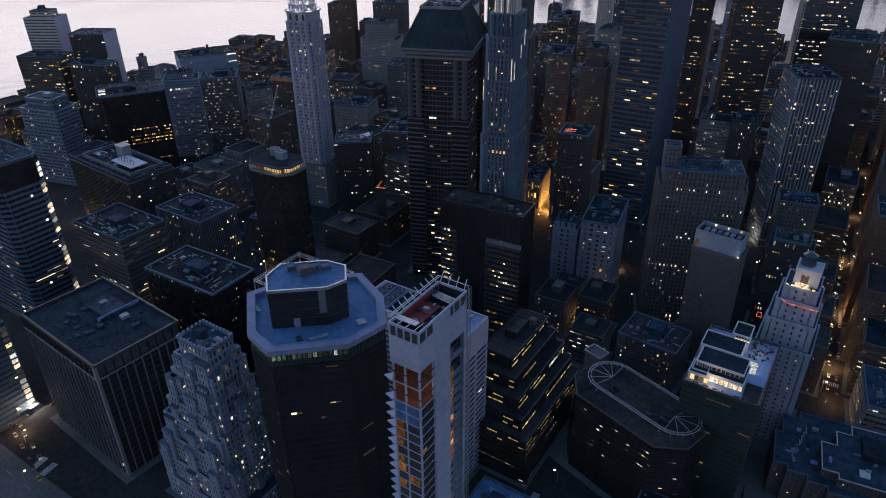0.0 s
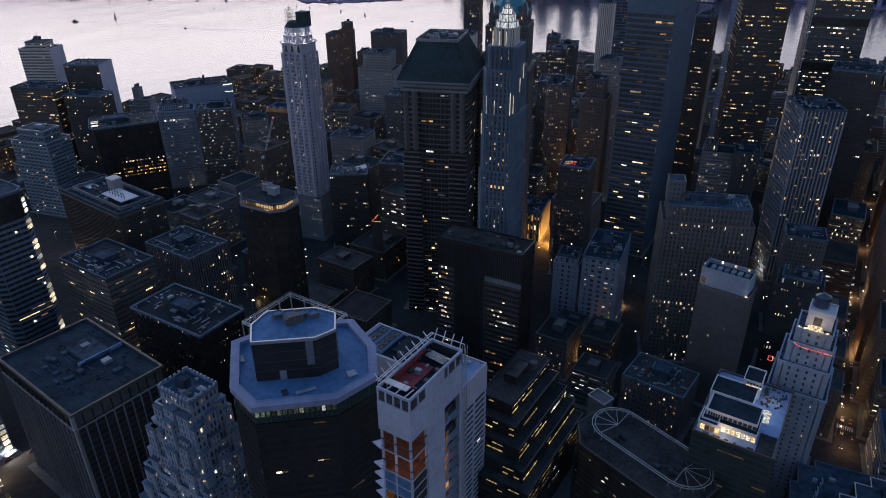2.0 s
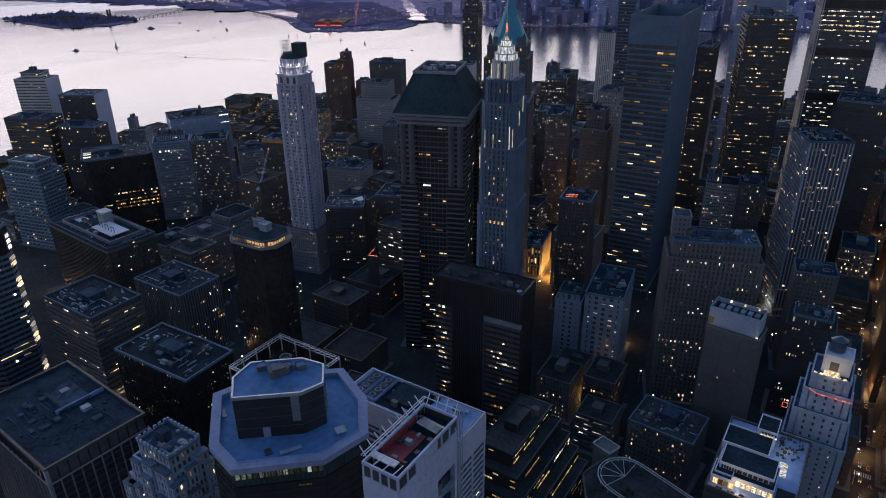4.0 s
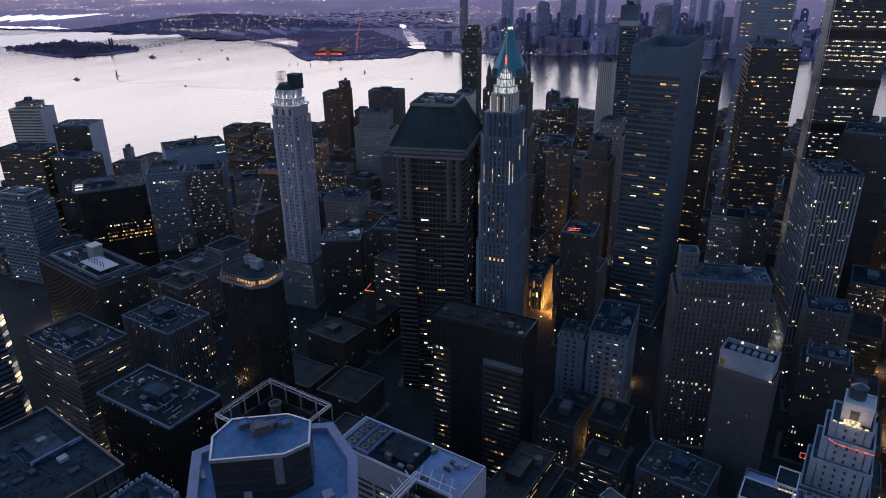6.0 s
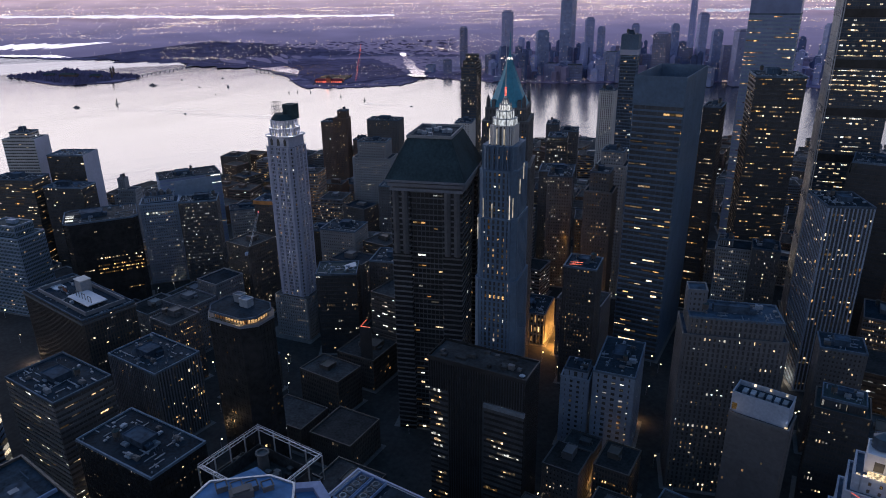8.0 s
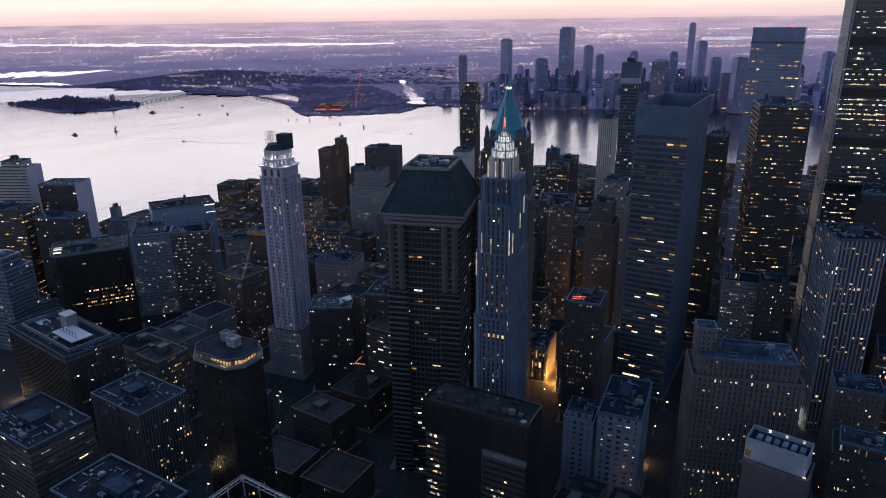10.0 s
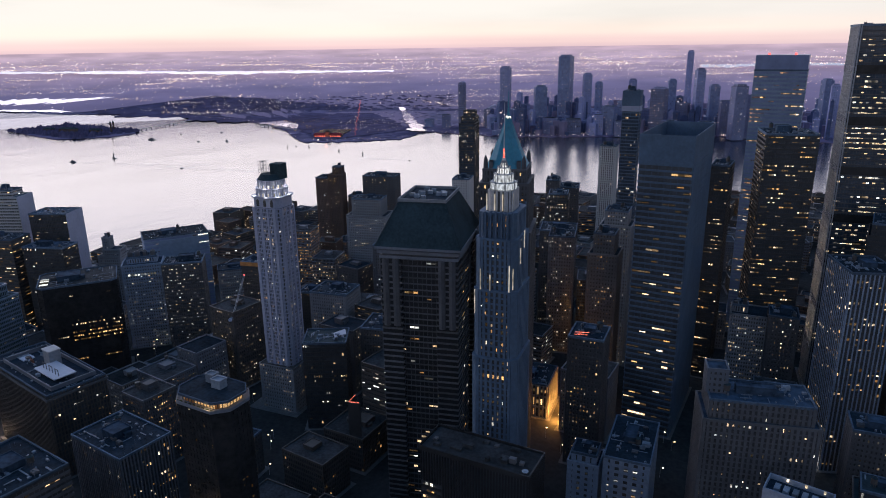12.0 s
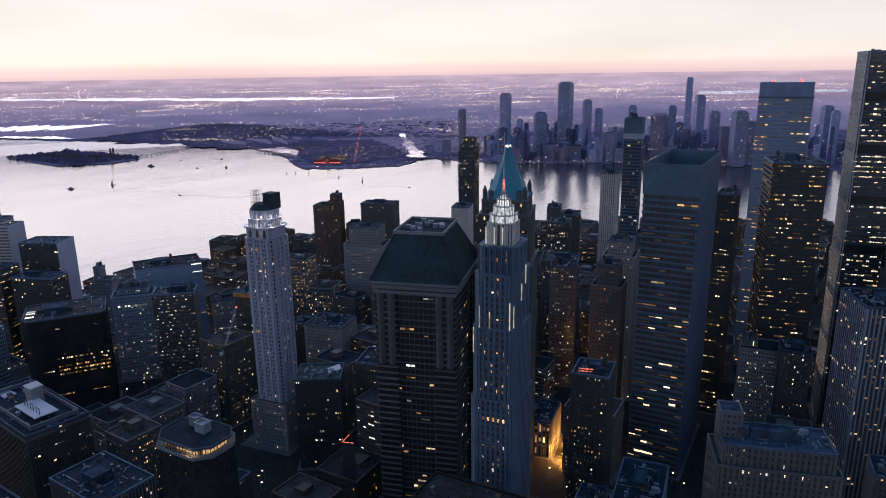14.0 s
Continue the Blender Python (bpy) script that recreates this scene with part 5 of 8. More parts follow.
def fan_roof_slab():
    """Slab block behind, with a white gridded end and sunken fan wells."""
    root = tower("slab block with white gridded end and roof fans", -179, 252, 0, 69, 24, 106, "grid", "lilac", "black_glass", 0.01, seed=17, bulk=False, plant=0, roof_mat="roof",
                 dims=(3.6, 11.6, 1.2, 1.1, 0.5, 0.45), near=True)
    for x in (-28, -20):
        part("fan_well", Geo().ring(rect(7.2, 20, x, 0.5), rect(6.6, 19.4, x, 0.5), 106, 108), "roof_light", root)
        part("well_floor", Geo().box(x - 3.3, x + 3.3, -9, 10, 106.1, 106.3), "roof", root)
        for k in range(4):
            y = -6.6 + 4.6 * k
            cowl = part("fan_cowl", Geo().box(x - 2.4, x + 2.4, y - 2.0, y + 2.0, 106.3, 107.5), "dim", root)
            part("fan_ring", Geo().ring([(x + 1.7 * math.cos(a * 0.5236), y + 1.7 * math.sin(a * 0.5236)) for a in range(12)], [(x + 1.35 * math.cos(a * 0.5236), y + 1.35 * math.sin(a * 0.5236)) for a in range(12)], 107.5, 108.1), "unit", cowl)
    part("plant_deck", Geo().box(-12, 6, -6, 9, 106.1, 108.6), "roof", root)
    part("blank_panel", Geo().box(-34.9, 34.9, -12.8, -12.4, 94, 105.4), "lilac", root, "blank pale upper wall")
    part("blank_panel", Geo().box(34.6, 35.1, -12.4, 12.4, 91, 105.4), "lilac", root, "blank pale upper wall")
    part("pale_deck", Geo().box(9, 33.5, -11, 11, 106.1, 106.4), "roof_light", root, "pale blue roof membrane")
    r = random.Random(171)
    for k in range(22):
        x, y, a, b = r.uniform(-14, 31), r.uniform(-9, 9), r.uniform(0.4, 1.8), r.uniform(0.4, 1.2)
        part("roof_vent", Geo().box(x - a, x + a, y - b, y + b, 106.2, 107 + r.uniform(0, 2.4)), "unit" if k % 2 else "dim", root)
    part("roof_line", Geo().ring(rect(67, 22), rect(66.4, 21.4), 106.1, 106.8), "steel", root)


fan_roof_slab()


def stepped_brick_tower():
    """Pale brick tower in many setbacks, narrowing to a crenellated top."""
    steps = ((56, 42, 30, -6, 0), (50, 38, 46, -5, 0), (45, 34, 60, -4, 0), (40, 30, 71, -3, 0), (35, 27, 81, -2.5, 0), (30, 24, 91, -2, 0), (26, 20, 101, -1, 0), (22, 16, 110, 0, 0))
    root = tower("pale brick tower in stepped setbacks with lit windows", -255, 167, 0, 60, 46, 16, "fine", "frost", "glass", 0.07, ("lit", "lit", "lit_white"), 1, 26, seed=27, tiers=steps, plant=3, near=False,
                 dims=(3.5, 2.5, 1.15, 1.6, 0.3, 0.25), roof_mat="roof_mid")
    r = random.Random(271)
    tops = (16,) + tuple(q[2] for q in steps)
    for i, (w, d, top, ox, oy) in enumerate(steps[:-1]):
        z0, up = tops[i], steps[i + 1][2]
        for k in range(3):
            c = ox + (k - 1) * w * 0.36 + r.uniform(-1, 1)
            b = r.uniform(4.5, 7.5)
            h = top + (up - top) * r.choice((0.35, 0.7, 0.0, -0.3))
            walls(root, rect(b, 3.0, c, oy - d / 2 - 0.6), z0, h, "fine", "frost", "glass", r, 0.05, ("lit",), 1, 2, dims=(3.5, 2.4, 1.1, 1.6, 0.25, 0.2))
            part("bay_roof", Geo().box(c - b / 2 - 0.3, c + b / 2 + 0.3, oy - d / 2 - 2.5, oy - d / 2 + 1.0, h, h + 0.7), "coping", root)
            c = oy + (k - 1) * d * 0.34 + r.uniform(-1, 1)
            h = top + (up - top) * r.choice((0.35, 0.7, 0.0, -0.3))
            walls(root, rect(3.0, b * 0.8, ox + w / 2 + 0.6, c), z0, h, "fine", "frost", "glass", r, 0.10, ("lit",), 1, 3, dims=(3.5, 2.4, 1.1, 1.6, 0.25, 0.2))
            part("bay_roof", Geo().box(ox + w / 2 - 1.0, ox + w / 2 + 2.5, c - b * 0.4 - 0.3, c + b * 0.4 + 0.3, h, h + 0.7), "coping", root)
    for k in range(9):
        x = -10.6 + k * 2.65
        for y in (-8.2, 8.2):
            part("merlon", Geo().box(x - 0.7, x + 0.7, y - 0.4, y + 0.4, 110.9, 112.6), "frost", root)
    for k in range(6):
        y = -6.6 + 2.65 * k
        for x in (-11.2, 11.2):
            part("merlon", Geo().box(x - 0.4, x + 0.4, y - 0.7, y + 0.7, 110.9, 112.6), "frost", root)


stepped_brick_tower()


def post_slab():
    """Broad dark slab with pale ribs, a ledge below the roof and a sunken plant deck."""
    rng = random.Random(26)
    FOOT.append((-355, 166, -4, 86, 56))
    root = thing("ribbed_office_slab", "broad dark office slab with thin pale ribs", "building", -355, 166, 0, -4)
    outline = rect(82, 52)
    walls(root, outline, 2.4, 76, "piers", "grey", "jet", rng, 0.002, ("lit", "lit_white"), 2, 20, dims=(3.9, 5.2, 0.55, 0.6, 0.9, 0.06), near=True, frame_mat="black")
    part("ledge", Geo().ring(inset(outline, -1.0), inset(outline, 0.3), 75.4, 76.3), "stone", root)
    walls(root, outline, 76.3, 84, "piers", "jet", "black_glass", rng, 0.0, ("lit",), 1, 0, dims=(7.7, 5.2, 0.6, 0.8, 0.8, 0.3))
    part("corner_post", Geo().box(40.1, 41.9, -26.9, -25.1, 2.4, 84.6), "stone", root)
    part("parapet", Geo().ring(inset(outline, -0.7), inset(outline, 0.6), 83.6, 85.8), "black", root)
    part("roof_deck", Geo().prism(inset(outline, 0.5), 83.9, 84.3), "roof", root)
    part("screen_wall", Geo().box(2.0, 2.7, -2, 24.5, 84.3, 86.6), "roof_light", root, "long pale roof screen wall")
    for i in range(14):
        x, y = rng.uniform(-25, 25), rng.uniform(-18, 19)
        w, d, h = rng.uniform(1.5, 6), rng.uniform(1.5, 5), rng.uniform(0.8, 3)
        part("air_unit", Geo().box(x - w / 2, x + w / 2, y - d / 2, y + d / 2, 84.3, 84.3 + h * 0.7), "unit" if rng.random() < 0.2 else "roof_mid", root)
    part("plant_house", Geo().box(-20, 4, 2, 17, 84.3, 86.0), "roof_mid", root)
    g = Geo()
    for i in range(60):
        x, y, L = rng.uniform(-28, 28), rng.uniform(-22, 22), rng.uniform(0.5, 6)
        if i % 3:
            g.box(x - 0.5, x + 0.5, y - 0.4, y + 0.4, 84.3, 84.7 + rng.uniform(0.2, 1.2))
        else:
            g.box(x - L, min(30, x + L), y - 0.25, y + 0.25, 84.3, 84.8)
    part("roof_pipework", g, "roof_mid", root, kind="stuff")


post_slab()


def corner_lit_tower():
    """Banded tower whose glazed corner bay is lit white from top to bottom."""
    rng = random.Random(29)
    root = tower("blue-grey banded tower with a white-lit corner bay", -546, 212, 0, 82, 36, 137, "bands", "blue_stone", "jet", 0.014, ("lit", "lit_amber"), 6, 40, seed=129, cut=5, roof_mat="roof_mid", plant=5,
                 dims=(4.2, 5.0, 0.3, 2.0, 0.1, 0.4))
    for k in range(30):
        if k % 8 not in (6, 7) and rng.random() < 0.9:
            z = 6 + k * 4.2
            g = Geo().prism([(41.0, 12.6), (41.5, 12.6), (38.2, 17.9), (36.6, 17.9)], z, z + 2.6)
            part("corner_window", g, "lit_white" if rng.random() < 0.6 else "lit_strong", root)
    for k in range(20):
        if k % 7 != 6:
            z = 8 + k * 4.2
            part("edge_window", Geo().box(14.0 + rng.uniform(-0.3, 0.3), 17.2, -18.2, -17.9, z, z + 2.2), "lit_white" if k % 3 else "lit", root)
    part("plant_band", Geo().ring(inset(rect(82, 36, 0, 0, 5), -0.6), inset(rect(82, 36, 0, 0, 5), 0.2), 118, 135.5), "jet", root, "dark blind plant storeys")
    for y, z in ((12, 62), (9, 86), (4, 108), (-3, 36)):
        part("flood_lamp", Geo().box(41.4, 42.1, y - 0.6, y + 0.6, z, z + 1.0), "flood", root, "white flood lamp")


corner_lit_tower()


def quay_block():
    """Blue banded block by the river whose rear corner is lit white down to the street."""
    rng = random.Random(77)
    root = tower("blue-grey banded block with a white-lit corner stair", -461, 118, 0, 80, 44, 72, "bands", "blue_stone", "glass", 0.03, ("lit", "lit_white"), 4, 24, seed=130, roof_mat="roof_mid", plant=4)
    for k in range(16):
        z = 4 + k * 4.2
        part("corner_window", Geo().box(40.1, 40.6, 18, 21.6, z, z + 2.7), "lit_strong" if k < 4 or rng.random() < 0.15 else "lit_white", root)
    part("entrance_canopy", Geo().box(40, 43, 16, 23, 5.6, 6.0), "steel", root)
    lamp("entrance_lamp", -418.5, 137, 7.5, 9000, (1.0, 0.9, 0.75), 0.6)


quay_block()


MAT["lounge"] = glow("lounge_lamplight", (1.0, 0.60, 0.27), (1.0, 0.46, 0.17), 0.8, 1.8)


def crown_lit_tower():
    """Dark tower with a glazed, amber-lit top storey under a flat roof."""
    rng = random.Random(14)
    FOOT.append((-349, 316, 4, 42, 32))
    root = thing("lantern_top_tower", "dark tower with an amber-lit glazed top storey", "building", -349, 316, 0, 4)
    outline = rect(40, 28, 0, 0, 7)
    walls(root, outline, 2.4, 131, "fine", "jet", "jet", rng, 0.018, ("lit_amber", "lit_amber", "lit"), 1, 60, dims=(3.6, 2.6, 1.2, 1.7, 0.3, 0.25))
    part("terrace", Geo().prism(inset(outline, -0.4), 131, 131.5), "grey", root)
    part("terrace_parapet", Geo().ring(inset(outline, -0.6), inset(outline, 0.0), 130.6, 132.4), "grey", root)
    room = inset(outline, 3.0)
    part("lit_room", Geo().prism(inset(room, 0.6), 131.5, 135.4), MAT["lounge"], root, "amber-lit glazed room")
    for i in range(8):
        a, b = Vector(room[i]), Vector(room[(i + 1) % 8])
        n = max(1, int((b - a).length / 2.2))
        for j in range(n):
            p = a + (b - a) * (j / n)
            part("mullion", Geo().box(p.x - 0.16, p.x + 0.16, p.y - 0.16, p.y + 0.16, 131.5, 135.5), "black", root)
        if i in (0, 7, 1) and n > 2:
            p = a + (b - a) * 0.4
            part("curtain", Geo().along(a, (b - a).normalized(), Vector(((b - a).normalized().y, -(b - a).normalized().x)), 1.0, 1.0 + (b - a).length * 0.35, -0.3, -0.1, 131.5, 135.3), "wood", root)
    part("flat_roof", Geo().prism(inset(outline, 0.9), 135.5, 136.3), "roof", root, "dark blue flat roof")
    part("roof_edge", Geo().ring(inset(outline, 0.7), inset(outline, 1.4), 135.3, 136.7), "coping", root)
    for x, y, r in ((-6, 6, 3.0), (2.5, 3, 3.4)):
        g = Geo().box(x - r, x + r, y - r * 0.8, y + r * 0.8, 136.3, 141.0)
        g.ring(rect(2 * r + 0.5, 1.6 * r + 0.5, x, y), rect(2 * r - 0.8, 1.6 * r - 0.8, x, y), 141.0, 141.8)
        part("plant_house", g, "unit", root)
    for k in range(9):
        part("planter", Geo().box(-15 + 3.4 * k, -13.4 + 3.4 * k, -13.6, -12.8, 131.5, 132.3), "leaf", root)
    lamp("terrace_lamp", -338, 303.5, 134.5, 900, (1.0, 0.62, 0.28), 1.5)


crown_lit_tower()


def court_roof_block():
    """Broad dark block with a square penthouse, a white roof pad and sunken courts."""
    root = tower("broad dark office block with pale penthouse and roof pad", -594, 341, -4, 104, 44, 74, "piers", "brown", "black_glass", 0.025, ("lit", "lit_white"), 3, 40, seed=13, bulk=False, plant=6, roof_mat="roof")
    part("cornice", Geo().ring(inset(rect(104, 44), -1.6), inset(rect(104, 44), 0.4), 70.4, 72.0), "dim", root)
    part("roof_court", Geo().ring(rect(84, 34, 4, 1), rect(82.4, 32.4, 4, 1), 74, 77.5), "grey", root)
    part("white_pad", Geo().box(2, 36, -9, 8, 77.0, 77.8), "white", root, "white roof pad")
    for x in (8, 18, 28):
        part("pad_frame", Geo().bar((x, -4, 77.8), (x, -4, 83), 0.3).bar((x, -4, 82.8), (x + 5, -4, 82.8), 0.3).bar((x + 5, -4, 77.8), (x + 5, -4, 83), 0.3), "dim", root)
    part("penthouse", Geo().box(-8, 3, 3, 12, 74, 86.5), "stone", root, "square pale penthouse")
    part("penthouse_cap", Geo().box(-8.5, 3.5, 2.5, 12.5, 86.5, 87.3), "lime", root)
    for x, w in ((-30, 9), (-40, 7)):
        part("light_panel", Geo().box(x - w / 2, x + w / 2, -6, 3, 74.2, 75.0), "white", root)
    part("pink_sign", Geo().box(-20, -13, -3, -2.6, 75, 78), "rust", root, "dim red roof panel")
    lamp("roof_pad_lamp", -580, 325, 83, 300, (0.95, 0.95, 1.0), 1.0)


court_roof_block()


def hip_roof_tower():
    """Dark banded tower with clustered corner shafts under a slate hip roof."""
    rng = random.Random(31)
    FOOT.append((-294, 456, 20, 52, 60))
    root = thing("hip_roofed_tower", "dark banded tower under a tall slate hip roof", "building", -293, 455, 0, 20)
    W, D = 49, 64
    walls(root, rect(W - 5, D - 5), 2.4, 196, "bands", "dim", "jet", rng, 0.04, ("lit", "lit_amber", "lit_white"), 3, 90, dims=(3.9, 3.0, 0.25, 0.9, 0.1, 0.35), near=True)
    for sx in (-1, 1):
        for sy in (-1, 1):
            cx, cy = sx * (W / 2 - 6.5), sy * (D / 2 - 6.5)
            g = Geo()
            g.box(cx - 6.5, cx + 6.5, cy - 6.5, cy + 6.5, 2.4, 193)
            shaft = part("corner_shaft", g, "jet", root)
            band = Geo().ring(rect(13.8, 13.8), rect(12.6, 12.6), 0, 1.2).mesh("shaft_band", "dim")
            for k in range(48):
                ob = new("shaft_band", band)
                ob.parent = shaft
                ob.location = (cx, cy, 5 + k * 3.9)
            for q, u in ((-3.3, -1), (3.3, -1), (-3.3, 1), (3.3, 1)):
                part("corner_column", Geo().drum(cx + q, cy + u * 5.6, 148, 193, 2.6, sides=8), "dim", shaft)
    for z, o, h in ((193, 0.6, 2.0), (196.4, 1.6, 2.2), (199.4, 3.0, 1.6)):
        part("cornice", Geo().ring(rect(W + 2 * o, D + 2 * o), rect(W - 6, D - 6), z, z + h), "grey", root)
    part("attic", Geo().box(-W / 2 + 1, W / 2 - 1, -D / 2 + 1, D / 2 - 1, 195, 200), "dim", root)
    part("hip_roof", Geo().prism(rect(W + 5, D + 5), 201, 227, rect(29, 40)), "slate", root, "tall dark slate hip roof")
    for sx in (-1, 1):
        part("roof_ridge", Geo().bar((sx * 27, -34.5, 201), (sx * 14.5, -20, 227), 0.5), "slate", root)
    part("top_rim", Geo().ring(rect(31, 42), rect(29.4, 40.4), 226.6, 228.6), "stone", root)
    part("top_deck", Geo().box(-14, 14, -19, 19, 226.9, 227.2), "roof", root)
    for i in range(12):
        x, y = rng.uniform(-11, 11), rng.uniform(-16, 16)
        part("air_unit", Geo().box(x - 1.5, x + 1.5, y - 1.2, y + 1.2, 227.2, 229.4), "unit", root)


hip_roof_tower()


def lantern_tower():
    """Slender limestone tower stepping up to a floodlit glass lantern and mast."""
    rng = random.Random(30)
    FOOT.append((-223, 424, 12, 34, 42))
    root = thing("lantern_spire_tower", "slender limestone tower stepping up to a floodlit lantern", "building", -222, 422, 0, 12)
    for w, d, z0, z1, n in ((26, 33, 2.4, 150, 60), (24, 31, 150, 190, 20), (22.5, 29, 190, 219, 20), (20, 25, 219, 233, 6)):
        o = rect(w, d, 0, 0, 3.0)
        walls(root, o, z0, z1, "piers", "blue_stone", "glass", rng, 0.05, ("lit_amber", "lit", "lit_white"), 1, n, dims=(3.6, 2.8, 1.5, 1.1, 0.5, 0.12))
        part("setback_ledge", Geo().ring(inset(o, -0.6), inset(o, 2.5), z1 - 0.6, z1 + 0.6), "blue_stone", root)
    for i in range(7):
        x = -9 + 3 * i
        for y in (-13.6, 13.6):
            part("fin", Geo().box(x - 0.4, x + 0.4, y - 0.5, y + 0.5, 196, 234.5), "blue_stone", root)
    crown = rect(13.5, 17, 0, 0, 3)
    walls(root, crown, 233, 244.6, "piers", "lime", "glass", rng, 0, ("lit",), 1, 0, dims=(11, 2.2, 1.0, 0.6, 0.6, 0.2))
    for k, (r0, r1, z0, z1) in enumerate(((7.4, 7.2, 244.6, 248.0), (5.6, 5.2, 248.4, 252.4), (3.9, 3.3, 252.8, 255.8), (2.3, 1.2, 256.2, 258.4))):
        stage = part("lantern_stage", Geo().drum(0, 0, z0, z1, r0, r1, 8, 0.39), "lantern", root, "floodlit white glass lantern")
        for a in range(8):
            c, s = math.cos(a * 0.785 + 0.39), math.sin(a * 0.785 + 0.39)
            part("lantern_rib", Geo().bar((r0 * c, r0 * s, z0), (r1 * c, r1 * s, z1 + 1.1), 0.3), "stone", stage)
        part("lantern_ledge", Geo().drum(0, 0, z1, z1 + 0.4, r1 + 0.45, r1 + 0.45, 8, 0.39), "lime", stage)
    part("mast_base", Geo().drum(0, 0, 258.4, 261, 1.2, 0.8, 8), "steel", root)
    part("mast_lamp", Geo().drum(0, 0, 261, 266, 0.6, 0.5, 8), "neon", root, "red-lit mast")
    part("mast", Geo().drum(0, 0, 266, 290, 0.35, 0.1, 6), "steel", root)
    # glowing strips paint the uplight on the stone; they are no lamps
    for x, y, z0, h in ((-6.6, -9.2, 234, 9), (-2.2, -9.2, 234, 9), (2.2, -9.2, 234, 9), (6.9, -5.2, 234, 9), (6.9, 0, 234, 9), (6.9, 5, 234, 9)):
        part("uplight", Geo().box(x - 0.25, x + 0.25, y - 0.3, y + 0.1, z0, z0 + h), "uplit", root, "narrow glowing strip painted as uplight on the stone")
    for x, y, z0, h in ((-8, -15.9, 190.5, 12), (-2.5, -15.9, 190.5, 9), (8.2, -15.7, 190.5, 15), (10.2, -15.2, 192, 12), (12.3, -8, 205, 9), (12.3, 0, 212, 10), (-11.4, -15.4, 176, 14)):
        part("uplight", Geo().box(x - 0.22, x + 0.22, y - 0.3, y + 0.1, z0, z0 + h), "uplit", root, "narrow glowing strip painted as uplight on the stone")


    rows = Geo()
    for w, d, z in ((20, 25, 226), (22.5, 29, 213), (22.5, 29, 196), (24, 31, 176), (24, 31, 158), (26, 33, 138)):
        for x in (-6.3, -3.5, -0.7, 2.1, 4.9):
            if rng.random() < 0.75:
                rows.box(x, x + 1.2, -d / 2 - 0.12, -d / 2 + 0.1, z, z + 1.9)
    part("setback_window_row", rows, "lit_amber", root, "row of amber windows below a setback", kind="stuff")


def pyramid_tower():
    """Dark stone tower under a steep green copper pyramid."""
    rng = random.Random(33)
    FOOT.append((-262, 505, 20, 40, 44))
    root = thing("copper_pyramid_tower", "dark stone tower under a steep green copper pyramid", "building", -262, 503, 0, 20)
    for w, d, z0, z1 in ((36, 40, 2.4, 200), (32, 36, 200, 232), (28, 32, 232, 241)):
        walls(root, rect(w, d), z0, z1, "fine", "dim", "glass", rng, 0.03, ("lit", "lit_amber"), 1, 20, dims=(3.6, 2.4, 1.2, 1.5, 0.4, 0.3))
        part("setback_ledge", Geo().ring(rect(w + 1, d + 1), rect(w - 5, d - 5), z1 - 0.5, z1 + 0.7), "dim", root)
    for sx in (-1, 1):
        for sy in (-1, 1):
            part("corner_turret", Geo().drum(sx * 12.5, sy * 14.5, 241, 247, 1.6, 1.4, 8).drum(sx * 12.5, sy * 14.5, 247, 250.5, 1.5, 0.1, 8), "dim", root)
        for k in range(3):
            part("dormer", Geo().box(sx * 9 - 1.2, sx * 9 + 1.2, -14.6 + k * 0.2, -11, 241, 246.5), "dim", root)
    roof_rise = [(13.6, 15.6, 241), (9.6, 11.0, 250), (5.6, 6.4, 260), (2.2, 2.5, 270), (0.7, 0.8, 276)]
    for (a, b, z0), (c, d, z1) in zip(roof_rise, roof_rise[1:]):
        part("copper_roof", Geo().prism(rect(2 * a, 2 * b, 0, 0, a * 0.45), z0, z1, rect(2 * c, 2 * d, 0, 0, c * 0.45)), "copper", root, "steep green copper roof")
    for a in range(8):
        c, s = math.cos(a * 0.785 + 0.39), math.sin(a * 0.785 + 0.39)
        part("roof_rib", Geo().bar((13.4 * c, 15.4 * s, 242), (1.2 * c, 1.4 * s, 274), 0.22), "copper", root)
    part("finial_lamp", Geo().drum(0, 0, 272.4, 274.0, 1.9, 1.6, 8), "flood", root, "white lamp below the spire")
    part("spire", Geo().drum(0, 0, 276, 291, 0.7, 0.1, 8), "copper", root)


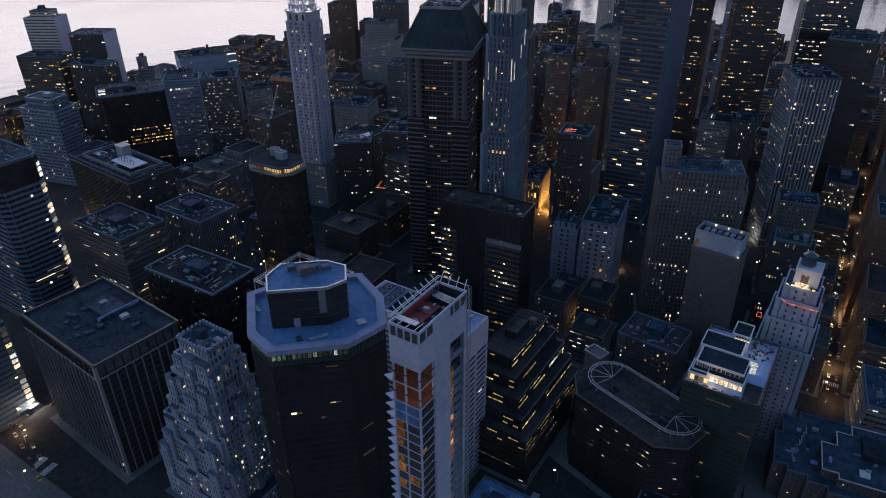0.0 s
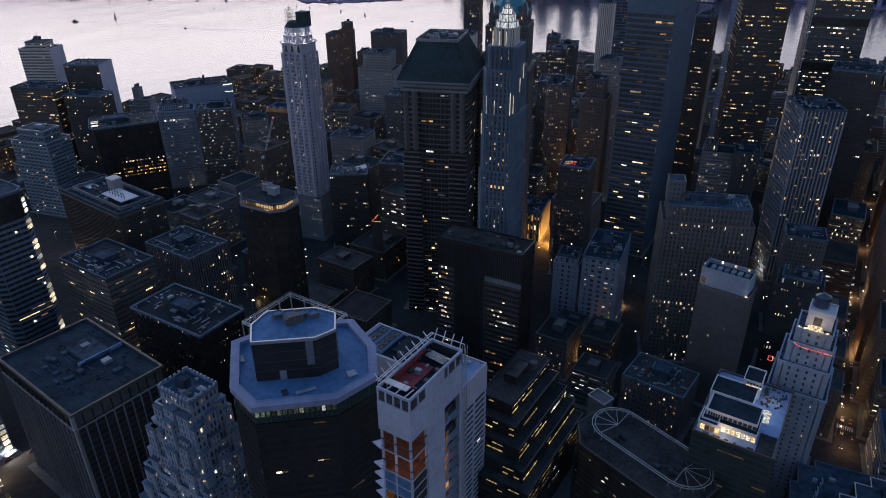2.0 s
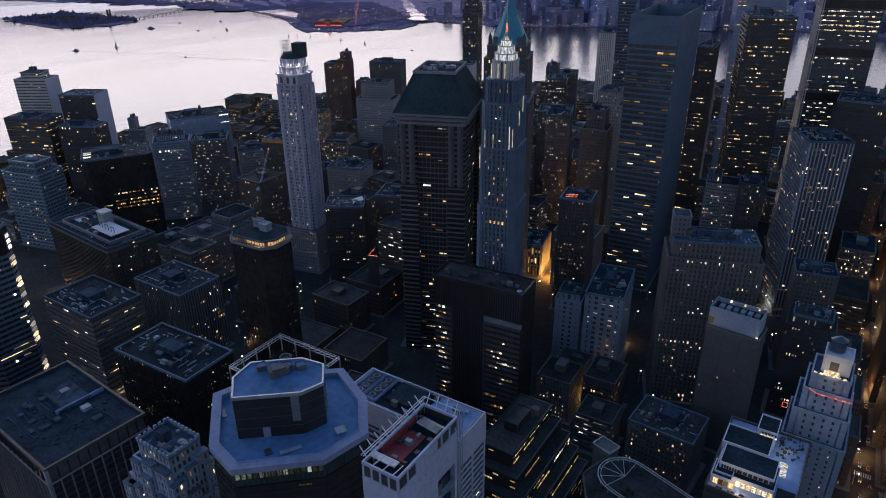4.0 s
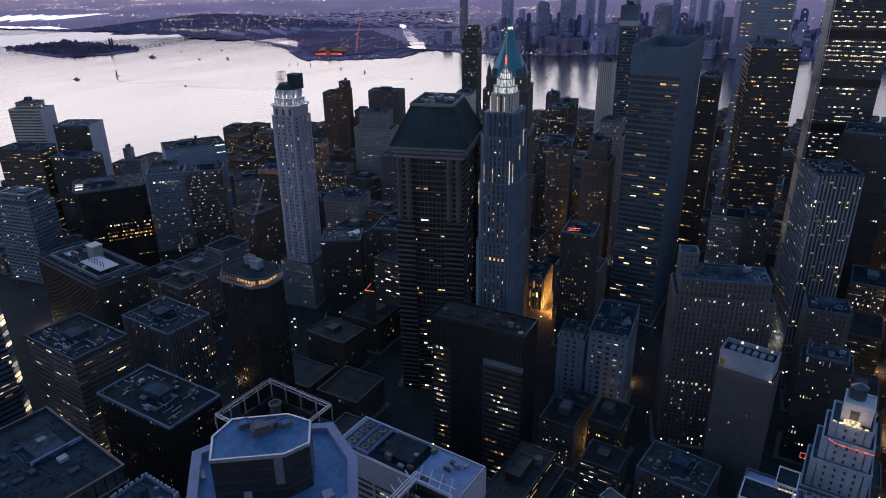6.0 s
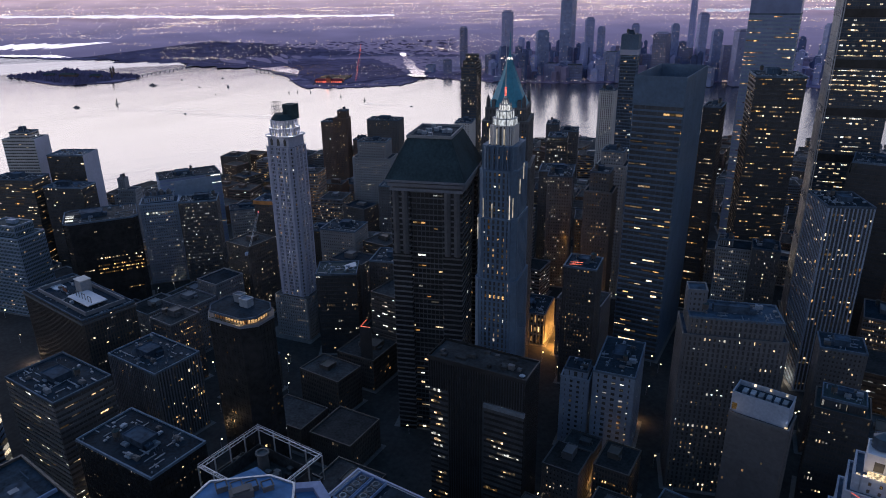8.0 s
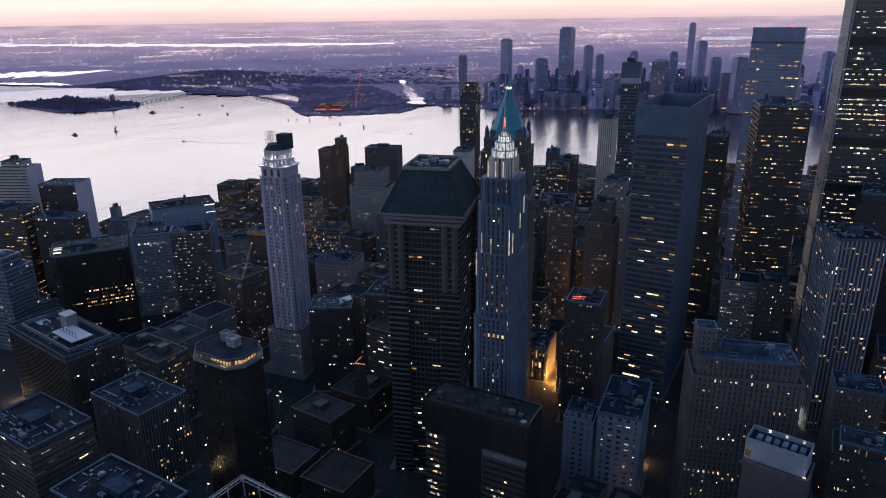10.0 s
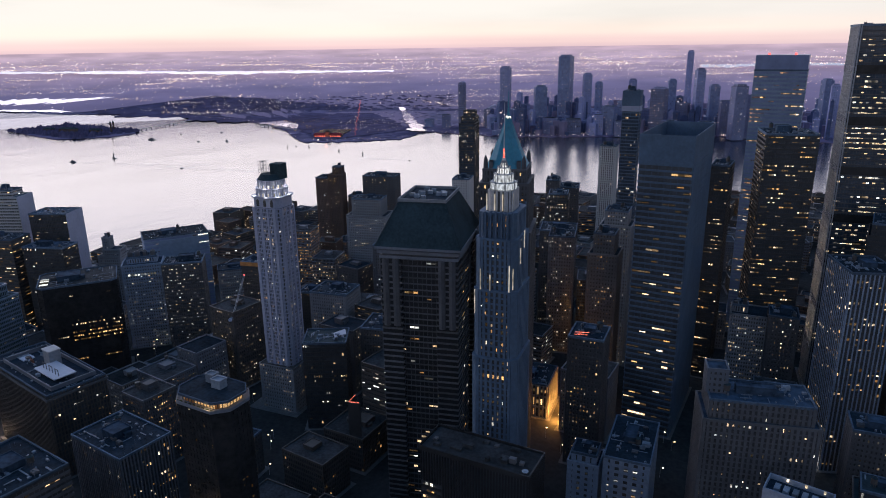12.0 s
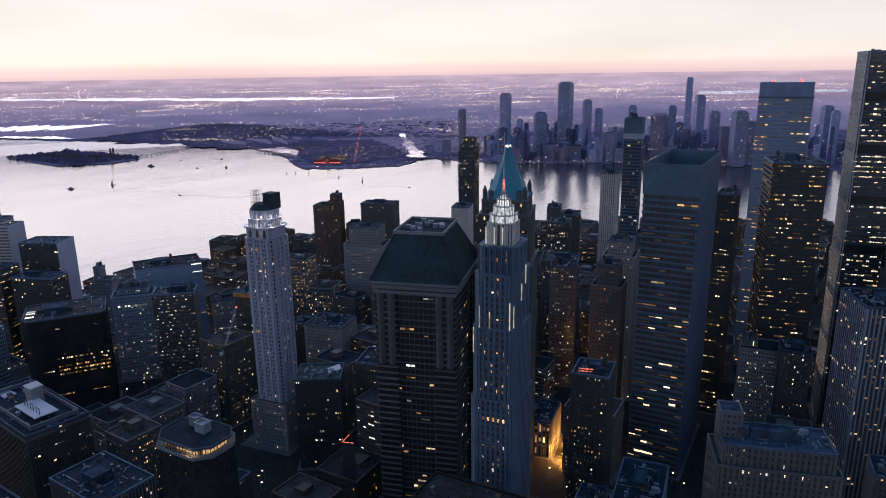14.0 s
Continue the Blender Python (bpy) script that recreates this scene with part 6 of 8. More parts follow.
def ring_crown_tower():
    """Slender pale limestone tower with cut corners and a floodlit double crown."""
    rng = random.Random(32)
    FOOT.append((-486, 495, 10, 46, 40))
    root = thing("floodlit_crown_tower", "slender pale limestone tower with a floodlit ring crown", "building", -482.5, 495.5, 0, 10)
    o = rect(29, 25, 0, 0, 3.5)
    walls(root, rect(36, 32), 2.4, 46, "grid", "stone", "glass", rng, 0.05, ("lit",), 1, 20)
    walls(root, o, 46, 190, "piers", "lilac", "glass", rng, 0.05, ("lit", "lit_amber", "lit_white"), 1, 70, dims=(3.6, 1.5, 0.55, 1.2, 0.3, 0.2), near=False)
    for i in range(8):
        a, b = Vector(o[i]), Vector(o[(i + 1) % 8])
        L = (b - a).length
        e = (b - a) / L
        if L > 10:
            for k in range(4):
                c = L * (0.05 + 0.3 * k)
                part("broad_pier", Geo().along(a, e, Vector((e.y, -e.x)), c - L * 0.05, c + L * 0.05, -0.3, 0.6, 46, 190), "lilac", root)
        else:
            for c in (0.12, 0.88):
                part("broad_pier", Geo().along(a, e, Vector((e.y, -e.x)), L * c - L * 0.12, L * c + L * 0.12, -0.3, 0.5, 46, 190), "lilac", root)
    up = inset(o, 1.2)
    part("attic", Geo().prism(up, 190, 199), "lilac", root)
    for k in range(3):
        x = -7 + 7 * k
        part("arch_window", Geo().box(x - 1.3, x + 1.3, -11.6, -10.9, 191, 196).drum(x, -11.25, 196, 197.2, 1.1, 0.5, 8), "glass", root)
    part("attic_ledge", Geo().ring(inset(o, -0.5), inset(o, 3), 198.6, 199.6), "lilac", root)
    for r, z0, z1, n in ((13.6, 199.6, 205.4, 16), (12.0, 206.0, 212.4, 16)):
        crown_wall = part("crown_wall", Geo().drum(0, 0, z0, z1, r - 1.6, r - 1.6, 16), "lilac", root)
        part("crown_cornice", Geo().drum(0, 0, z1, z1 + 0.7, r, r, 16), "lilac", root)
        for a in range(n):
            q = 2 * math.pi * (a + 0.5) / n
            c, s = math.cos(q), math.sin(q)
            part("crown_pier", Geo().bar(((r - 0.6) * c, (r - 0.6) * s, z0), ((r - 0.6) * c, (r - 0.6) * s, z1), 0.55), "lilac", crown_wall)
            part("crown_light", Geo().bar(((r - 1.35) * math.cos(q + 0.19), (r - 1.35) * math.sin(q + 0.19), z0 + 0.2), ((r - 1.35) * math.cos(q + 0.19), (r - 1.35) * math.sin(q + 0.19), z0 + 2.6), 0.5), "uplit", crown_wall, "white crown floodlight")
    for a in (-0.6, -1.4, -2.3, 0.3):
        for rr, zz in ((15.0, 200.6), (13.3, 207.0)):
            lamp("crown_floodlight", -482.5 + rr * math.cos(a + 0.17), 495.5 + rr * math.sin(a + 0.17), zz, 520, (1.0, 0.93, 0.84), 0.4)
    part("crown_roof", Geo().drum(0, 0, 213, 217.5, 11.5, 8, 16), "slate", root)
    part("tank_house", Geo().box(1, 11, -2, 8, 213, 226), "slate", root, "dark tank house")
    scaf = Geo()
    for x in (-9, -6, -3):
        for y in (-4, -1, 2):
            scaf.bar((x, y, 215), (x, y, 228), 0.14)
    for z in (218, 221, 224, 227.8):
        for y in (-4, -1, 2):
            scaf.bar((-9, y, z), (-3, y, z), 0.12)
        for x in (-9, -6, -3):
            scaf.bar((x, -4, z), (x, 2, z), 0.12)
        scaf.bar((-9, -4, z - 3), (-3, -4, z), 0.1)
    part("scaffold", scaf, "dim", root, "tubular scaffold on the crown")


MAT["lantern"] = glow("floodlit_lantern_glass", (0.86, 0.92, 1.0), (1.0, 0.95, 0.88), 0.75, 1.5, (0.8, 0.8, 0.3))
MAT["uplit"] = glow("warm_white_uplight", (1.0, 0.86, 0.66), (1.0, 0.92, 0.80), 0.5, 1.8, (0.3, 0.3, 0.12))
lantern_tower()
pyramid_tower()
ring_crown_tower()


def terrace_building():
    """Banded block whose roof carries a white lit penthouse and broad terraces."""
    rng = random.Random(25)
    root = tower("banded glass block with a white terraced roof", -27, 331, 0, 38, 58, 80, "bands", "black", "teal_glass", 0.012, ("lit_amber", "lit"), 2, 24, seed=25, bulk=False, plant=0, roof_mat="roof_light", near=True,
                 dims=(3.6, 6.0, 0.2, 1.1, 0.08, 0.3), parapet=1.3)
    part("terrace_paving", Geo().box(-18.4, 18.4, -28.4, 28.4, 80.12, 80.3), "roof_light", root)

    def cube(name, x0, x1, y0, y1, z0, z1, roof_mat="roof"):
        part(name, Geo().box(x0, x1, y0, y1, z0, z1), "white", root, "white rendered penthouse wall")
        part("penthouse_parapet", Geo().ring([(x0 - 0.2, y0 - 0.2), (x1 + 0.2, y0 - 0.2), (x1 + 0.2, y1 + 0.2), (x0 - 0.2, y1 + 0.2)], [(x0 + 0.3, y0 + 0.3), (x1 - 0.3, y0 + 0.3), (x1 - 0.3, y1 - 0.3), (x0 + 0.3, y1 - 0.3)], z1 - 0.2, z1 + 0.9), "white", root)
        part("penthouse_roof", Geo().box(x0 + 0.3, x1 - 0.3, y0 + 0.3, y1 - 0.3, z1, z1 + 0.2), roof_mat, root)

    cube("penthouse", -17, 9, -22, -4, 80.3, 84.6)
    cube("penthouse_wing", -18, -9, -25, -13, 80.3, 84.4)
    cube("upper_house", -16, 8, -18, -3, 84.6, 87.6)
    cube("rear_house", -18, 3, -3, 12, 80.3, 88.2)
    cube("stair_tower", -5, 4, 12, 25, 80.3, 91)
    for k in range(11):
        x = -16.6 + 2.35 * k
        y = -25.15 if x < -9.5 else -22.15
        part("window", Geo().box(x, x + 1.9, y, y + 0.12, 80.6, 83.6), "lit_amber" if k < 4 else "lit_strong", root, "amber-lit window")
        part("window_post", Geo().box(x + 1.95, x + 2.25, y - 0.08, y + 0.1, 80.4, 83.9), "white", root)
    for k in range(7):
        part("dark_window", Geo().box(-7.5 + 2.3 * k, -5.8 + 2.3 * k, -18.3, -18.1, 85.2, 87.0), "glass", root)
        part("dark_window", Geo().box(-15 + 1.2 * k, -14.2 + 1.2 * k, -18.3, -18.1, 85.2, 87.0), "glass", root)
    for k in range(5):
        part("lit_strip", Geo().box(-3.4 + 1.6 * k, -2.2 + 1.6 * k, 11.7, 11.9, 88.4, 89.2), "lit_strong", root)
        part("dark_window", Geo().box(-3.0 + 1.5 * k, -2.0 + 1.5 * k, 11.7, 11.9, 89.5, 90.6), "glass", root)
    part("planted_terrace", Geo().box(10.0, 17.8, -27.6, -13, 80.3, 80.9), "tar", root, "dark planted terrace bed")
    part("pool_canopy", Geo().box(6, 12, -4, 6, 80.3, 81.1), "lantern", root, "white-lit skylight")
    for i in range(46):
        x, y = rng.uniform(5.5, 17.6), rng.uniform(9, 28)
        s = rng.uniform(0.3, 0.8)
        part("garden_chair" if i % 3 else "planter", Geo().box(x - s, x + s, y - s * 0.7, y + s * 0.7, 80.3, 80.3 + rng.uniform(0.4, 1.1)), "black" if i % 3 else "leaf", root)
    for i in range(12):
        x = rng.uniform(-17, 9)
        part("garden_table", Geo().box(x - 0.6, x + 0.6, -27.4, -26.8, 80.3, 81.0), "dim", root)
    part("edge_lamp", Geo().box(18.0, 18.2, -28, 28, 81.4, 81.55), "lit_white", root, "thin strip of edge light")
    lamp("terrace_lamp", -32, 303, 84.5, 1500, (1.0, 0.66, 0.34), 1.2)
    lamp("skylight_lamp", -18, 334, 86, 900, (0.8, 0.88, 1.0), 1.5)
    lamp("terrace_lamp", -17, 346, 84, 350, (1.0, 0.70, 0.42), 1.0)


terrace_building()


def ring_track_block():
    """Dark rounded block whose roof carries a long looped steel track."""
    rng = random.Random(41)
    FOOT.append((-68, 300, -18, 86, 46))
    root = thing("ring_roof_block", "dark rounded block carrying a looped steel roof frame", "building", -66, 301, 0, -18)
    outline = rect(76, 40, 0, -3, 12)
    walls(root, outline, 2.4, 57, "bands", "jet", "jet", rng, 0.02, ("lit", "lit_white"), 3, 30, dims=(3.9, 2.0, 0.3, 2.6, 0.1, 0.4), near=True)
    roof(root, outline, 57, rng, "tar", "black", 0.5, 0, False)

    def loop(r):
        pts = []
        for k in range(13):
            a = math.pi / 2 + math.pi * k / 12
            pts.append((-21 + r * math.cos(a), 2 + r * math.sin(a)))
        for k in range(13):
            a = -math.pi / 2 + math.pi * k / 12
            pts.append((21 + r * math.cos(a), 2 + r * math.sin(a)))
        return pts

    part("loop_beam", Geo().ring(loop(14.1), loop(13.7), 59.6, 60.1), "steel", root, "pale looped steel beam")
    part("loop_beam", Geo().ring(loop(12.6), loop(12.3), 59.6, 60.1), "steel", root)
    for cx, s0 in ((-21, 1.5708), (21, -1.5708)):
        for k in range(6):
            a = s0 + math.pi * (k + 0.3) / 5.6
            part("loop_spoke", Geo().bar((cx, 2, 59.8), (cx + 13 * math.cos(a), 2 + 13 * math.sin(a), 59.8), 0.16), "steel", root)
        for k in range(8):
            a = s0 + math.pi * k / 7
            part("loop_post", Geo().bar((cx + 13.8 * math.cos(a), 2 + 13.8 * math.sin(a), 57), (cx + 13.8 * math.cos(a), 2 + 13.8 * math.sin(a), 59.6), 0.2), "steel", root)
    for k in range(9):
        x, y = rng.uniform(-26, 26), rng.uniform(-6, 10)
        w, d = rng.uniform(2, 6), rng.uniform(1.0, 2.4)
        part("air_unit", Geo().box(x - w / 2, x + w / 2, y - d / 2, y + d / 2, 57.1, 57.1 + rng.uniform(1, 2.4)), "roof_mid" if k % 3 == 0 else "tar", root)
    part("corner_deck", Geo().ring(rect(12, 9, -42, 13), rect(11.2, 8.2, -42, 13), 59.6, 60.6), "steel", root, "pale edged corner deck")
    part("corner_block", Geo().box(-47.6, -36.4, 9, 17, 2.4, 59.6), "dim", root)


ring_track_block()


def stepped_white_tower():
    """White apartment tower stepping back in lamplit terraces."""
    rng = random.Random(24)
    steps = ((26, 30, 88, 0, 0), (22, 25, 100, 0.5, 0.5), (18, 20, 108, 0.5, 1))
    root = tower("stepped white apartment tower with lamplit terraces", -7, 390, 0, 30, 36, 72, "grid", "frost", "glass", 0.05, ("lit", "lit_amber"), 1, 30, seed=24, tiers=steps, bulk=False, plant=0, roof_mat="roof_mid",
                 dims=(3.4, 4.4, 3.2, 2.0, 0.12, 0.12))
    part("top_house", Geo().box(-5, 8, -4, 9, 108, 117.5), "white", root, "white top house")
    part("top_house_window", Geo().box(-1.5, 2.5, -4.1, -3.95, 110, 115), "glass", root)
    part("top_frame", Geo().ring(rect(13.4, 13.4, 1.5, 2.5), rect(12.2, 12.2, 1.5, 2.5), 117.5, 118.6), "white", root)
    part("tank_tower", Geo().drum(0, 5, 118, 124, 4.0, 4.0, 12).drum(0, 5, 124, 126, 4.2, 0.6, 12), "blue_glass", root, "round roof water tank")
    for k in range(6):
        part("terrace_lamp_strip", Geo().box(-7.8 + 2.7 * k, -6.2 + 2.7 * k, -9.2, -8.9, 108.8, 110.0), "lit_strong", root)
    part("lit_room", Geo().box(-3.5, 3.8, -8.6, -6.0, 108.2, 110.6), "lit_strong", root, "glowing terrace room")
    for a, b in (((-4, -12.6, 99.2), (11.6, -12.6, 99.2)), ((11.8, -12.6, 99.2), (11.8, -5, 101.4)), ((-4, -12.6, 99.2), (-8, -12.6, 101))):
        part("red_neon", Geo().bar(a, b, 0.16), "neon", root, "red neon outline")
    for a, b in (((-18, -14, 86), (-15.6, -14, 86)), ((-18, -14, 89), (-15.6, -14, 89)), ((-18, -14, 86), (-18, -14, 89)), ((-15.6, -14, 86), (-15.6, -14, 89))):
        part("red_neon", Geo().bar(a, b, 0.14), "neon", root, "red neon outline")
    lamp("terrace_lamp", -6, 379, 112, 700, (1.0, 0.66, 0.36), 0.8)
    lamp("neon_lamp", -1, 374.5, 100.5, 160, (1.0, 0.35, 0.25), 0.8)


stepped_white_tower()


def party_wall_block():
    """Blank pale block with a lamplit roof box and a lower shoulder."""
    root = tower("blank soot-grey block with lamps round its pale roof box", -61, 434, -5, 31, 18, 93, "grid", "dim", "dim", 0.0, seed=22, bulk=False, plant=0, roof_mat="roof", dims=(30, 10, 0.2, 0.4, 0.08, 0.08))
    part("roof_box", Geo().ring(rect(30, 15, -1, 1), rect(29, 14, -1, 1), 93, 106), "frost", root, "open pale roof box")
    part("roof_box_floor", Geo().box(-15.5, 13.5, -6, 8, 93, 103), "roof", root)
    for k in range(6):
        part("roof_unit", Geo().box(-12 + 4.2 * k, -9.4 + 4.2 * k, -2, 3, 103, 105), "unit", root)
        if k % 2:
            part("roof_lamp", Geo().box(-12 + 4.2 * k, -11 + 4.2 * k, 6.6, 7.2, 105, 106.4), "lit_strong", root)
    for x in (-14, -4, 5):
        part("small_window", Geo().box(x, x + 0.9, -9.2, -9.0, 62 + x, 63.4 + x), "lit", root)
    part("lamp_niche", Geo().box(-15.2, -12.6, -6.8, -6.4, 95, 99), "lit_amber", root, "amber wall lamp")
    part("shoulder_lamp", Geo().box(13.2, 14.6, -8, -7.4, 94, 94.8), "lit_strong", root)
    lamp("niche_lamp", -75, 424, 98, 120, (1.0, 0.6, 0.35), 0.5)
    lamp("roof_lamp", -47, 424, 97, 60, (0.8, 0.85, 1.0), 0.5)


party_wall_block()


def finned_tower():
    """Black office block: ribbed blank middle, a glazed side strip and a glazed bay below a ledge."""
    rng = random.Random(18)
    FOOT.append((-203, 365, 5, 60, 24))
    root = thing("finned_office_block", "black ribbed office block with ribbons of lit floors", "building", -203, 365, 0, 5)
    part("core", Geo().box(-30, 30, -10.4, 11, 2.4, 119), "black_glass", root)
    rib = Geo().box(-0.28, 0.28, -0.9, 0.4, 0, 116.6).mesh("rib", "jet")
    short = Geo().box(-0.28, 0.28, -0.9, 0.4, 97, 116.6).mesh("rib", "jet")
    for k in range(38):
        x = -29.6 + k * 1.6
        side = x < -17.5 or x > 5.5
        ob = new("rib", short if side else rib)
        ob.parent = root
        ob.location = (x, -10.4, 2.4)
    for k in range(14):
        ob = new("rib", rib)
        ob.parent = root
        ob.matrix_basis = pose(30, -9.6 + 1.55 * k, 2.4, 0, 0, 90)
    sill = Geo().box(-6, 6, -0.5, 0.4, -0.7, 0.7).mesh("floor_band", "jet")
    wide = Geo().box(-12.1, 12.1, -0.5, 0.4, -0.7, 0.7).mesh("floor_band", "jet")
    for q in range(24):
        z = 6 + q * 3.9
        for mesh, x, w in ((sill, -24, 12), (wide, 17.9, 24.2)):
            ob = new("floor_band", mesh)
            ob.parent = root
            ob.location = (x, -10.4, z)
            if rng.random() < (0.75 if w < 20 else 0.55):
                a = x - w / 2 + rng.uniform(0, w * 0.5)
                n = rng.randint(2, 5 if w < 20 else 10)
                mat = rng.choice(("lit", "lit", "lit_white", "lit_amber"))
                for k in range(n):
                    if a + 1.5 * k + 1.4 < x + w / 2:
                        part("window", Geo().box(a + 1.5 * k, a + 1.5 * k + 1.35, -10.55, -10.3, z + 0.9, z + 0.9 + rng.choice((1.1, 1.6, 0.7))), mat, root)
    part("ledge", Geo().box(5.6, 30.6, -11.9, -10.2, 95.6, 98.2), "unit", root, "pale ledge below the ribbed top")
    part("roof_deck", Geo().box(-29.6, 29.6, -10, 10.6, 118.9, 119.3), "tar", root)
    part("parapet", Geo().ring(rect(61.4, 23.2, 0, 0), rect(60.4, 22.2, 0, 0), 117.6, 120.4), "jet", root)
    part("sky_dish", Geo().drum(27.4, -8.2, 119.3, 120.6, 0.5, 1.7, 12), "unit", root, "pale roof dish")
    for k in range(12):
        x, y, a = rng.uniform(-26, 26), rng.uniform(-7, 8), rng.uniform(0.8, 3.4)
        part("air_unit", Geo().box(x - a, x + a, y - 1.2, y + 1.2, 119.3, 120.2 + rng.uniform(0, 2)), "tar" if k % 3 else "dim", root)


finned_tower()


# ---- low blocks between the towers ----
STREETS = [(30, 415, 20, 545, 6), (20, 545, 9, 1100, 6), (-150, 380, -165, 700, 9), (-255, 540, -285, 700, 13), (-445, 60, -405, 300, 13), (-700, 108, 300, 108, 12), (-108, 240, -118, 285, 10), (-60, 560, -75, 820, 11),
           (-420, 250, -800, 362, 10), (-178, 880, -150, 1000, 14), (-240, 330, -120, 455, 4)]


def clear_of_streets(x, y, r):
    for x0, y0, x1, y1, half in STREETS:
        a, b, p = Vector((x0, y0)), Vector((x1, y1)), Vector((x, y))
        t = max(0.0, min(1.0, (p - a).dot(b - a) / (b - a).length_squared))
        if (a + (b - a) * t - p).length < half + r:
            return False
    return True


def free_plot(x, y, w, d, yaw):
    c, s = math.cos(radians(yaw)), math.sin(radians(yaw))
    for i in (-1, -0.33, 0.33, 1):
        for j in (-1, -0.33, 0.33, 1):
            px, py = x + c * i * w / 2 - s * j * d / 2, y + s * i * w / 2 + c * j * d / 2
            for fx, fy, fyaw, fw, fd in FOOT:
                fc, fs = math.cos(radians(fyaw)), math.sin(radians(fyaw))
                u, v = (px - fx) * fc + (py - fy) * fs, -(px - fx) * fs + (py - fy) * fc
                if abs(u) < fw / 2 + 3 and abs(v) < fd / 2 + 3:
                    return False
    return True


def inside_city(x, y):
    n, hit = len(CITY), False
    for i in range(n):
        (x0, y0), (x1, y1) = CITY[i], CITY[(i + 1) % n]
        if (y0 > y) != (y1 > y) and x < (x1 - x0) * (y - y0) / (y1 - y0) + x0:
            hit = not hit
    return hit


def fill_blocks():
    rng = random.Random(7)
    made = 0
    for gy in range(0, 34):
        for gx in range(0, 40):
            yaw = rng.choice((0, 4, 10, 20, 20)) if gy > 8 else rng.choice((0, 0, 4))
            x, y = -1060 + gx * 46 + rng.uniform(-5, 5), 140 + gy * 46 + rng.uniform(-5, 5)
            w, d = rng.uniform(27, 41), rng.uniform(27, 41)
            view = math.degrees(math.atan2(-(x + 30), y - 58))
            if not (-5 < view < 69) or not inside_city(x - 16, y + 16) or not inside_city(x + 16, y - 16) or not clear_of_streets(x, y, 18) or not free_plot(x, y, w, d, yaw):
                continue
            if -960 < x < -880 and 740 < y < 860:
                continue
            far_off = math.hypot(x, y)
            h = rng.uniform(26, 56) if far_off < 420 else rng.uniform(42, 78) if far_off < 700 else rng.uniform(22, 46) if y > 860 or x < -700 else rng.uniform(35, 85)
            if x < -560 and y < 720:
                h = rng.uniform(18, 34)
            if -480 < x < -180 and 290 < y < 465:
                h = rng.uniform(20, 36)
            block(x, y, w, d, h, yaw, 1000 + gy * 50 + gx)
            FOOT.append((x, y, yaw, w, d))
            made += 1
            if made >= 420:
                return




# ---- buildings at the foot of the avenue ----
def stepped_roof_block():
    """Low block in staggered terraces, each with a thin pale edge."""
    rng = random.Random(301)
    FOOT.append((32, 350, 8, 72, 64))
    root = thing("terraced_block", "low dark block of staggered blue roofs with thin pale edges", "building", 32, 350, 0, 8)
    base = [(-29, -18), (-22, -18), (-22, -22), (-12, -22), (-12, -26), (-2, -26), (-2, -30), (36, -30), (36, 30), (-16, 30), (-16, 24), (-25, 24), (-25, 8), (-29, 8)]
    walls(root, base, 2.4, 27, "grid", "dim", "glass", rng, 0.06, ("lit", "lit_amber"), 1, 12)
    part("roof_deck", Geo().prism(base, 27, 27.4), "roof_mid", root)
    part("roof_edge", Geo().ring(inset(base, -0.2), inset(base, 0.35), 27, 28.0), "coping", root)
    up = [(-6, -20), (2, -20), (2, -24), (30, -24), (30, 22), (10, 22), (10, 14), (2, 14), (2, 2), (-6, 2)]
    walls(root, up, 27.4, 33, "office", "brown", "black_glass", rng, 0.04, ("lit",), 1, 6)
    part("upper_roof", Geo().prism(up, 33, 33.3), "roof_mid", root)
    part("pale_edge", Geo().ring(inset(up, -0.2), inset(up, 0.25), 33, 33.7), "steel", root, "thin pale roof edge")
    part("white_hatch", Geo().box(12, 17, -18, -13, 33.3, 34.2), "white", root, "pale square roof hatch")
    part("upper_house", Geo().box(14, 27, -4, 12, 33.3, 37), "roof", root)
    for k in range(26):
        x, y = rng.uniform(-24, 34), rng.uniform(-16, 27)
        z = 33.3 if -4 < x < 30 and -18 < y < 1 else 27.4
        if -7 < x < 31 and y > 1:
            continue
        a, b, h = rng.uniform(0.4, 2.2), rng.uniform(0.4, 1.6), rng.uniform(0.5, 2.2)
        part("air_unit", Geo().box(x - a, x + a, y - b, y + b, z, z + h), "unit" if k % 3 else "roof_light", root)
    for k in range(7):
        part("roof_duct", Geo().box(-20 + 1.2 * k, -19.4 + 1.2 * k, -12 + 4 * k, -7 + 4 * k, 27.4, 28.1), "unit", root)


stepped_roof_block()
tower("banded block with rows of roof lamps", 62, 420, 8, 40, 42, 34, "bands", "stone", "glass", 0.10, ("lit_white", "lit"), 3, 20, "roof_mid", 303, plant=6, name="city_block", group="city blocks")
tower("low blue-grey market roof by the river", -112, 222, 0, 30, 26, 22, "office", "dim", "blue_glass", 0.05, W3, 2, 10, "blue_roof", 304, plant=3, name="city_block", group="city blocks")
tower("dark warehouse block under lamplight", -20, 255, 0, 60, 36, 24, "grid", "brick", "glass", 0.06, B2, 1, 16, "roof", 305, plant=5, name="city_block", group="city blocks")
fill_blocks()
pave = Geo()
for k, (x, y, yaw, w, d) in enumerate(FOOT):
    c, s = math.cos(radians(yaw)), math.sin(radians(yaw))
    q = [(x + c * u - s * v, y + s * u + c * v) for u, v in rect(w + 6.4, d + 6.4)]
    pave.prism(q, 2.25, 2.42 + 0.004 * (k % 40))
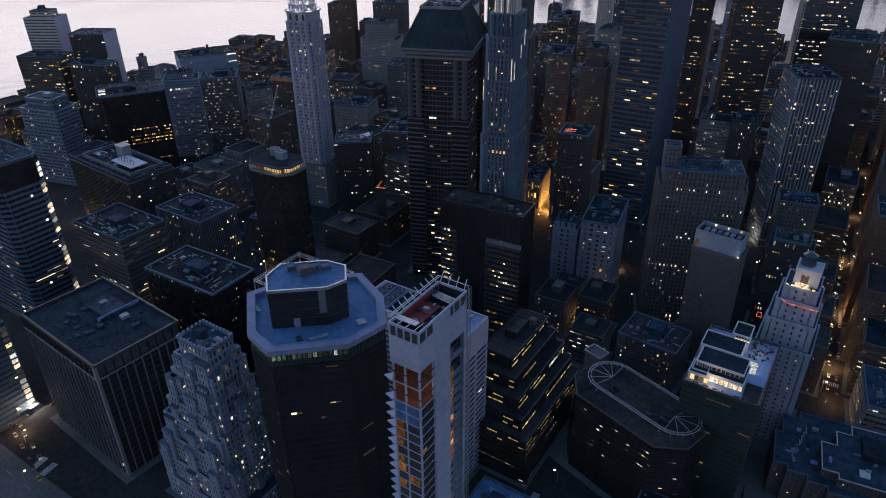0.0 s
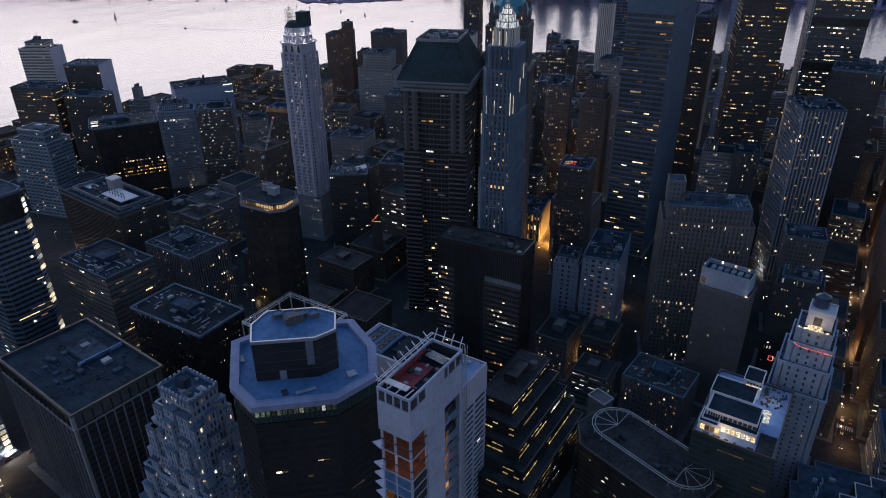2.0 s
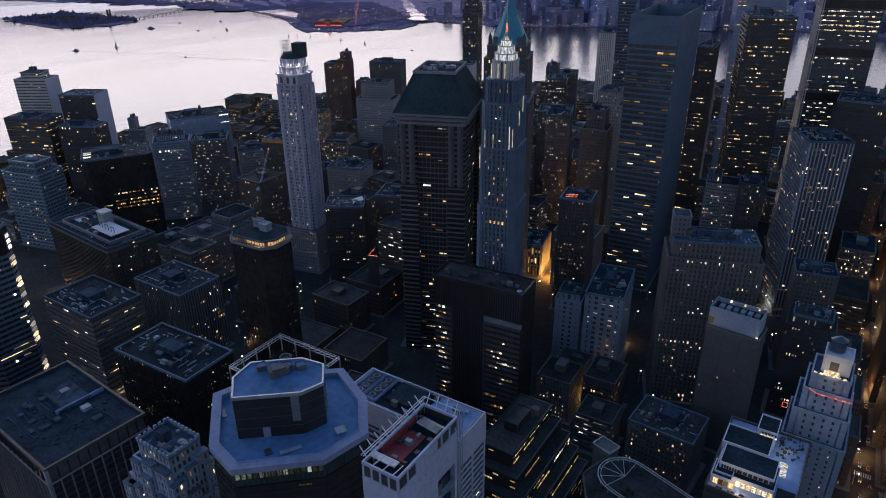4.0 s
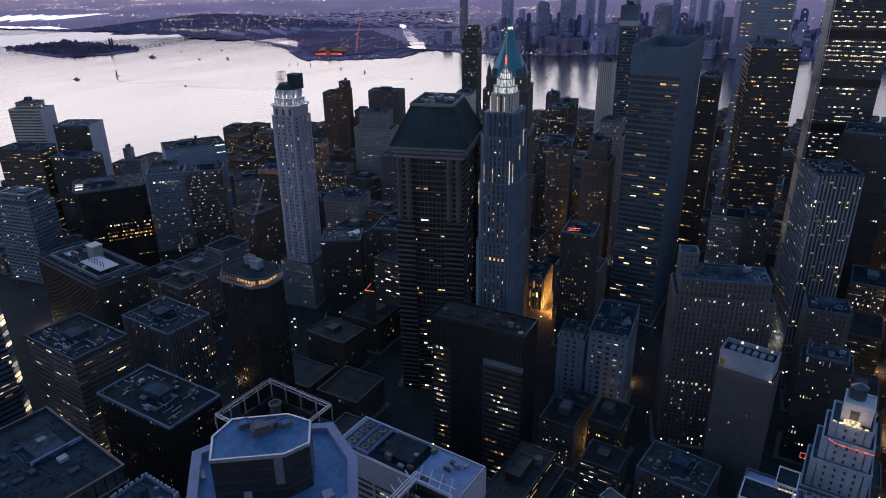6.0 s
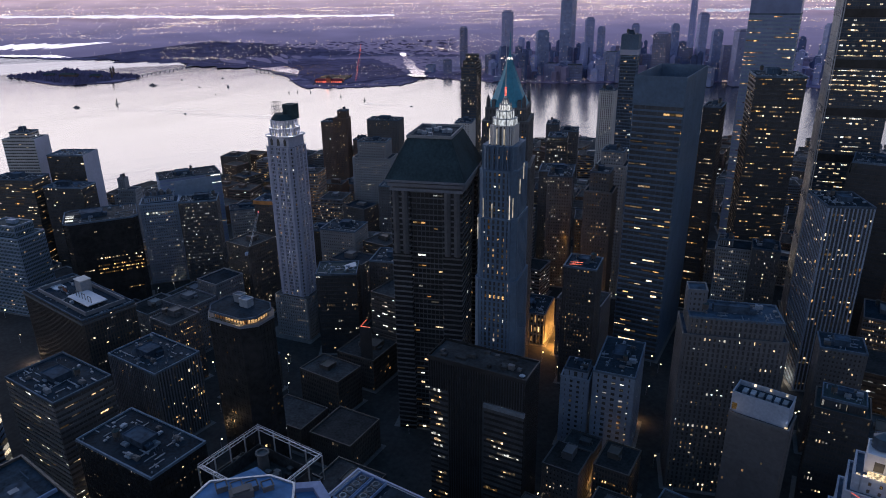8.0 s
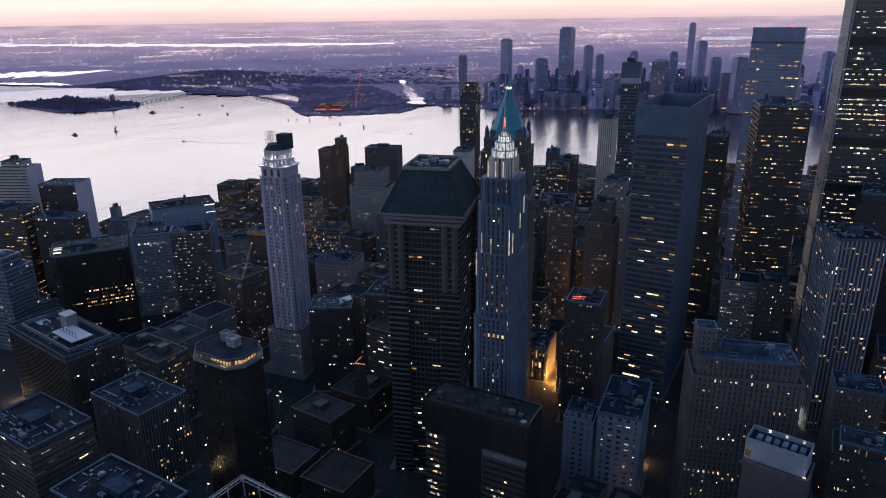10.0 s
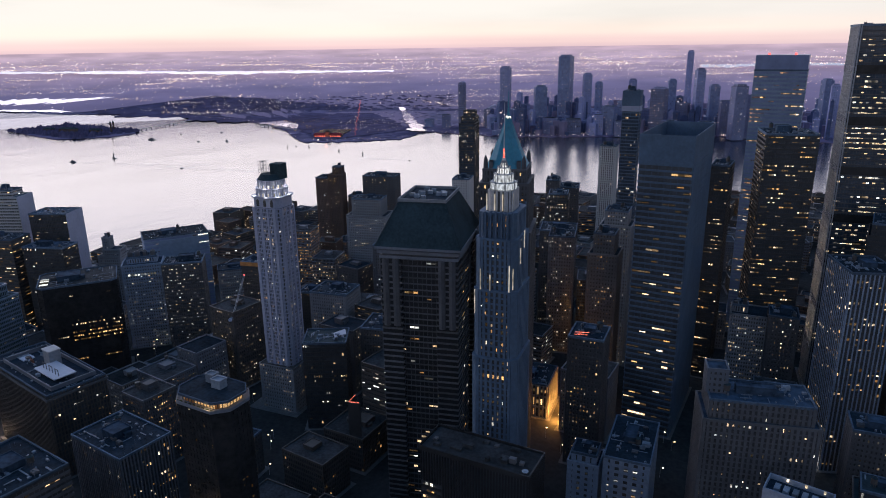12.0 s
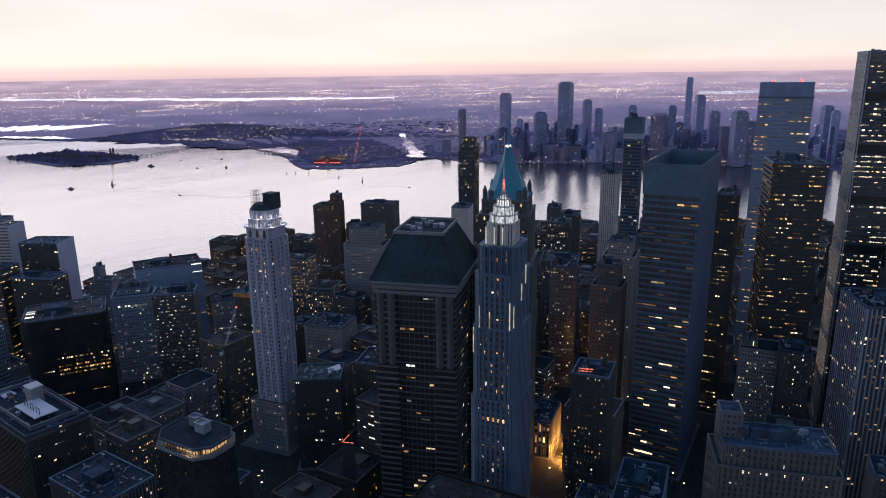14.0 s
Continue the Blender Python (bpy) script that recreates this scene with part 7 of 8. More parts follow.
tagged(new("pavement", pave.mesh("pavement", "paving")), "grey concrete pavement round the city blocks", "pavement", kind="structure")


# ---- streets: crossings, lamps and cars ----
def crossing(x, y, yaw, n=8):
    root = thing("zebra_crossing", "worn white zebra crossing painted on asphalt", "crossing", x, y, 2.3, yaw, "zebra crossings")
    bar = Geo().box(-0.35, 0.35, -2.2, 2.2, 0.004, 0.02).mesh("stripe", "white")
    for k in range(n):
        ob = new("stripe", bar)
        ob.parent = root
        ob.location = ((k - n / 2) * 1.25, 0, 0)


slab("paved_apron", [(-478, 30), (-250, 30), (-250, 108.6), (-478, 108.6)], 2.2, 2.33, "paving", "worn pale concrete roadway apron beside the river", "road")
for k in range(9):
    tagged(new("lane_mark", Geo().box(-442 + 20 * k, -436 + 20 * k, 98.8, 99.05, 2.32, 2.345).mesh("lane_mark", "white")), "worn white lane mark painted on concrete", "lane mark", "lane marks")
for x, y, yaw in ((-371.2, 113.6, 100), (-361.6, 114.0, 100), (-117, 262, 0), (-104, 252, 90), (27, 452, 0), (19, 575, 0)):
    crossing(x, y, yaw)


def street_lamp(x, y, yaw):
    root = thing("street_lamp", "tall steel street lamp with a lit amber head", "street lamp", x, y, 2.3, yaw, "street lamps")
    part("pole", Geo().drum(0, 0, 0, 8.6, 0.14, 0.09, 6).bar((0, 0, 8.5), (1.9, 0, 9.0), 0.06), "steel", root)
    part("lamp_head", Geo().box(1.3, 2.3, -0.35, 0.35, 8.75, 9.15), "street_lens", root, "glowing lamp head")
    return root


def avenue_x(y):
    return float(np.interp(y, (415, 545, 830, 1100), (30, 20, 10, 8)))


first_lamp = street_lamp(avenue_x(440) - 6.5, 440, 0)
rng = random.Random(5)
for k in range(1, 19):
    copy_thing(first_lamp, pose(avenue_x(440 + k * 25) + (-6.5 if k % 2 else 6.5), 440 + k * 25, 2.3, 0, 0, 0 if k % 2 else 180))
for x, y, yaw in ((-428, 100, 0), (-420, 128, 0), (-412, 160, 0), (-405, 200, 0), (-395, 118, 90), (-362, 100, 90), (-318, 100, 90), (-430, 235, 0), (-150, 470, 0), (-152, 500, 0), (-158, 560, 0), (-160, 600, 0),
                  (-252, 590, 180), (-262, 630, 180), (-64, 600, 0), (-68, 650, 0), (-72, 700, 0), (-112, 240, 0), (-98, 270, 180), (-470, 263, 30), (-540, 285, 30), (-620, 305, 30), (-700, 330, 30), (-770, 350, 30),
                  (-172, 900, 0), (-160, 950, 0), (-230, 345, 40), (-180, 395, 40), (-140, 432, 40)):
    copy_thing(first_lamp, pose(x, y, 2.3, 0, 0, yaw))


def canyon_lamps():
    """Lamps along the side streets, wherever the ground between the blocks is open."""
    r = random.Random(61)
    made = 0
    for _ in range(4000):
        x, y = r.uniform(-760, 60), r.uniform(130, 820)
        view = math.degrees(math.atan2(-(x + 30), y - 58))
        if made >= 110 or not -2 < view < 66:
            continue
        clear = True
        for fx, fy, fyaw, fw, fd in FOOT:
            fc, fs = math.cos(radians(fyaw)), math.sin(radians(fyaw))
            u, v = (x - fx) * fc + (y - fy) * fs, -(x - fx) * fs + (y - fy) * fc
            if abs(u) < fw / 2 + 4 and abs(v) < fd / 2 + 4:
                clear = False
                break
        if clear:
            copy_thing(first_lamp, pose(x, y, 2.3, 0, 0, r.choice((0, 90, 180, 270))))
            made += 1


canyon_lamps()


def car(paint, name="car", what="dark car with lit headlamps on the street"):
    root = thing(name, what, "car", 0, 0, -50, 0, "cars on the street")
    body = Geo().prism([(-0.9, -2.2), (0.9, -2.2), (0.92, 2.1), (0.7, 2.25), (-0.7, 2.25), (-0.92, 2.1)], 0.35, 0.95)
    part("body", body, paint, root)
    part("cabin", Geo().prism([(-0.82, -1.7), (0.82, -1.7), (0.82, 0.9), (-0.82, 0.9)], 0.95, 1.5, [(-0.68, -1.3), (0.68, -1.3), (0.68, 0.3), (-0.68, 0.3)]), "black_glass", root)
    for x in (-0.8, 0.8):
        for y in (-1.4, 1.4):
            wheel = Geo().bar((x - 0.12, y, 0.33), (x + 0.12, y, 0.33), 0.33, 10)
            part("wheel", wheel, "black", root)
        part("headlamp", Geo().box(x * 0.75 - 0.2, x * 0.75 + 0.2, 2.2, 2.32, 0.55, 0.8), "flood", root, "lit headlamp")
        part("tail_lamp", Geo().box(x * 0.8 - 0.18, x * 0.8 + 0.18, -2.28, -2.18, 0.6, 0.82), "red_light", root, "lit tail lamp")
    return root


MAT["car_dark"] = material("dark_car_paint", (0.03, 0.032, 0.036), 0.25, 0.3, 0.2)
MAT["car_yellow"] = material("yellow_taxi_paint", (0.55, 0.33, 0.03), 0.3, 0.0, 0.15)
MAT["car_white"] = material("white_car_paint", (0.6, 0.6, 0.6), 0.3, 0.0, 0.1)
cars = [car("car_dark", "car", "dark saloon car with lit headlamps on the street"), car("car_yellow", "taxi", "yellow taxi with lit headlamps on the street"), car("car_white", "car", "white saloon car with lit headlamps on the street")]
spots = [(avenue_x(430 + 14 * k) - 2.6, 430 + 14 * k + rng.uniform(-4, 4), 180) for k in range(22)] + [(avenue_x(440 + 24 * k) + 2.8, 440 + 24 * k + rng.uniform(-6, 6), 0) for k in range(9)]
spots += [(-420 + 3.2 * (k % 2) + k * 1.0, 108 + 13 * k, 0 if k % 2 else 180) for k in range(5)] + [(-432 + 6.2 * k + rng.uniform(-2, 2), 126 - 1.46 * k + (2.6 if k % 2 else -2.6), -103 if k % 2 else 77) for k in range(13)]
spots += [(-480 - 40 * k, 268 + 11.5 * k, 73 if k % 2 else -107) for k in range(5)] + [(-67 - 1.2 * k, 600 + 14 * k, 180) for k in range(4)] + [(-112 - k, 250 + 9 * k, 0) for k in range(3)]
for k, (x, y, yaw) in enumerate(spots):
    if k < 3:
        cars[k].matrix_basis = pose(x, y, 2.3, 0, 0, yaw)
    else:
        copy_thing(cars[rng.choice((0, 0, 1, 2))], pose(x, y, 2.3, 0, 0, yaw))

# point lights without fittings, added to brighten the streets and fronts
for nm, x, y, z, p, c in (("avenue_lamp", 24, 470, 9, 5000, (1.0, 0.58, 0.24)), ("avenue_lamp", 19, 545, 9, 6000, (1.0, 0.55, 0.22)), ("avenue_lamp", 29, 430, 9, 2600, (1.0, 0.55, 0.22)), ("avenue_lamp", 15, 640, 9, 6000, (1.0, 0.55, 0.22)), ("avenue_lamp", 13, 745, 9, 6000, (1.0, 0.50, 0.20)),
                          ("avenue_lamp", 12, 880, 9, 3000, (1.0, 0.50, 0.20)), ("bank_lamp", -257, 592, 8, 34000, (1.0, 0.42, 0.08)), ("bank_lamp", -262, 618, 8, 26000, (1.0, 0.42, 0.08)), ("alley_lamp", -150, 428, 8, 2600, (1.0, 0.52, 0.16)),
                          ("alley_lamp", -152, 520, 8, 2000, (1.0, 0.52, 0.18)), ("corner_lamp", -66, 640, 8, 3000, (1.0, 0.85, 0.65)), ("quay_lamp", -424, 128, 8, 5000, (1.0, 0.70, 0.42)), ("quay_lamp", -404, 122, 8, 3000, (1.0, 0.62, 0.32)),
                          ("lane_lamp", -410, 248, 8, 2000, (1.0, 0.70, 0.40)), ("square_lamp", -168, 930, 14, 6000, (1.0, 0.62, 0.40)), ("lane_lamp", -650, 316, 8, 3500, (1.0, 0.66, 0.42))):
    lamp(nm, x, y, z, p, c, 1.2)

court = thing("lit_roof_court", "small white-lit steel frame on a low roof", "canopy", -104, 228, 22.2, 20)
for k in range(5):
    part("frame_bar", Geo().bar((-3 + 1.5 * k, -3, 2.2), (-3 + 1.5 * k, 3, 2.2), 0.16), "steel", court)
for x in (-3, 3):
    for y in (-3, 3):
        part("frame_post", Geo().bar((x, y, 0), (x, y, 2.3), 0.14), "steel", court)
# floor glows itself, painting the lamplight that falls on it
part("lit_floor", Geo().box(-2.6, 2.6, -2.6, 2.6, 0.02, 0.1), "lit_white", court, "floor glowing in place of white lamplight")
part("court_lamp", Geo().box(-0.6, 0.6, -0.2, 0.2, 1.9, 2.1), "flood", court)

# signs, crane and park
sign = thing("roof_sign", "small triangular red neon roof sign", "sign", -361, 447, 60, 20)
part("neon_tube", Geo().bar((-4, 0, 0.5), (2, 0, 7.5), 0.3).bar((-4, 0, 0.5), (4, 0, 0.5), 0.25), "neon", sign)
part("sign_mast", Geo().bar((3.4, 0.5, 0), (2.2, 0.3, 7.4), 0.2).box(-5, 5, 0, 1, -58, 0), "black", sign)
sign = thing("roof_sign", "small red neon sign on a roof edge", "sign", -219, 545, 110, 10)
part("neon_tube", Geo().bar((-6, -2, 2), (4, -2, 3), 0.25).bar((-5, -2, 4), (5, -2, 5), 0.25).bar((-5, -2, 2), (3, -2, 5), 0.2), "neon", sign)
part("sign_post", Geo().bar((-5, -2, 0), (-5, -2, 4), 0.15).bar((4, -2, 0), (4, -2, 5), 0.15), "black", sign)


def tower_crane():
    root = thing("tower_crane", "dark lattice tower crane with a raised jib", "crane", -540, 486, 2.3, 30)
    g = Geo()
    for sx in (-0.9, 0.9):
        for sy in (-0.9, 0.9):
            g.bar((sx, sy, 0), (sx, sy, 74), 0.16)
    for k in range(24):
        g.bar((-0.9, -0.9, 3 * k), (0.9, -0.9, 3 * k + 3), 0.09).bar((0.9, -0.9, 3 * k), (0.9, 0.9, 3 * k + 3), 0.09)
    part("mast", g, "dim", root)
    j = Geo()
    a, b = Vector((0, 0, 75)), Vector((10, 14, 112))
    for o in (Vector((0.7, 0, 0)), Vector((-0.7, 0, 0)), Vector((0, 0, 1.4))):
        j.bar(a + o, b + o, 0.14)
    for k in range(16):
        p, q = a + (b - a) * (k / 16), a + (b - a) * ((k + 1) / 16)
        j.bar(p + Vector((0.7, 0, 0)), q + Vector((-0.7, 0, 0)), 0.08).bar(p + Vector((0, 0, 1.4)), q + Vector((0.7, 0, 0)), 0.08)
    part("jib", j, "steel", root)
    part("cab", Geo().box(-1.4, 1.4, -1.6, 1.2, 73, 76.4), "unit", root)
    part("counterweight", Geo().box(-1.2, 1.2, -7, -4.5, 74, 76.5).box(-0.6, 0.6, -5, 0, 75.2, 75.7), "concrete", root)
    part("jib_lamp", Geo().drum(10, 14, 112, 113, 0.5, sides=6), "red_light", root)


tower_crane()


def tree(seed, h):
    r = random.Random(seed)
    root = thing("tree", "dark broad-leaved park tree in full leaf", "tree", 0, 0, -60, 0, "park trees")
    t = Geo().drum(0, 0, 0, h * 0.45, 0.45, 0.25, 7)
    for k in range(5):
        a = k * 1.256 + r.random()
        t.bar((0, 0, h * 0.35), (math.cos(a) * h * 0.25, math.sin(a) * h * 0.25, h * 0.65), 0.14)
    part("trunk", t, "bark", root)
    g = Geo()
    for k in range(170):
        a, u, q = r.uniform(0, 6.283), r.random() ** 0.5, r.uniform(-1, 1)
        rad = h * 0.36 * math.sqrt(max(0.05, 1 - q * q)) * (0.55 + 0.55 * u)
        c = Vector((math.cos(a) * rad, math.sin(a) * rad, h * 0.66 + q * h * 0.32))
        s = r.uniform(0.35, 0.95)
        g.drum(c.x, c.y, c.z - s * 0.5, c.z + s * 0.6, s, s * 0.3, 5, r.uniform(0, 6))
    part("crown", g, "leaf", root)
    return root


trees = [tree(1, 14), tree(2, 11), tree(3, 16)]
for k in range(32):
    x, y = -925 + rng.uniform(-42, 42), 803 + rng.uniform(-52, 52)
    if k < 3:
        trees[k].matrix_basis = pose(x, y, 2.3, 0, 0, rng.uniform(0, 360))
    else:
        copy_thing(trees[k % 3], pose(x, y, 2.3, 0, 0, rng.uniform(0, 360)))
slab("park_lawn", [(-980, 745), (-880, 745), (-880, 862), (-980, 862)], 2.2, 2.34, "leaf", "dark park lawn at the island's tip", "lawn")


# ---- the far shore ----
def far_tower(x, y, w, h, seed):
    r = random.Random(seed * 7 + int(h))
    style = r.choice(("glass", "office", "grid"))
    # far_wall and far_glass carry painted haze, so towers look paler and bluer
    wall, glass, what = r.choice((("far_wall", "far_glass", "haze-pale glass"), ("far_glass", "far_glass", "blue-grey glass"), ("far_wall", "far_glass", "grey stone")))
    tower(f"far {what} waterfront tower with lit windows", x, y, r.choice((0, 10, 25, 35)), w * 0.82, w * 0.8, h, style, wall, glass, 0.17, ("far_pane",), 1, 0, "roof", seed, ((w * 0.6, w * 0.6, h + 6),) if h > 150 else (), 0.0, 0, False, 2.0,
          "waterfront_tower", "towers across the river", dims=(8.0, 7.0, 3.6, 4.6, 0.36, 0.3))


far_tower(-1320, 2505, 40, 228, 20)
far_tower(-1113, 2604, 54, 268, 22)
far_tower(-1519, 2507, 28, 167, 30)
far_tower(-1157, 2475, 52, 161, 12)
far_tower(-1019, 2588, 35, 203, 13)
far_tower(-730, 2526, 58, 161, 14)
far_tower(-829, 3327, 28, 272, 15)
far_tower(-629, 2654, 35, 220, 16)
far_tower(-473, 2532, 49, 175, 17)
far_tower(-768, 2826, 33, 174, 18)
far_tower(-887, 2477, 54, 101, 19)
far_tower(-599, 2763, 40, 160, 20)
far_tower(-1229, 2496, 44, 94, 1)
far_tower(-1079, 2400, 50, 60, 2)
far_tower(-997, 2413, 62, 57, 3)
far_tower(-916, 2445, 37, 73, 4)
far_tower(-805, 2608, 43, 84, 5)
far_tower(-675, 2644, 48, 106, 6)
far_tower(-530, 2624, 42, 121, 7)
far_tower(-939, 2881, 34, 169, 8)
far_tower(-1065, 2838, 29, 158, 9)
far_tower(-1377, 2474, 36, 73, 10)
far_tower(-1426, 2447, 45, 40, 11)
far_tower(-1521, 2388, 40, 53, 12)
far_tower(-1291, 2408, 56, 35, 13)
far_tower(-244, 2811, 36, 183, 15)
far_tower(-211, 2713, 30, 171, 16)
far_tower(-445, 2587, 33, 145, 17)
far_tower(-1605, 2393, 37, 31, 18)
far_tower(-832, 2443, 49, 54, 1)
far_tower(-680, 2488, 49, 60, 2)
far_tower(-560, 2485, 52, 62, 3)
MAT["haze"] = bpy.data.materials.new("distant_painted_haze")
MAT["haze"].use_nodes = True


# haze painted as emission, paler and pinker with height on the sheet
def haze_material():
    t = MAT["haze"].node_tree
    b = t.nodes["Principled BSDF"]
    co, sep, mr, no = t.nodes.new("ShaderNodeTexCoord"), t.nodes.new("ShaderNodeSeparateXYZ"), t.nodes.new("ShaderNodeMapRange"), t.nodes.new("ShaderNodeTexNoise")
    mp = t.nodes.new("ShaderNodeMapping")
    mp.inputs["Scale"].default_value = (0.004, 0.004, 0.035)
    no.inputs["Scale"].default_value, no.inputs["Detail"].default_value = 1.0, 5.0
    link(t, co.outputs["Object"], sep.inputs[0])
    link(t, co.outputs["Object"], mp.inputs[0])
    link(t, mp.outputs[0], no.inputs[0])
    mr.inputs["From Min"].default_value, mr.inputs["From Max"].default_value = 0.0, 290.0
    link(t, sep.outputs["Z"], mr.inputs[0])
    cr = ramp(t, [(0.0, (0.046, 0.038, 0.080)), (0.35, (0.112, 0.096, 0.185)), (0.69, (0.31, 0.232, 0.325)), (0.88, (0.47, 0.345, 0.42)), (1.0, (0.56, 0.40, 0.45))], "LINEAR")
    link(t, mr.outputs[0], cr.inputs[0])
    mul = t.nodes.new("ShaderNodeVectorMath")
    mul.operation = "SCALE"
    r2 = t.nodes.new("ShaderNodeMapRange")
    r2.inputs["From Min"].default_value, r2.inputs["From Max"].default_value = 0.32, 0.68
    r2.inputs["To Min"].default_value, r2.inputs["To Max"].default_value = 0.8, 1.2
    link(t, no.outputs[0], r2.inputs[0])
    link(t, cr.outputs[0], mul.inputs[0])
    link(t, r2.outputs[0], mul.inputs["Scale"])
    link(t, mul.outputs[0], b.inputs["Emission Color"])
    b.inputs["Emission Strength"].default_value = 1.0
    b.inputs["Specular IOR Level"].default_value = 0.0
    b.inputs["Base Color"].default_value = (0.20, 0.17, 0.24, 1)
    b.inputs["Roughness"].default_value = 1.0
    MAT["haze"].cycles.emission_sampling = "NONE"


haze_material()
tagged(polar_sheet("backdrop", lambda a: max(shore(a) + 140.0, 2850.0) + 40 * math.sin(a * 23), "haze", 3.6, 44, radians(60), radians(190), 200), "violet country with haze painted in, paling towards the horizon", "backdrop", kind="structure")

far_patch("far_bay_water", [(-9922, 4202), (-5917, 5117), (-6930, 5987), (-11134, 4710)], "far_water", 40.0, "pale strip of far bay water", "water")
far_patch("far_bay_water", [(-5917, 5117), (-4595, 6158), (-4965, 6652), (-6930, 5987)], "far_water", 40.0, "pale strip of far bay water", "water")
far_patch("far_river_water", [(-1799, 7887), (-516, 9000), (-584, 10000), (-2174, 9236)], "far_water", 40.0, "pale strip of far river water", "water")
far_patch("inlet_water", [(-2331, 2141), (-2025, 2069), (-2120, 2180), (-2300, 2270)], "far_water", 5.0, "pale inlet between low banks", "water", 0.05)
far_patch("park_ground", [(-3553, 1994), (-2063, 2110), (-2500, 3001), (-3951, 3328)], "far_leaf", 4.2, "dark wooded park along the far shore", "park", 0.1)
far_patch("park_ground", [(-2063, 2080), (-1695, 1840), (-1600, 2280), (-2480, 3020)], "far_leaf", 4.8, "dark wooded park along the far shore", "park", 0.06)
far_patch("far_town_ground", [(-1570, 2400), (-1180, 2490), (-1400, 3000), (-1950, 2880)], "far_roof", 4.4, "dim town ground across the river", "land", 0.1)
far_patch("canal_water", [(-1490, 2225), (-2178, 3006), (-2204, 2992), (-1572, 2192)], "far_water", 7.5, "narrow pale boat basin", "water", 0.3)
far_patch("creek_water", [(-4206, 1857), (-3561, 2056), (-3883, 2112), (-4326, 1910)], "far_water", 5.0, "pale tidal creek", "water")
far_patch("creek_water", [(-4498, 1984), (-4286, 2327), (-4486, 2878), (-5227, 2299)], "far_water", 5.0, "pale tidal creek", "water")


def shard(g, x, y, z, w, h):
    """A small four-sided body for far roofs and lamps."""
    k = len(g.v)
    g.v += [(x - w, y - w, z), (x + w, y - w, z), (x + w, y + w, z), (x - w, y + w, z), (x, y, z + h)]
    g.f += [(k, k + 1, k + 4), (k + 1, k + 2, k + 4), (k + 2, k + 3, k + 4), (k + 3, k, k + 4)]


def far_country():
    r = random.Random(99)
    lamps, houses, woods = Geo(), Geo(), Geo()
    hubs = [(r.uniform(94, 158), r.uniform(2500, 12000), r.uniform(0.4, 2.2)) for _ in range(60)] + [(r.uniform(95, 121), r.uniform(2550, 3300), 1.0) for _ in range(40)]
    roads = [(r.uniform(92, 156), r.uniform(2600, 15000), r.uniform(1.5, 11), r.uniform(-0.12, 0.12)) for _ in range(90)]
    for _ in range(19000):
        pick = r.random()
        if pick < 0.5:
            b, d, s, tilt = r.choice(roads)
            u = r.random()
            a, q = radians(b + u * s), d * (1 + tilt * u) + r.gauss(0, 0.012 * d)
        elif pick < 0.85:
            b, d, s = r.choice(hubs)
            a, q = radians(b + r.gauss(0, 1.6 * s)), d + r.gauss(0, 120 * s)
        else:
            a, q = radians(r.uniform(90, 164)), 2500 * (9.0 ** (r.random() ** 0.8))
        if q < shore(a) + 25 or 30 < (math.degrees(a) - 100) < 42 and q < 3300 and r.random() < 0.85:
            continue
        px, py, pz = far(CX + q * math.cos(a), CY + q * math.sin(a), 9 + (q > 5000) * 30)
        k = math.hypot(px - CX, py - CY) / 1200
        s = k * r.choice((0.26, 0.33, 0.42, 0.62))
        shard(lamps, px, py, pz, s, s * 1.6)
    for _ in range(4600):
        a, q = radians(r.uniform(90, 162)), 2450 * (2.2 ** r.random())
        park = 122 < math.degrees(a) < 143
        if q < shore(a) + 30:
            continue
        x, y = CX + q * math.cos(a), CY + q * math.sin(a)
        if park and q < 4600:
            if r.random() < 0.9:
                w = r.uniform(8, 22)
                px, py, pz = far(x, y, 2)
                shard(woods, px, py, pz, w, r.uniform(2.0, 4.5))
            continue
        if 118 < math.degrees(a) < 128 or q > 3400:
            continue
        w, d, h = r.uniform(7, 18), r.uniform(7, 18), r.uniform(4, 12) * (2.0 if r.random() < 0.08 else 1)
        if math.degrees(a) < 118 and r.random() < 0.7:
            w, d, h = w * 1.7, d * 1.7, r.uniform(14, 60)
        px, py, pz = far(x, y, 1)
        houses.box(px - w / 2, px + w / 2, py - d / 2, py + d / 2, pz, pz + h)
    tagged(new("town_lamp_field", lamps.mesh("town_lamp_field", "far_light")), "scattered white and amber town lamps across the river", "lights", kind="stuff")
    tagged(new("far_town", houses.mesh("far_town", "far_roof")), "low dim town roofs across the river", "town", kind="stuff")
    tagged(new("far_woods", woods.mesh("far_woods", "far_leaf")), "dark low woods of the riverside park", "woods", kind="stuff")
    row = Geo()
    for i in range(170):
        b = 96 + i * 0.36
        a = radians(b)
        q = shore(a) + r.uniform(4, 26)
        if q < 3600 and r.random() < 0.8:
            shard(row, CX + q * math.cos(a), CY + q * math.sin(a), 6, r.uniform(0.8, 1.7), 2.6)
    tagged(new("quay_lamp_row", row.mesh("quay_lamp_row", "far_light")), "row of small lamps along the far quay", "lights", kind="stuff")


far_country()


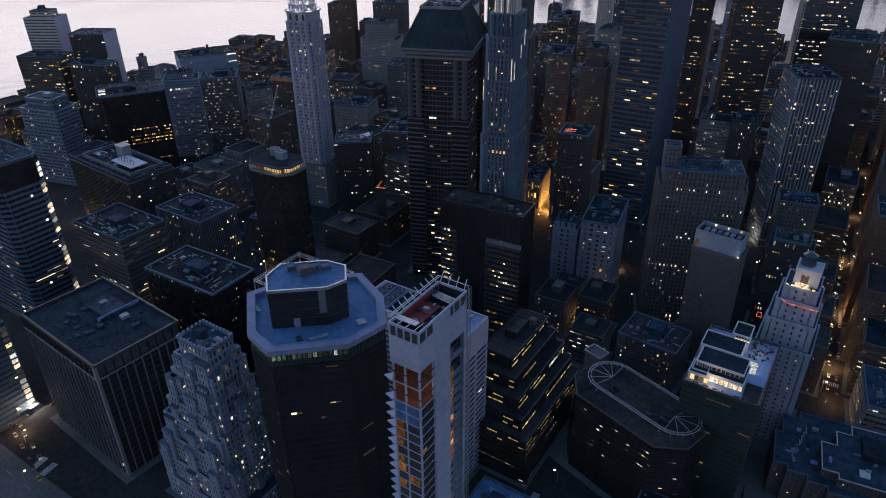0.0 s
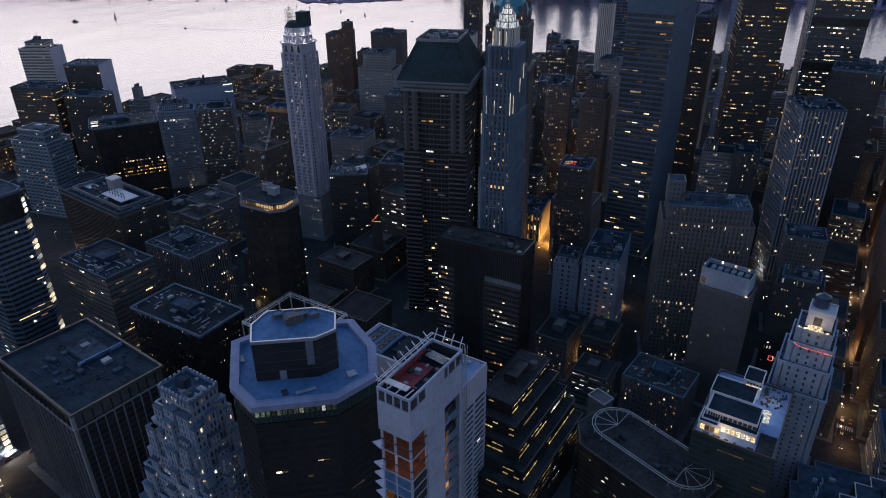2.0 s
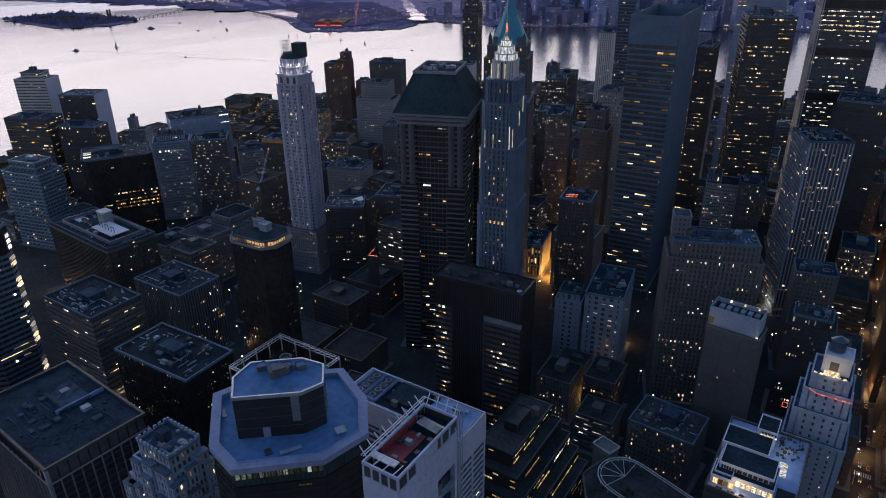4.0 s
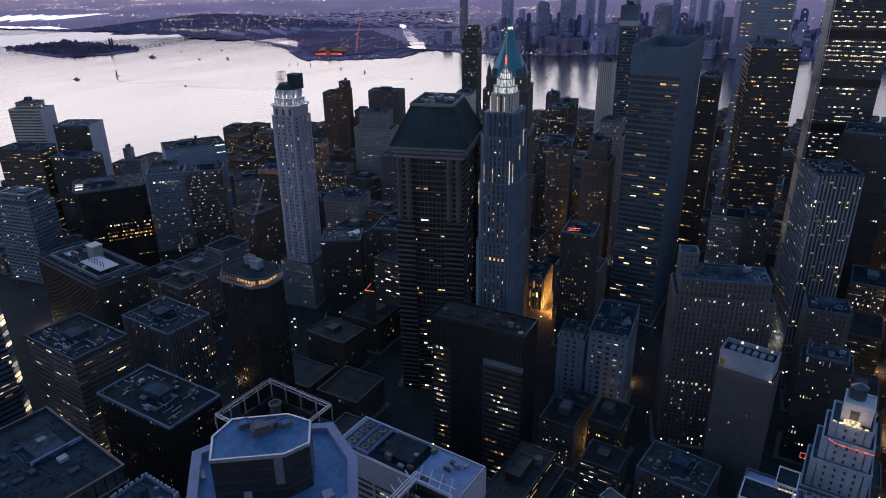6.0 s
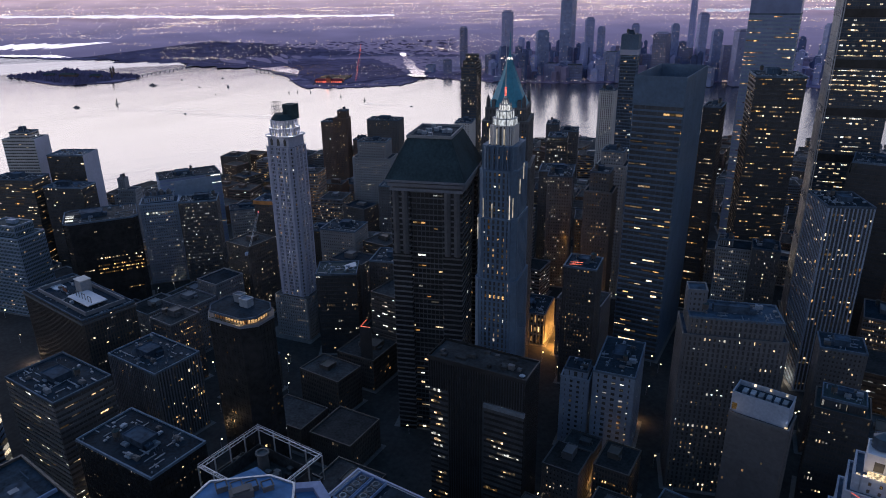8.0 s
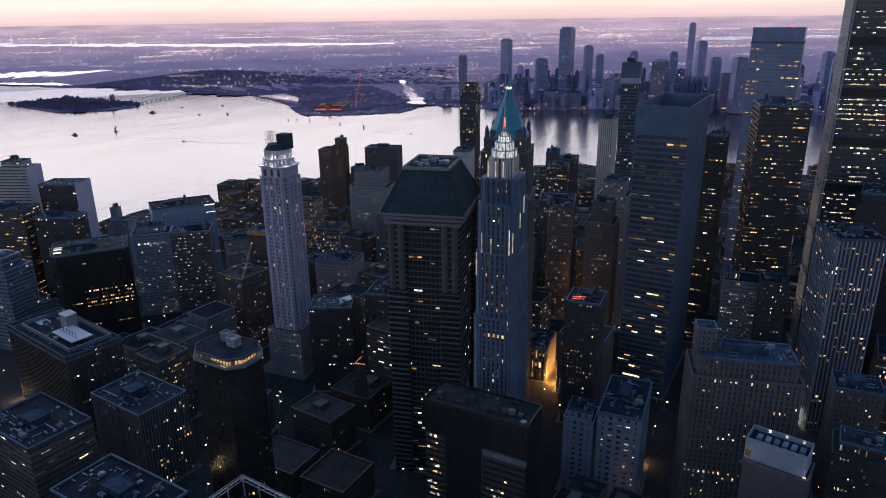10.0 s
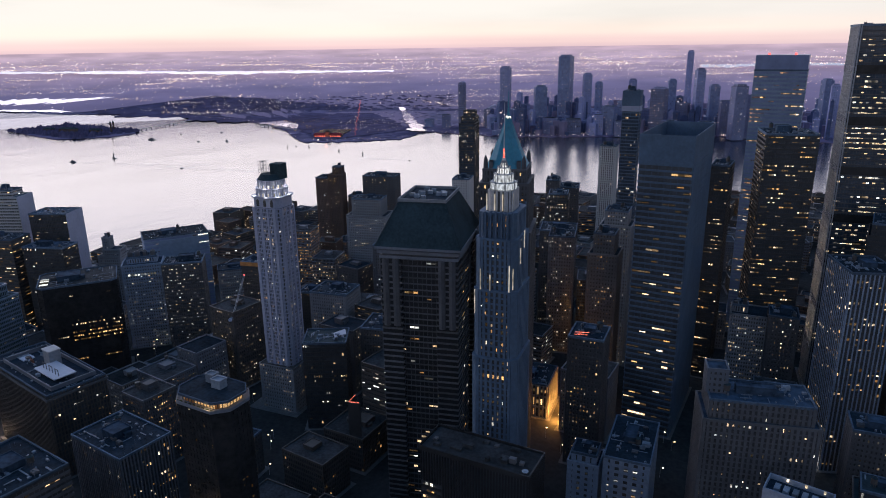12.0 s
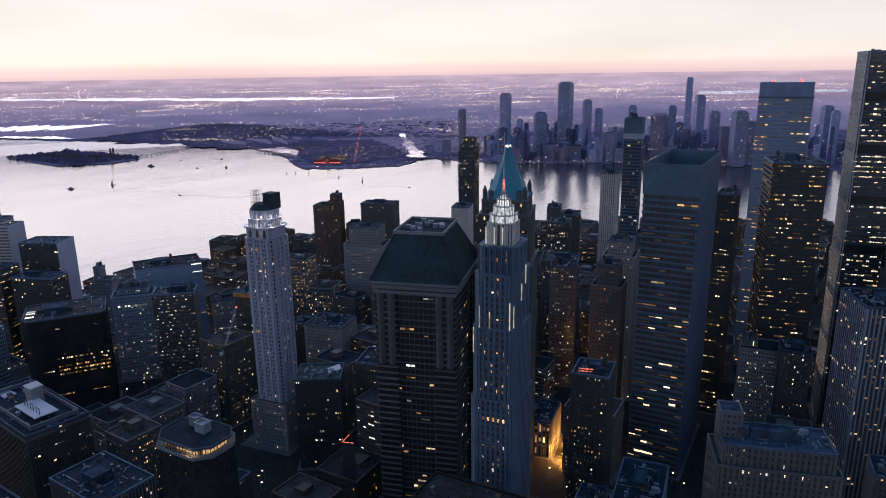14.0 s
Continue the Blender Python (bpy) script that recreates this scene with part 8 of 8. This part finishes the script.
def shore_town():
    """Close-packed mid-rise blocks along the far quay and their lit panes."""
    r = random.Random(451)
    # block colours include the haze-tinted far wall and glass
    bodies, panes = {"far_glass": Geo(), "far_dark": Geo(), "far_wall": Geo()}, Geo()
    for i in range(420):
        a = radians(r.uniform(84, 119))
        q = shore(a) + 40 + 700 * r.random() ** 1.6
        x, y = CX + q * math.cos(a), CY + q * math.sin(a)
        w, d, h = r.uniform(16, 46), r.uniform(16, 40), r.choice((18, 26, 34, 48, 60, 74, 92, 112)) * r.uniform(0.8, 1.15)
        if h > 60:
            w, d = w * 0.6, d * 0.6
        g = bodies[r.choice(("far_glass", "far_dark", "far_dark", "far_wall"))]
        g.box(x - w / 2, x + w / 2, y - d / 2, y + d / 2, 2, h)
        g.box(x - w / 4, x + w / 5, y - d / 4, y + d / 4, h, h + r.uniform(2, 6))
        rows, cols = int(h / 6.5), int(w / 5.5)
        p = r.choice((0.06, 0.12, 0.2, 0.34))
        for u in range(1, rows):
            for v in range(cols):
                if r.random() < p:
                    px, pz = x - w / 2 + 1.2 + 5.5 * v, 2 + 6.5 * u
                    panes.box(px, px + r.uniform(1.6, 3.6), y - d / 2 - 0.3, y - d / 2 + 0.1, pz, pz + r.uniform(1.6, 2.8))
    for m, g in bodies.items():
        tagged(new("shore_town", g.mesh("shore_town", m)), "close-packed blocks along the far quay, tinted blue-grey for haze", "town", kind="stuff")
    tagged(new("shore_town_windows", panes.mesh("shore_town_windows", "far_pane")), "small lit windows of the far quay blocks", "lights", kind="stuff")


shore_town()


def low_island():
    r = random.Random(3)
    ring = [(-3002, 1477), (-2800, 1445), (-2612, 1432), (-2489, 1566), (-2517, 1690), (-2700, 1745), (-2900, 1760), (-3098, 1742), (-3090, 1610)]
    slab("island_ground", ring, -1.0, 3.0, "land", "low dark island in the harbour", "island")
    g = Geo()
    for _ in range(420):
        x, y = r.uniform(-3060, -2540), r.uniform(1465, 1730)
        shard(g, x, y, 3, r.uniform(5, 11), r.uniform(8, 17))
    tagged(new("island_trees", g.mesh("island_trees", "far_leaf")), "dark trees covering the harbour island", "woods", kind="stuff")
    for x, y, w, d, h in ((-2760, 1560, 70, 26, 16), (-2640, 1600, 44, 22, 14), (-2860, 1540, 50, 20, 12)):
        root = thing("island_hall", "dark low hall among island trees", "building", x, y, 3, 20, "island halls")
        part("hall_wall", Geo().box(-w / 2, w / 2, -d / 2, d / 2, 0, h), "brick", root)
        part("hall_roof", Geo().prism(rect(w + 2, d + 2), h, h + 6, rect(w - 10, 2)), "slate", root)
    for x, y, h in ((-2600, 1640, 38), (-2680, 1700, 30)):
        root = thing("island_turret", "slim dark turret on the island", "tower", x, y, 3, 0)
        part("turret_shaft", Geo().drum(0, 0, 0, h, 4, 3.6, 8), "brick", root)
        part("turret_cap", Geo().drum(0, 0, h, h + 9, 4.4, 0.3, 8), "slate", root)


low_island()


def causeway(x0, y0, x1, y1, n):
    root = thing("causeway_bridge", "low grey causeway bridge on piers", "bridge", 0, 0, 0, 0)
    part("deck", Geo().bar((x0, y0, 7), (x1, y1, 7), 1.5), "lime", root)
    for k in range(n):
        t = (k + 0.5) / n
        x, y = x0 + (x1 - x0) * t, y0 + (y1 - y0) * t
        part("bridge_pier", Geo().drum(x, y, -2, 6, 1.8, 1.8, 6), "grey", root)


causeway(-2560, 1690, -2676, 2072, 14)
causeway(-2309, 2105, -1985, 2029, 10)


def ferry_hall():
    root = thing("ferry_hall", "low red-lit ferry hall with a clock gable", "building", -1745, 1945, 2, 27)
    part("hall_wall", Geo().box(-52, 52, -9, 9, 0, 9), "brick", root)
    part("hall_roof", Geo().prism(rect(108, 22), 9, 16, rect(96, 3)), "red", root)
    part("gable", Geo().box(-9, 9, -11, 8, 0, 20).prism(rect(20, 20), 20, 28, rect(1, 1)), "brick", root)
    for k in range(14):
        part("lit_arch", Geo().box(-48 + 7 * k, -44 + 7 * k, -9.3, -9.0, 2, 7), "neon", root, "red-lit arch")
    for k in range(6):
        part("slip_pier", Geo().box(-50 + 18 * k, -46 + 18 * k, -46, -10, -2, 2.5), "dim", root)
    lamp("ferry_lamp", -1740, 1925, 14, 7000, (1.0, 0.25, 0.15), 4)


ferry_hall()


def rail_shed():
    """Long ridged shed roofs behind the ferry hall, with amber lamps between the ridges."""
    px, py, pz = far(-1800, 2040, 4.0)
    root = thing("rail_shed", "long ridged brown shed roofs with amber lamps between", "building", px, py, pz, 27)
    for k in range(8):
        x = -56 + 14 * k
        part("ridge_roof", Geo().box(x - 5.5, x + 5.5, -62, 62, 0, 4).prism([(x - 6, -63), (x + 6, -63), (x + 6, 63), (x - 6, 63)], 4, 7, [(x - 0.5, -63), (x + 0.5, -63), (x + 0.5, 63), (x - 0.5, 63)]), "brick", root)
        lamps = Geo()
        for j in range(7):
            lamps.box(x + 6.3, x + 7.3, -56 + 18 * j, -53 + 18 * j, 6.6, 8.6)
        part("lamp_row", lamps, "lit_amber", root, "row of amber lamps")


rail_shed()


def yard_lamps():
    r = random.Random(17)
    g = Geo()
    for _ in range(330):
        u, v = r.random(), r.random()
        x, y = (-1760 + 210 * v - 300 * u, 1995 + 200 * v + 380 * u) if r.random() < 0.4 else (-1480 - 330 * u + 240 * v, 2330 + 420 * u + 150 * v)
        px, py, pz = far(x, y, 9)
        s = r.choice((0.6, 0.8, 1.1))
        shard(g, px, py, pz, s, s * 1.6)
    tagged(new("yard_lamps", g.mesh("yard_lamps", "far_light")), "scattered lamps over quays beside the boat basin", "lights", kind="stuff")


yard_lamps()
road = Geo()
r2 = random.Random(8)
for k in range(60):
    t = k / 59
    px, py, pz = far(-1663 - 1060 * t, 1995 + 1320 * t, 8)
    shard(road, px + r2.uniform(-4, 4), py, pz, 1.1, 1.8)
tagged(new("red_road_lamps", road.mesh("red_road_lamps", "neon")), "line of red lamps along a far road", "lights", kind="stuff")
lots = Geo()
for k in range(150):
    a, b = r2.random(), r2.random()
    px, py, pz = far(-1830 - 330 * a - 150 * b, 2080 + 60 * b + 330 * a - 260 * b, 8)
    shard(lots, px, py, pz, 1.1, 1.8)
tagged(new("car_park_lamps", lots.mesh("car_park_lamps", "lit_amber")), "amber lamps of a far car park", "lights", kind="stuff")


# ---- boats ----
MAT["foam"] = material("pale_wake_foam", (0.75, 0.74, 0.76), 0.7)


def boat(kind, label, x, y, yaw, length, wake):
    root = thing(kind, label, "boat", x, y, 0, yaw)
    L, b = length, length * 0.26
    part("hull", Geo().prism([(-L / 2, -b / 2), (L * 0.3, -b / 2), (L / 2, 0), (L * 0.3, b / 2), (-L / 2, b / 2)], -0.4, L * 0.09, [(-L / 2, -b * 0.56), (L * 0.3, -b * 0.56), (L * 0.56, 0), (L * 0.3, b * 0.56), (-L / 2, b * 0.56)]), "grey", root)
    if kind == "sailing_boat":
        part("mast", Geo().bar((0, 0, 0), (0, 0, L * 1.5), 0.25), "steel", root)
        g = Geo()
        g.solid([(0, -0.1, L * 0.15), (-L * 0.45, -0.1, L * 0.15), (0, -0.1, L * 1.4)], [(0, 0.1, L * 0.15), (-L * 0.45, 0.1, L * 0.15), (0, 0.1, L * 1.4)])
        part("sail", g, "dim", root)
    else:
        part("deckhouse", Geo().box(-L * 0.38, L * 0.2, -b * 0.4, b * 0.4, L * 0.09, L * 0.2).box(-L * 0.2, L * 0.12, -b * 0.3, b * 0.3, L * 0.2, L * 0.29), "grey", root)
        part("funnel", Geo().drum(-L * 0.1, 0, L * 0.29, L * 0.36, L * 0.03, sides=8), "dim", root)
    if wake:
        g = Geo()
        for s in (-1, 1):
            g.solid([(-L / 2, s * b * 0.3, 0.02), (-L / 2 - wake, s * (b + wake * 0.05), 0.02), (-L / 2 - wake, s * (b + wake * 0.05 + 2.2), 0.02)], [(-L / 2, s * b * 0.3, 0.10), (-L / 2 - wake, s * (b + wake * 0.05), 0.06), (-L / 2 - wake, s * (b + wake * 0.05 + 2.2), 0.06)])
        part("wake", g, "foam", root, "faint pale wake")


for kind, label, x, y, yaw, L, wake in (("ferry_boat", "grey harbour ferry trailing a long wake", -2053, 1174, 200, 34, 420), ("sailing_boat", "slender sailing boat under sail", -2008, 1279, 70, 22, 0),
                                        ("motor_boat", "small dark motor boat with a wake", -1671, 1265, 200, 15, 260), ("ferry_boat", "dark moored ferry in the harbour", -2286, 1600, 20, 44, 0),
                                        ("ferry_boat", "dark moored ferry in the harbour", -2012, 1708, 150, 34, 0), ("motor_boat", "small dark boat at anchor", -2092, 1650, 20, 18, 0), ("motor_boat", "small dark boat at anchor", -2329, 1756, 20, 18, 0),
                                        ("motor_boat", "small dark boat at anchor", -2227, 1866, 20, 20, 0), ("motor_boat", "small dark motor boat with a wake", -1188, 1673, 10, 12, 160), ("sailing_boat", "slender sailing boat under sail", -1492, 1716, 70, 12, 0),
                                        ("sailing_boat", "slender sailing boat under sail", -1381, 1698, 70, 14, 0), ("motor_boat", "small dark boat at anchor", -1906, 1566, 20, 10, 0), ("sailing_boat", "slender sailing boat under sail", -1704, 1701, 70, 11, 0),
                                        ("sailing_boat", "slender sailing boat under sail", -1690, 1726, 70, 10, 0), ("sailing_boat", "slender sailing boat under sail", -1640, 1735, 70, 10, 0)):
    boat(kind, label, x, y, yaw, L * 0.62, wake)
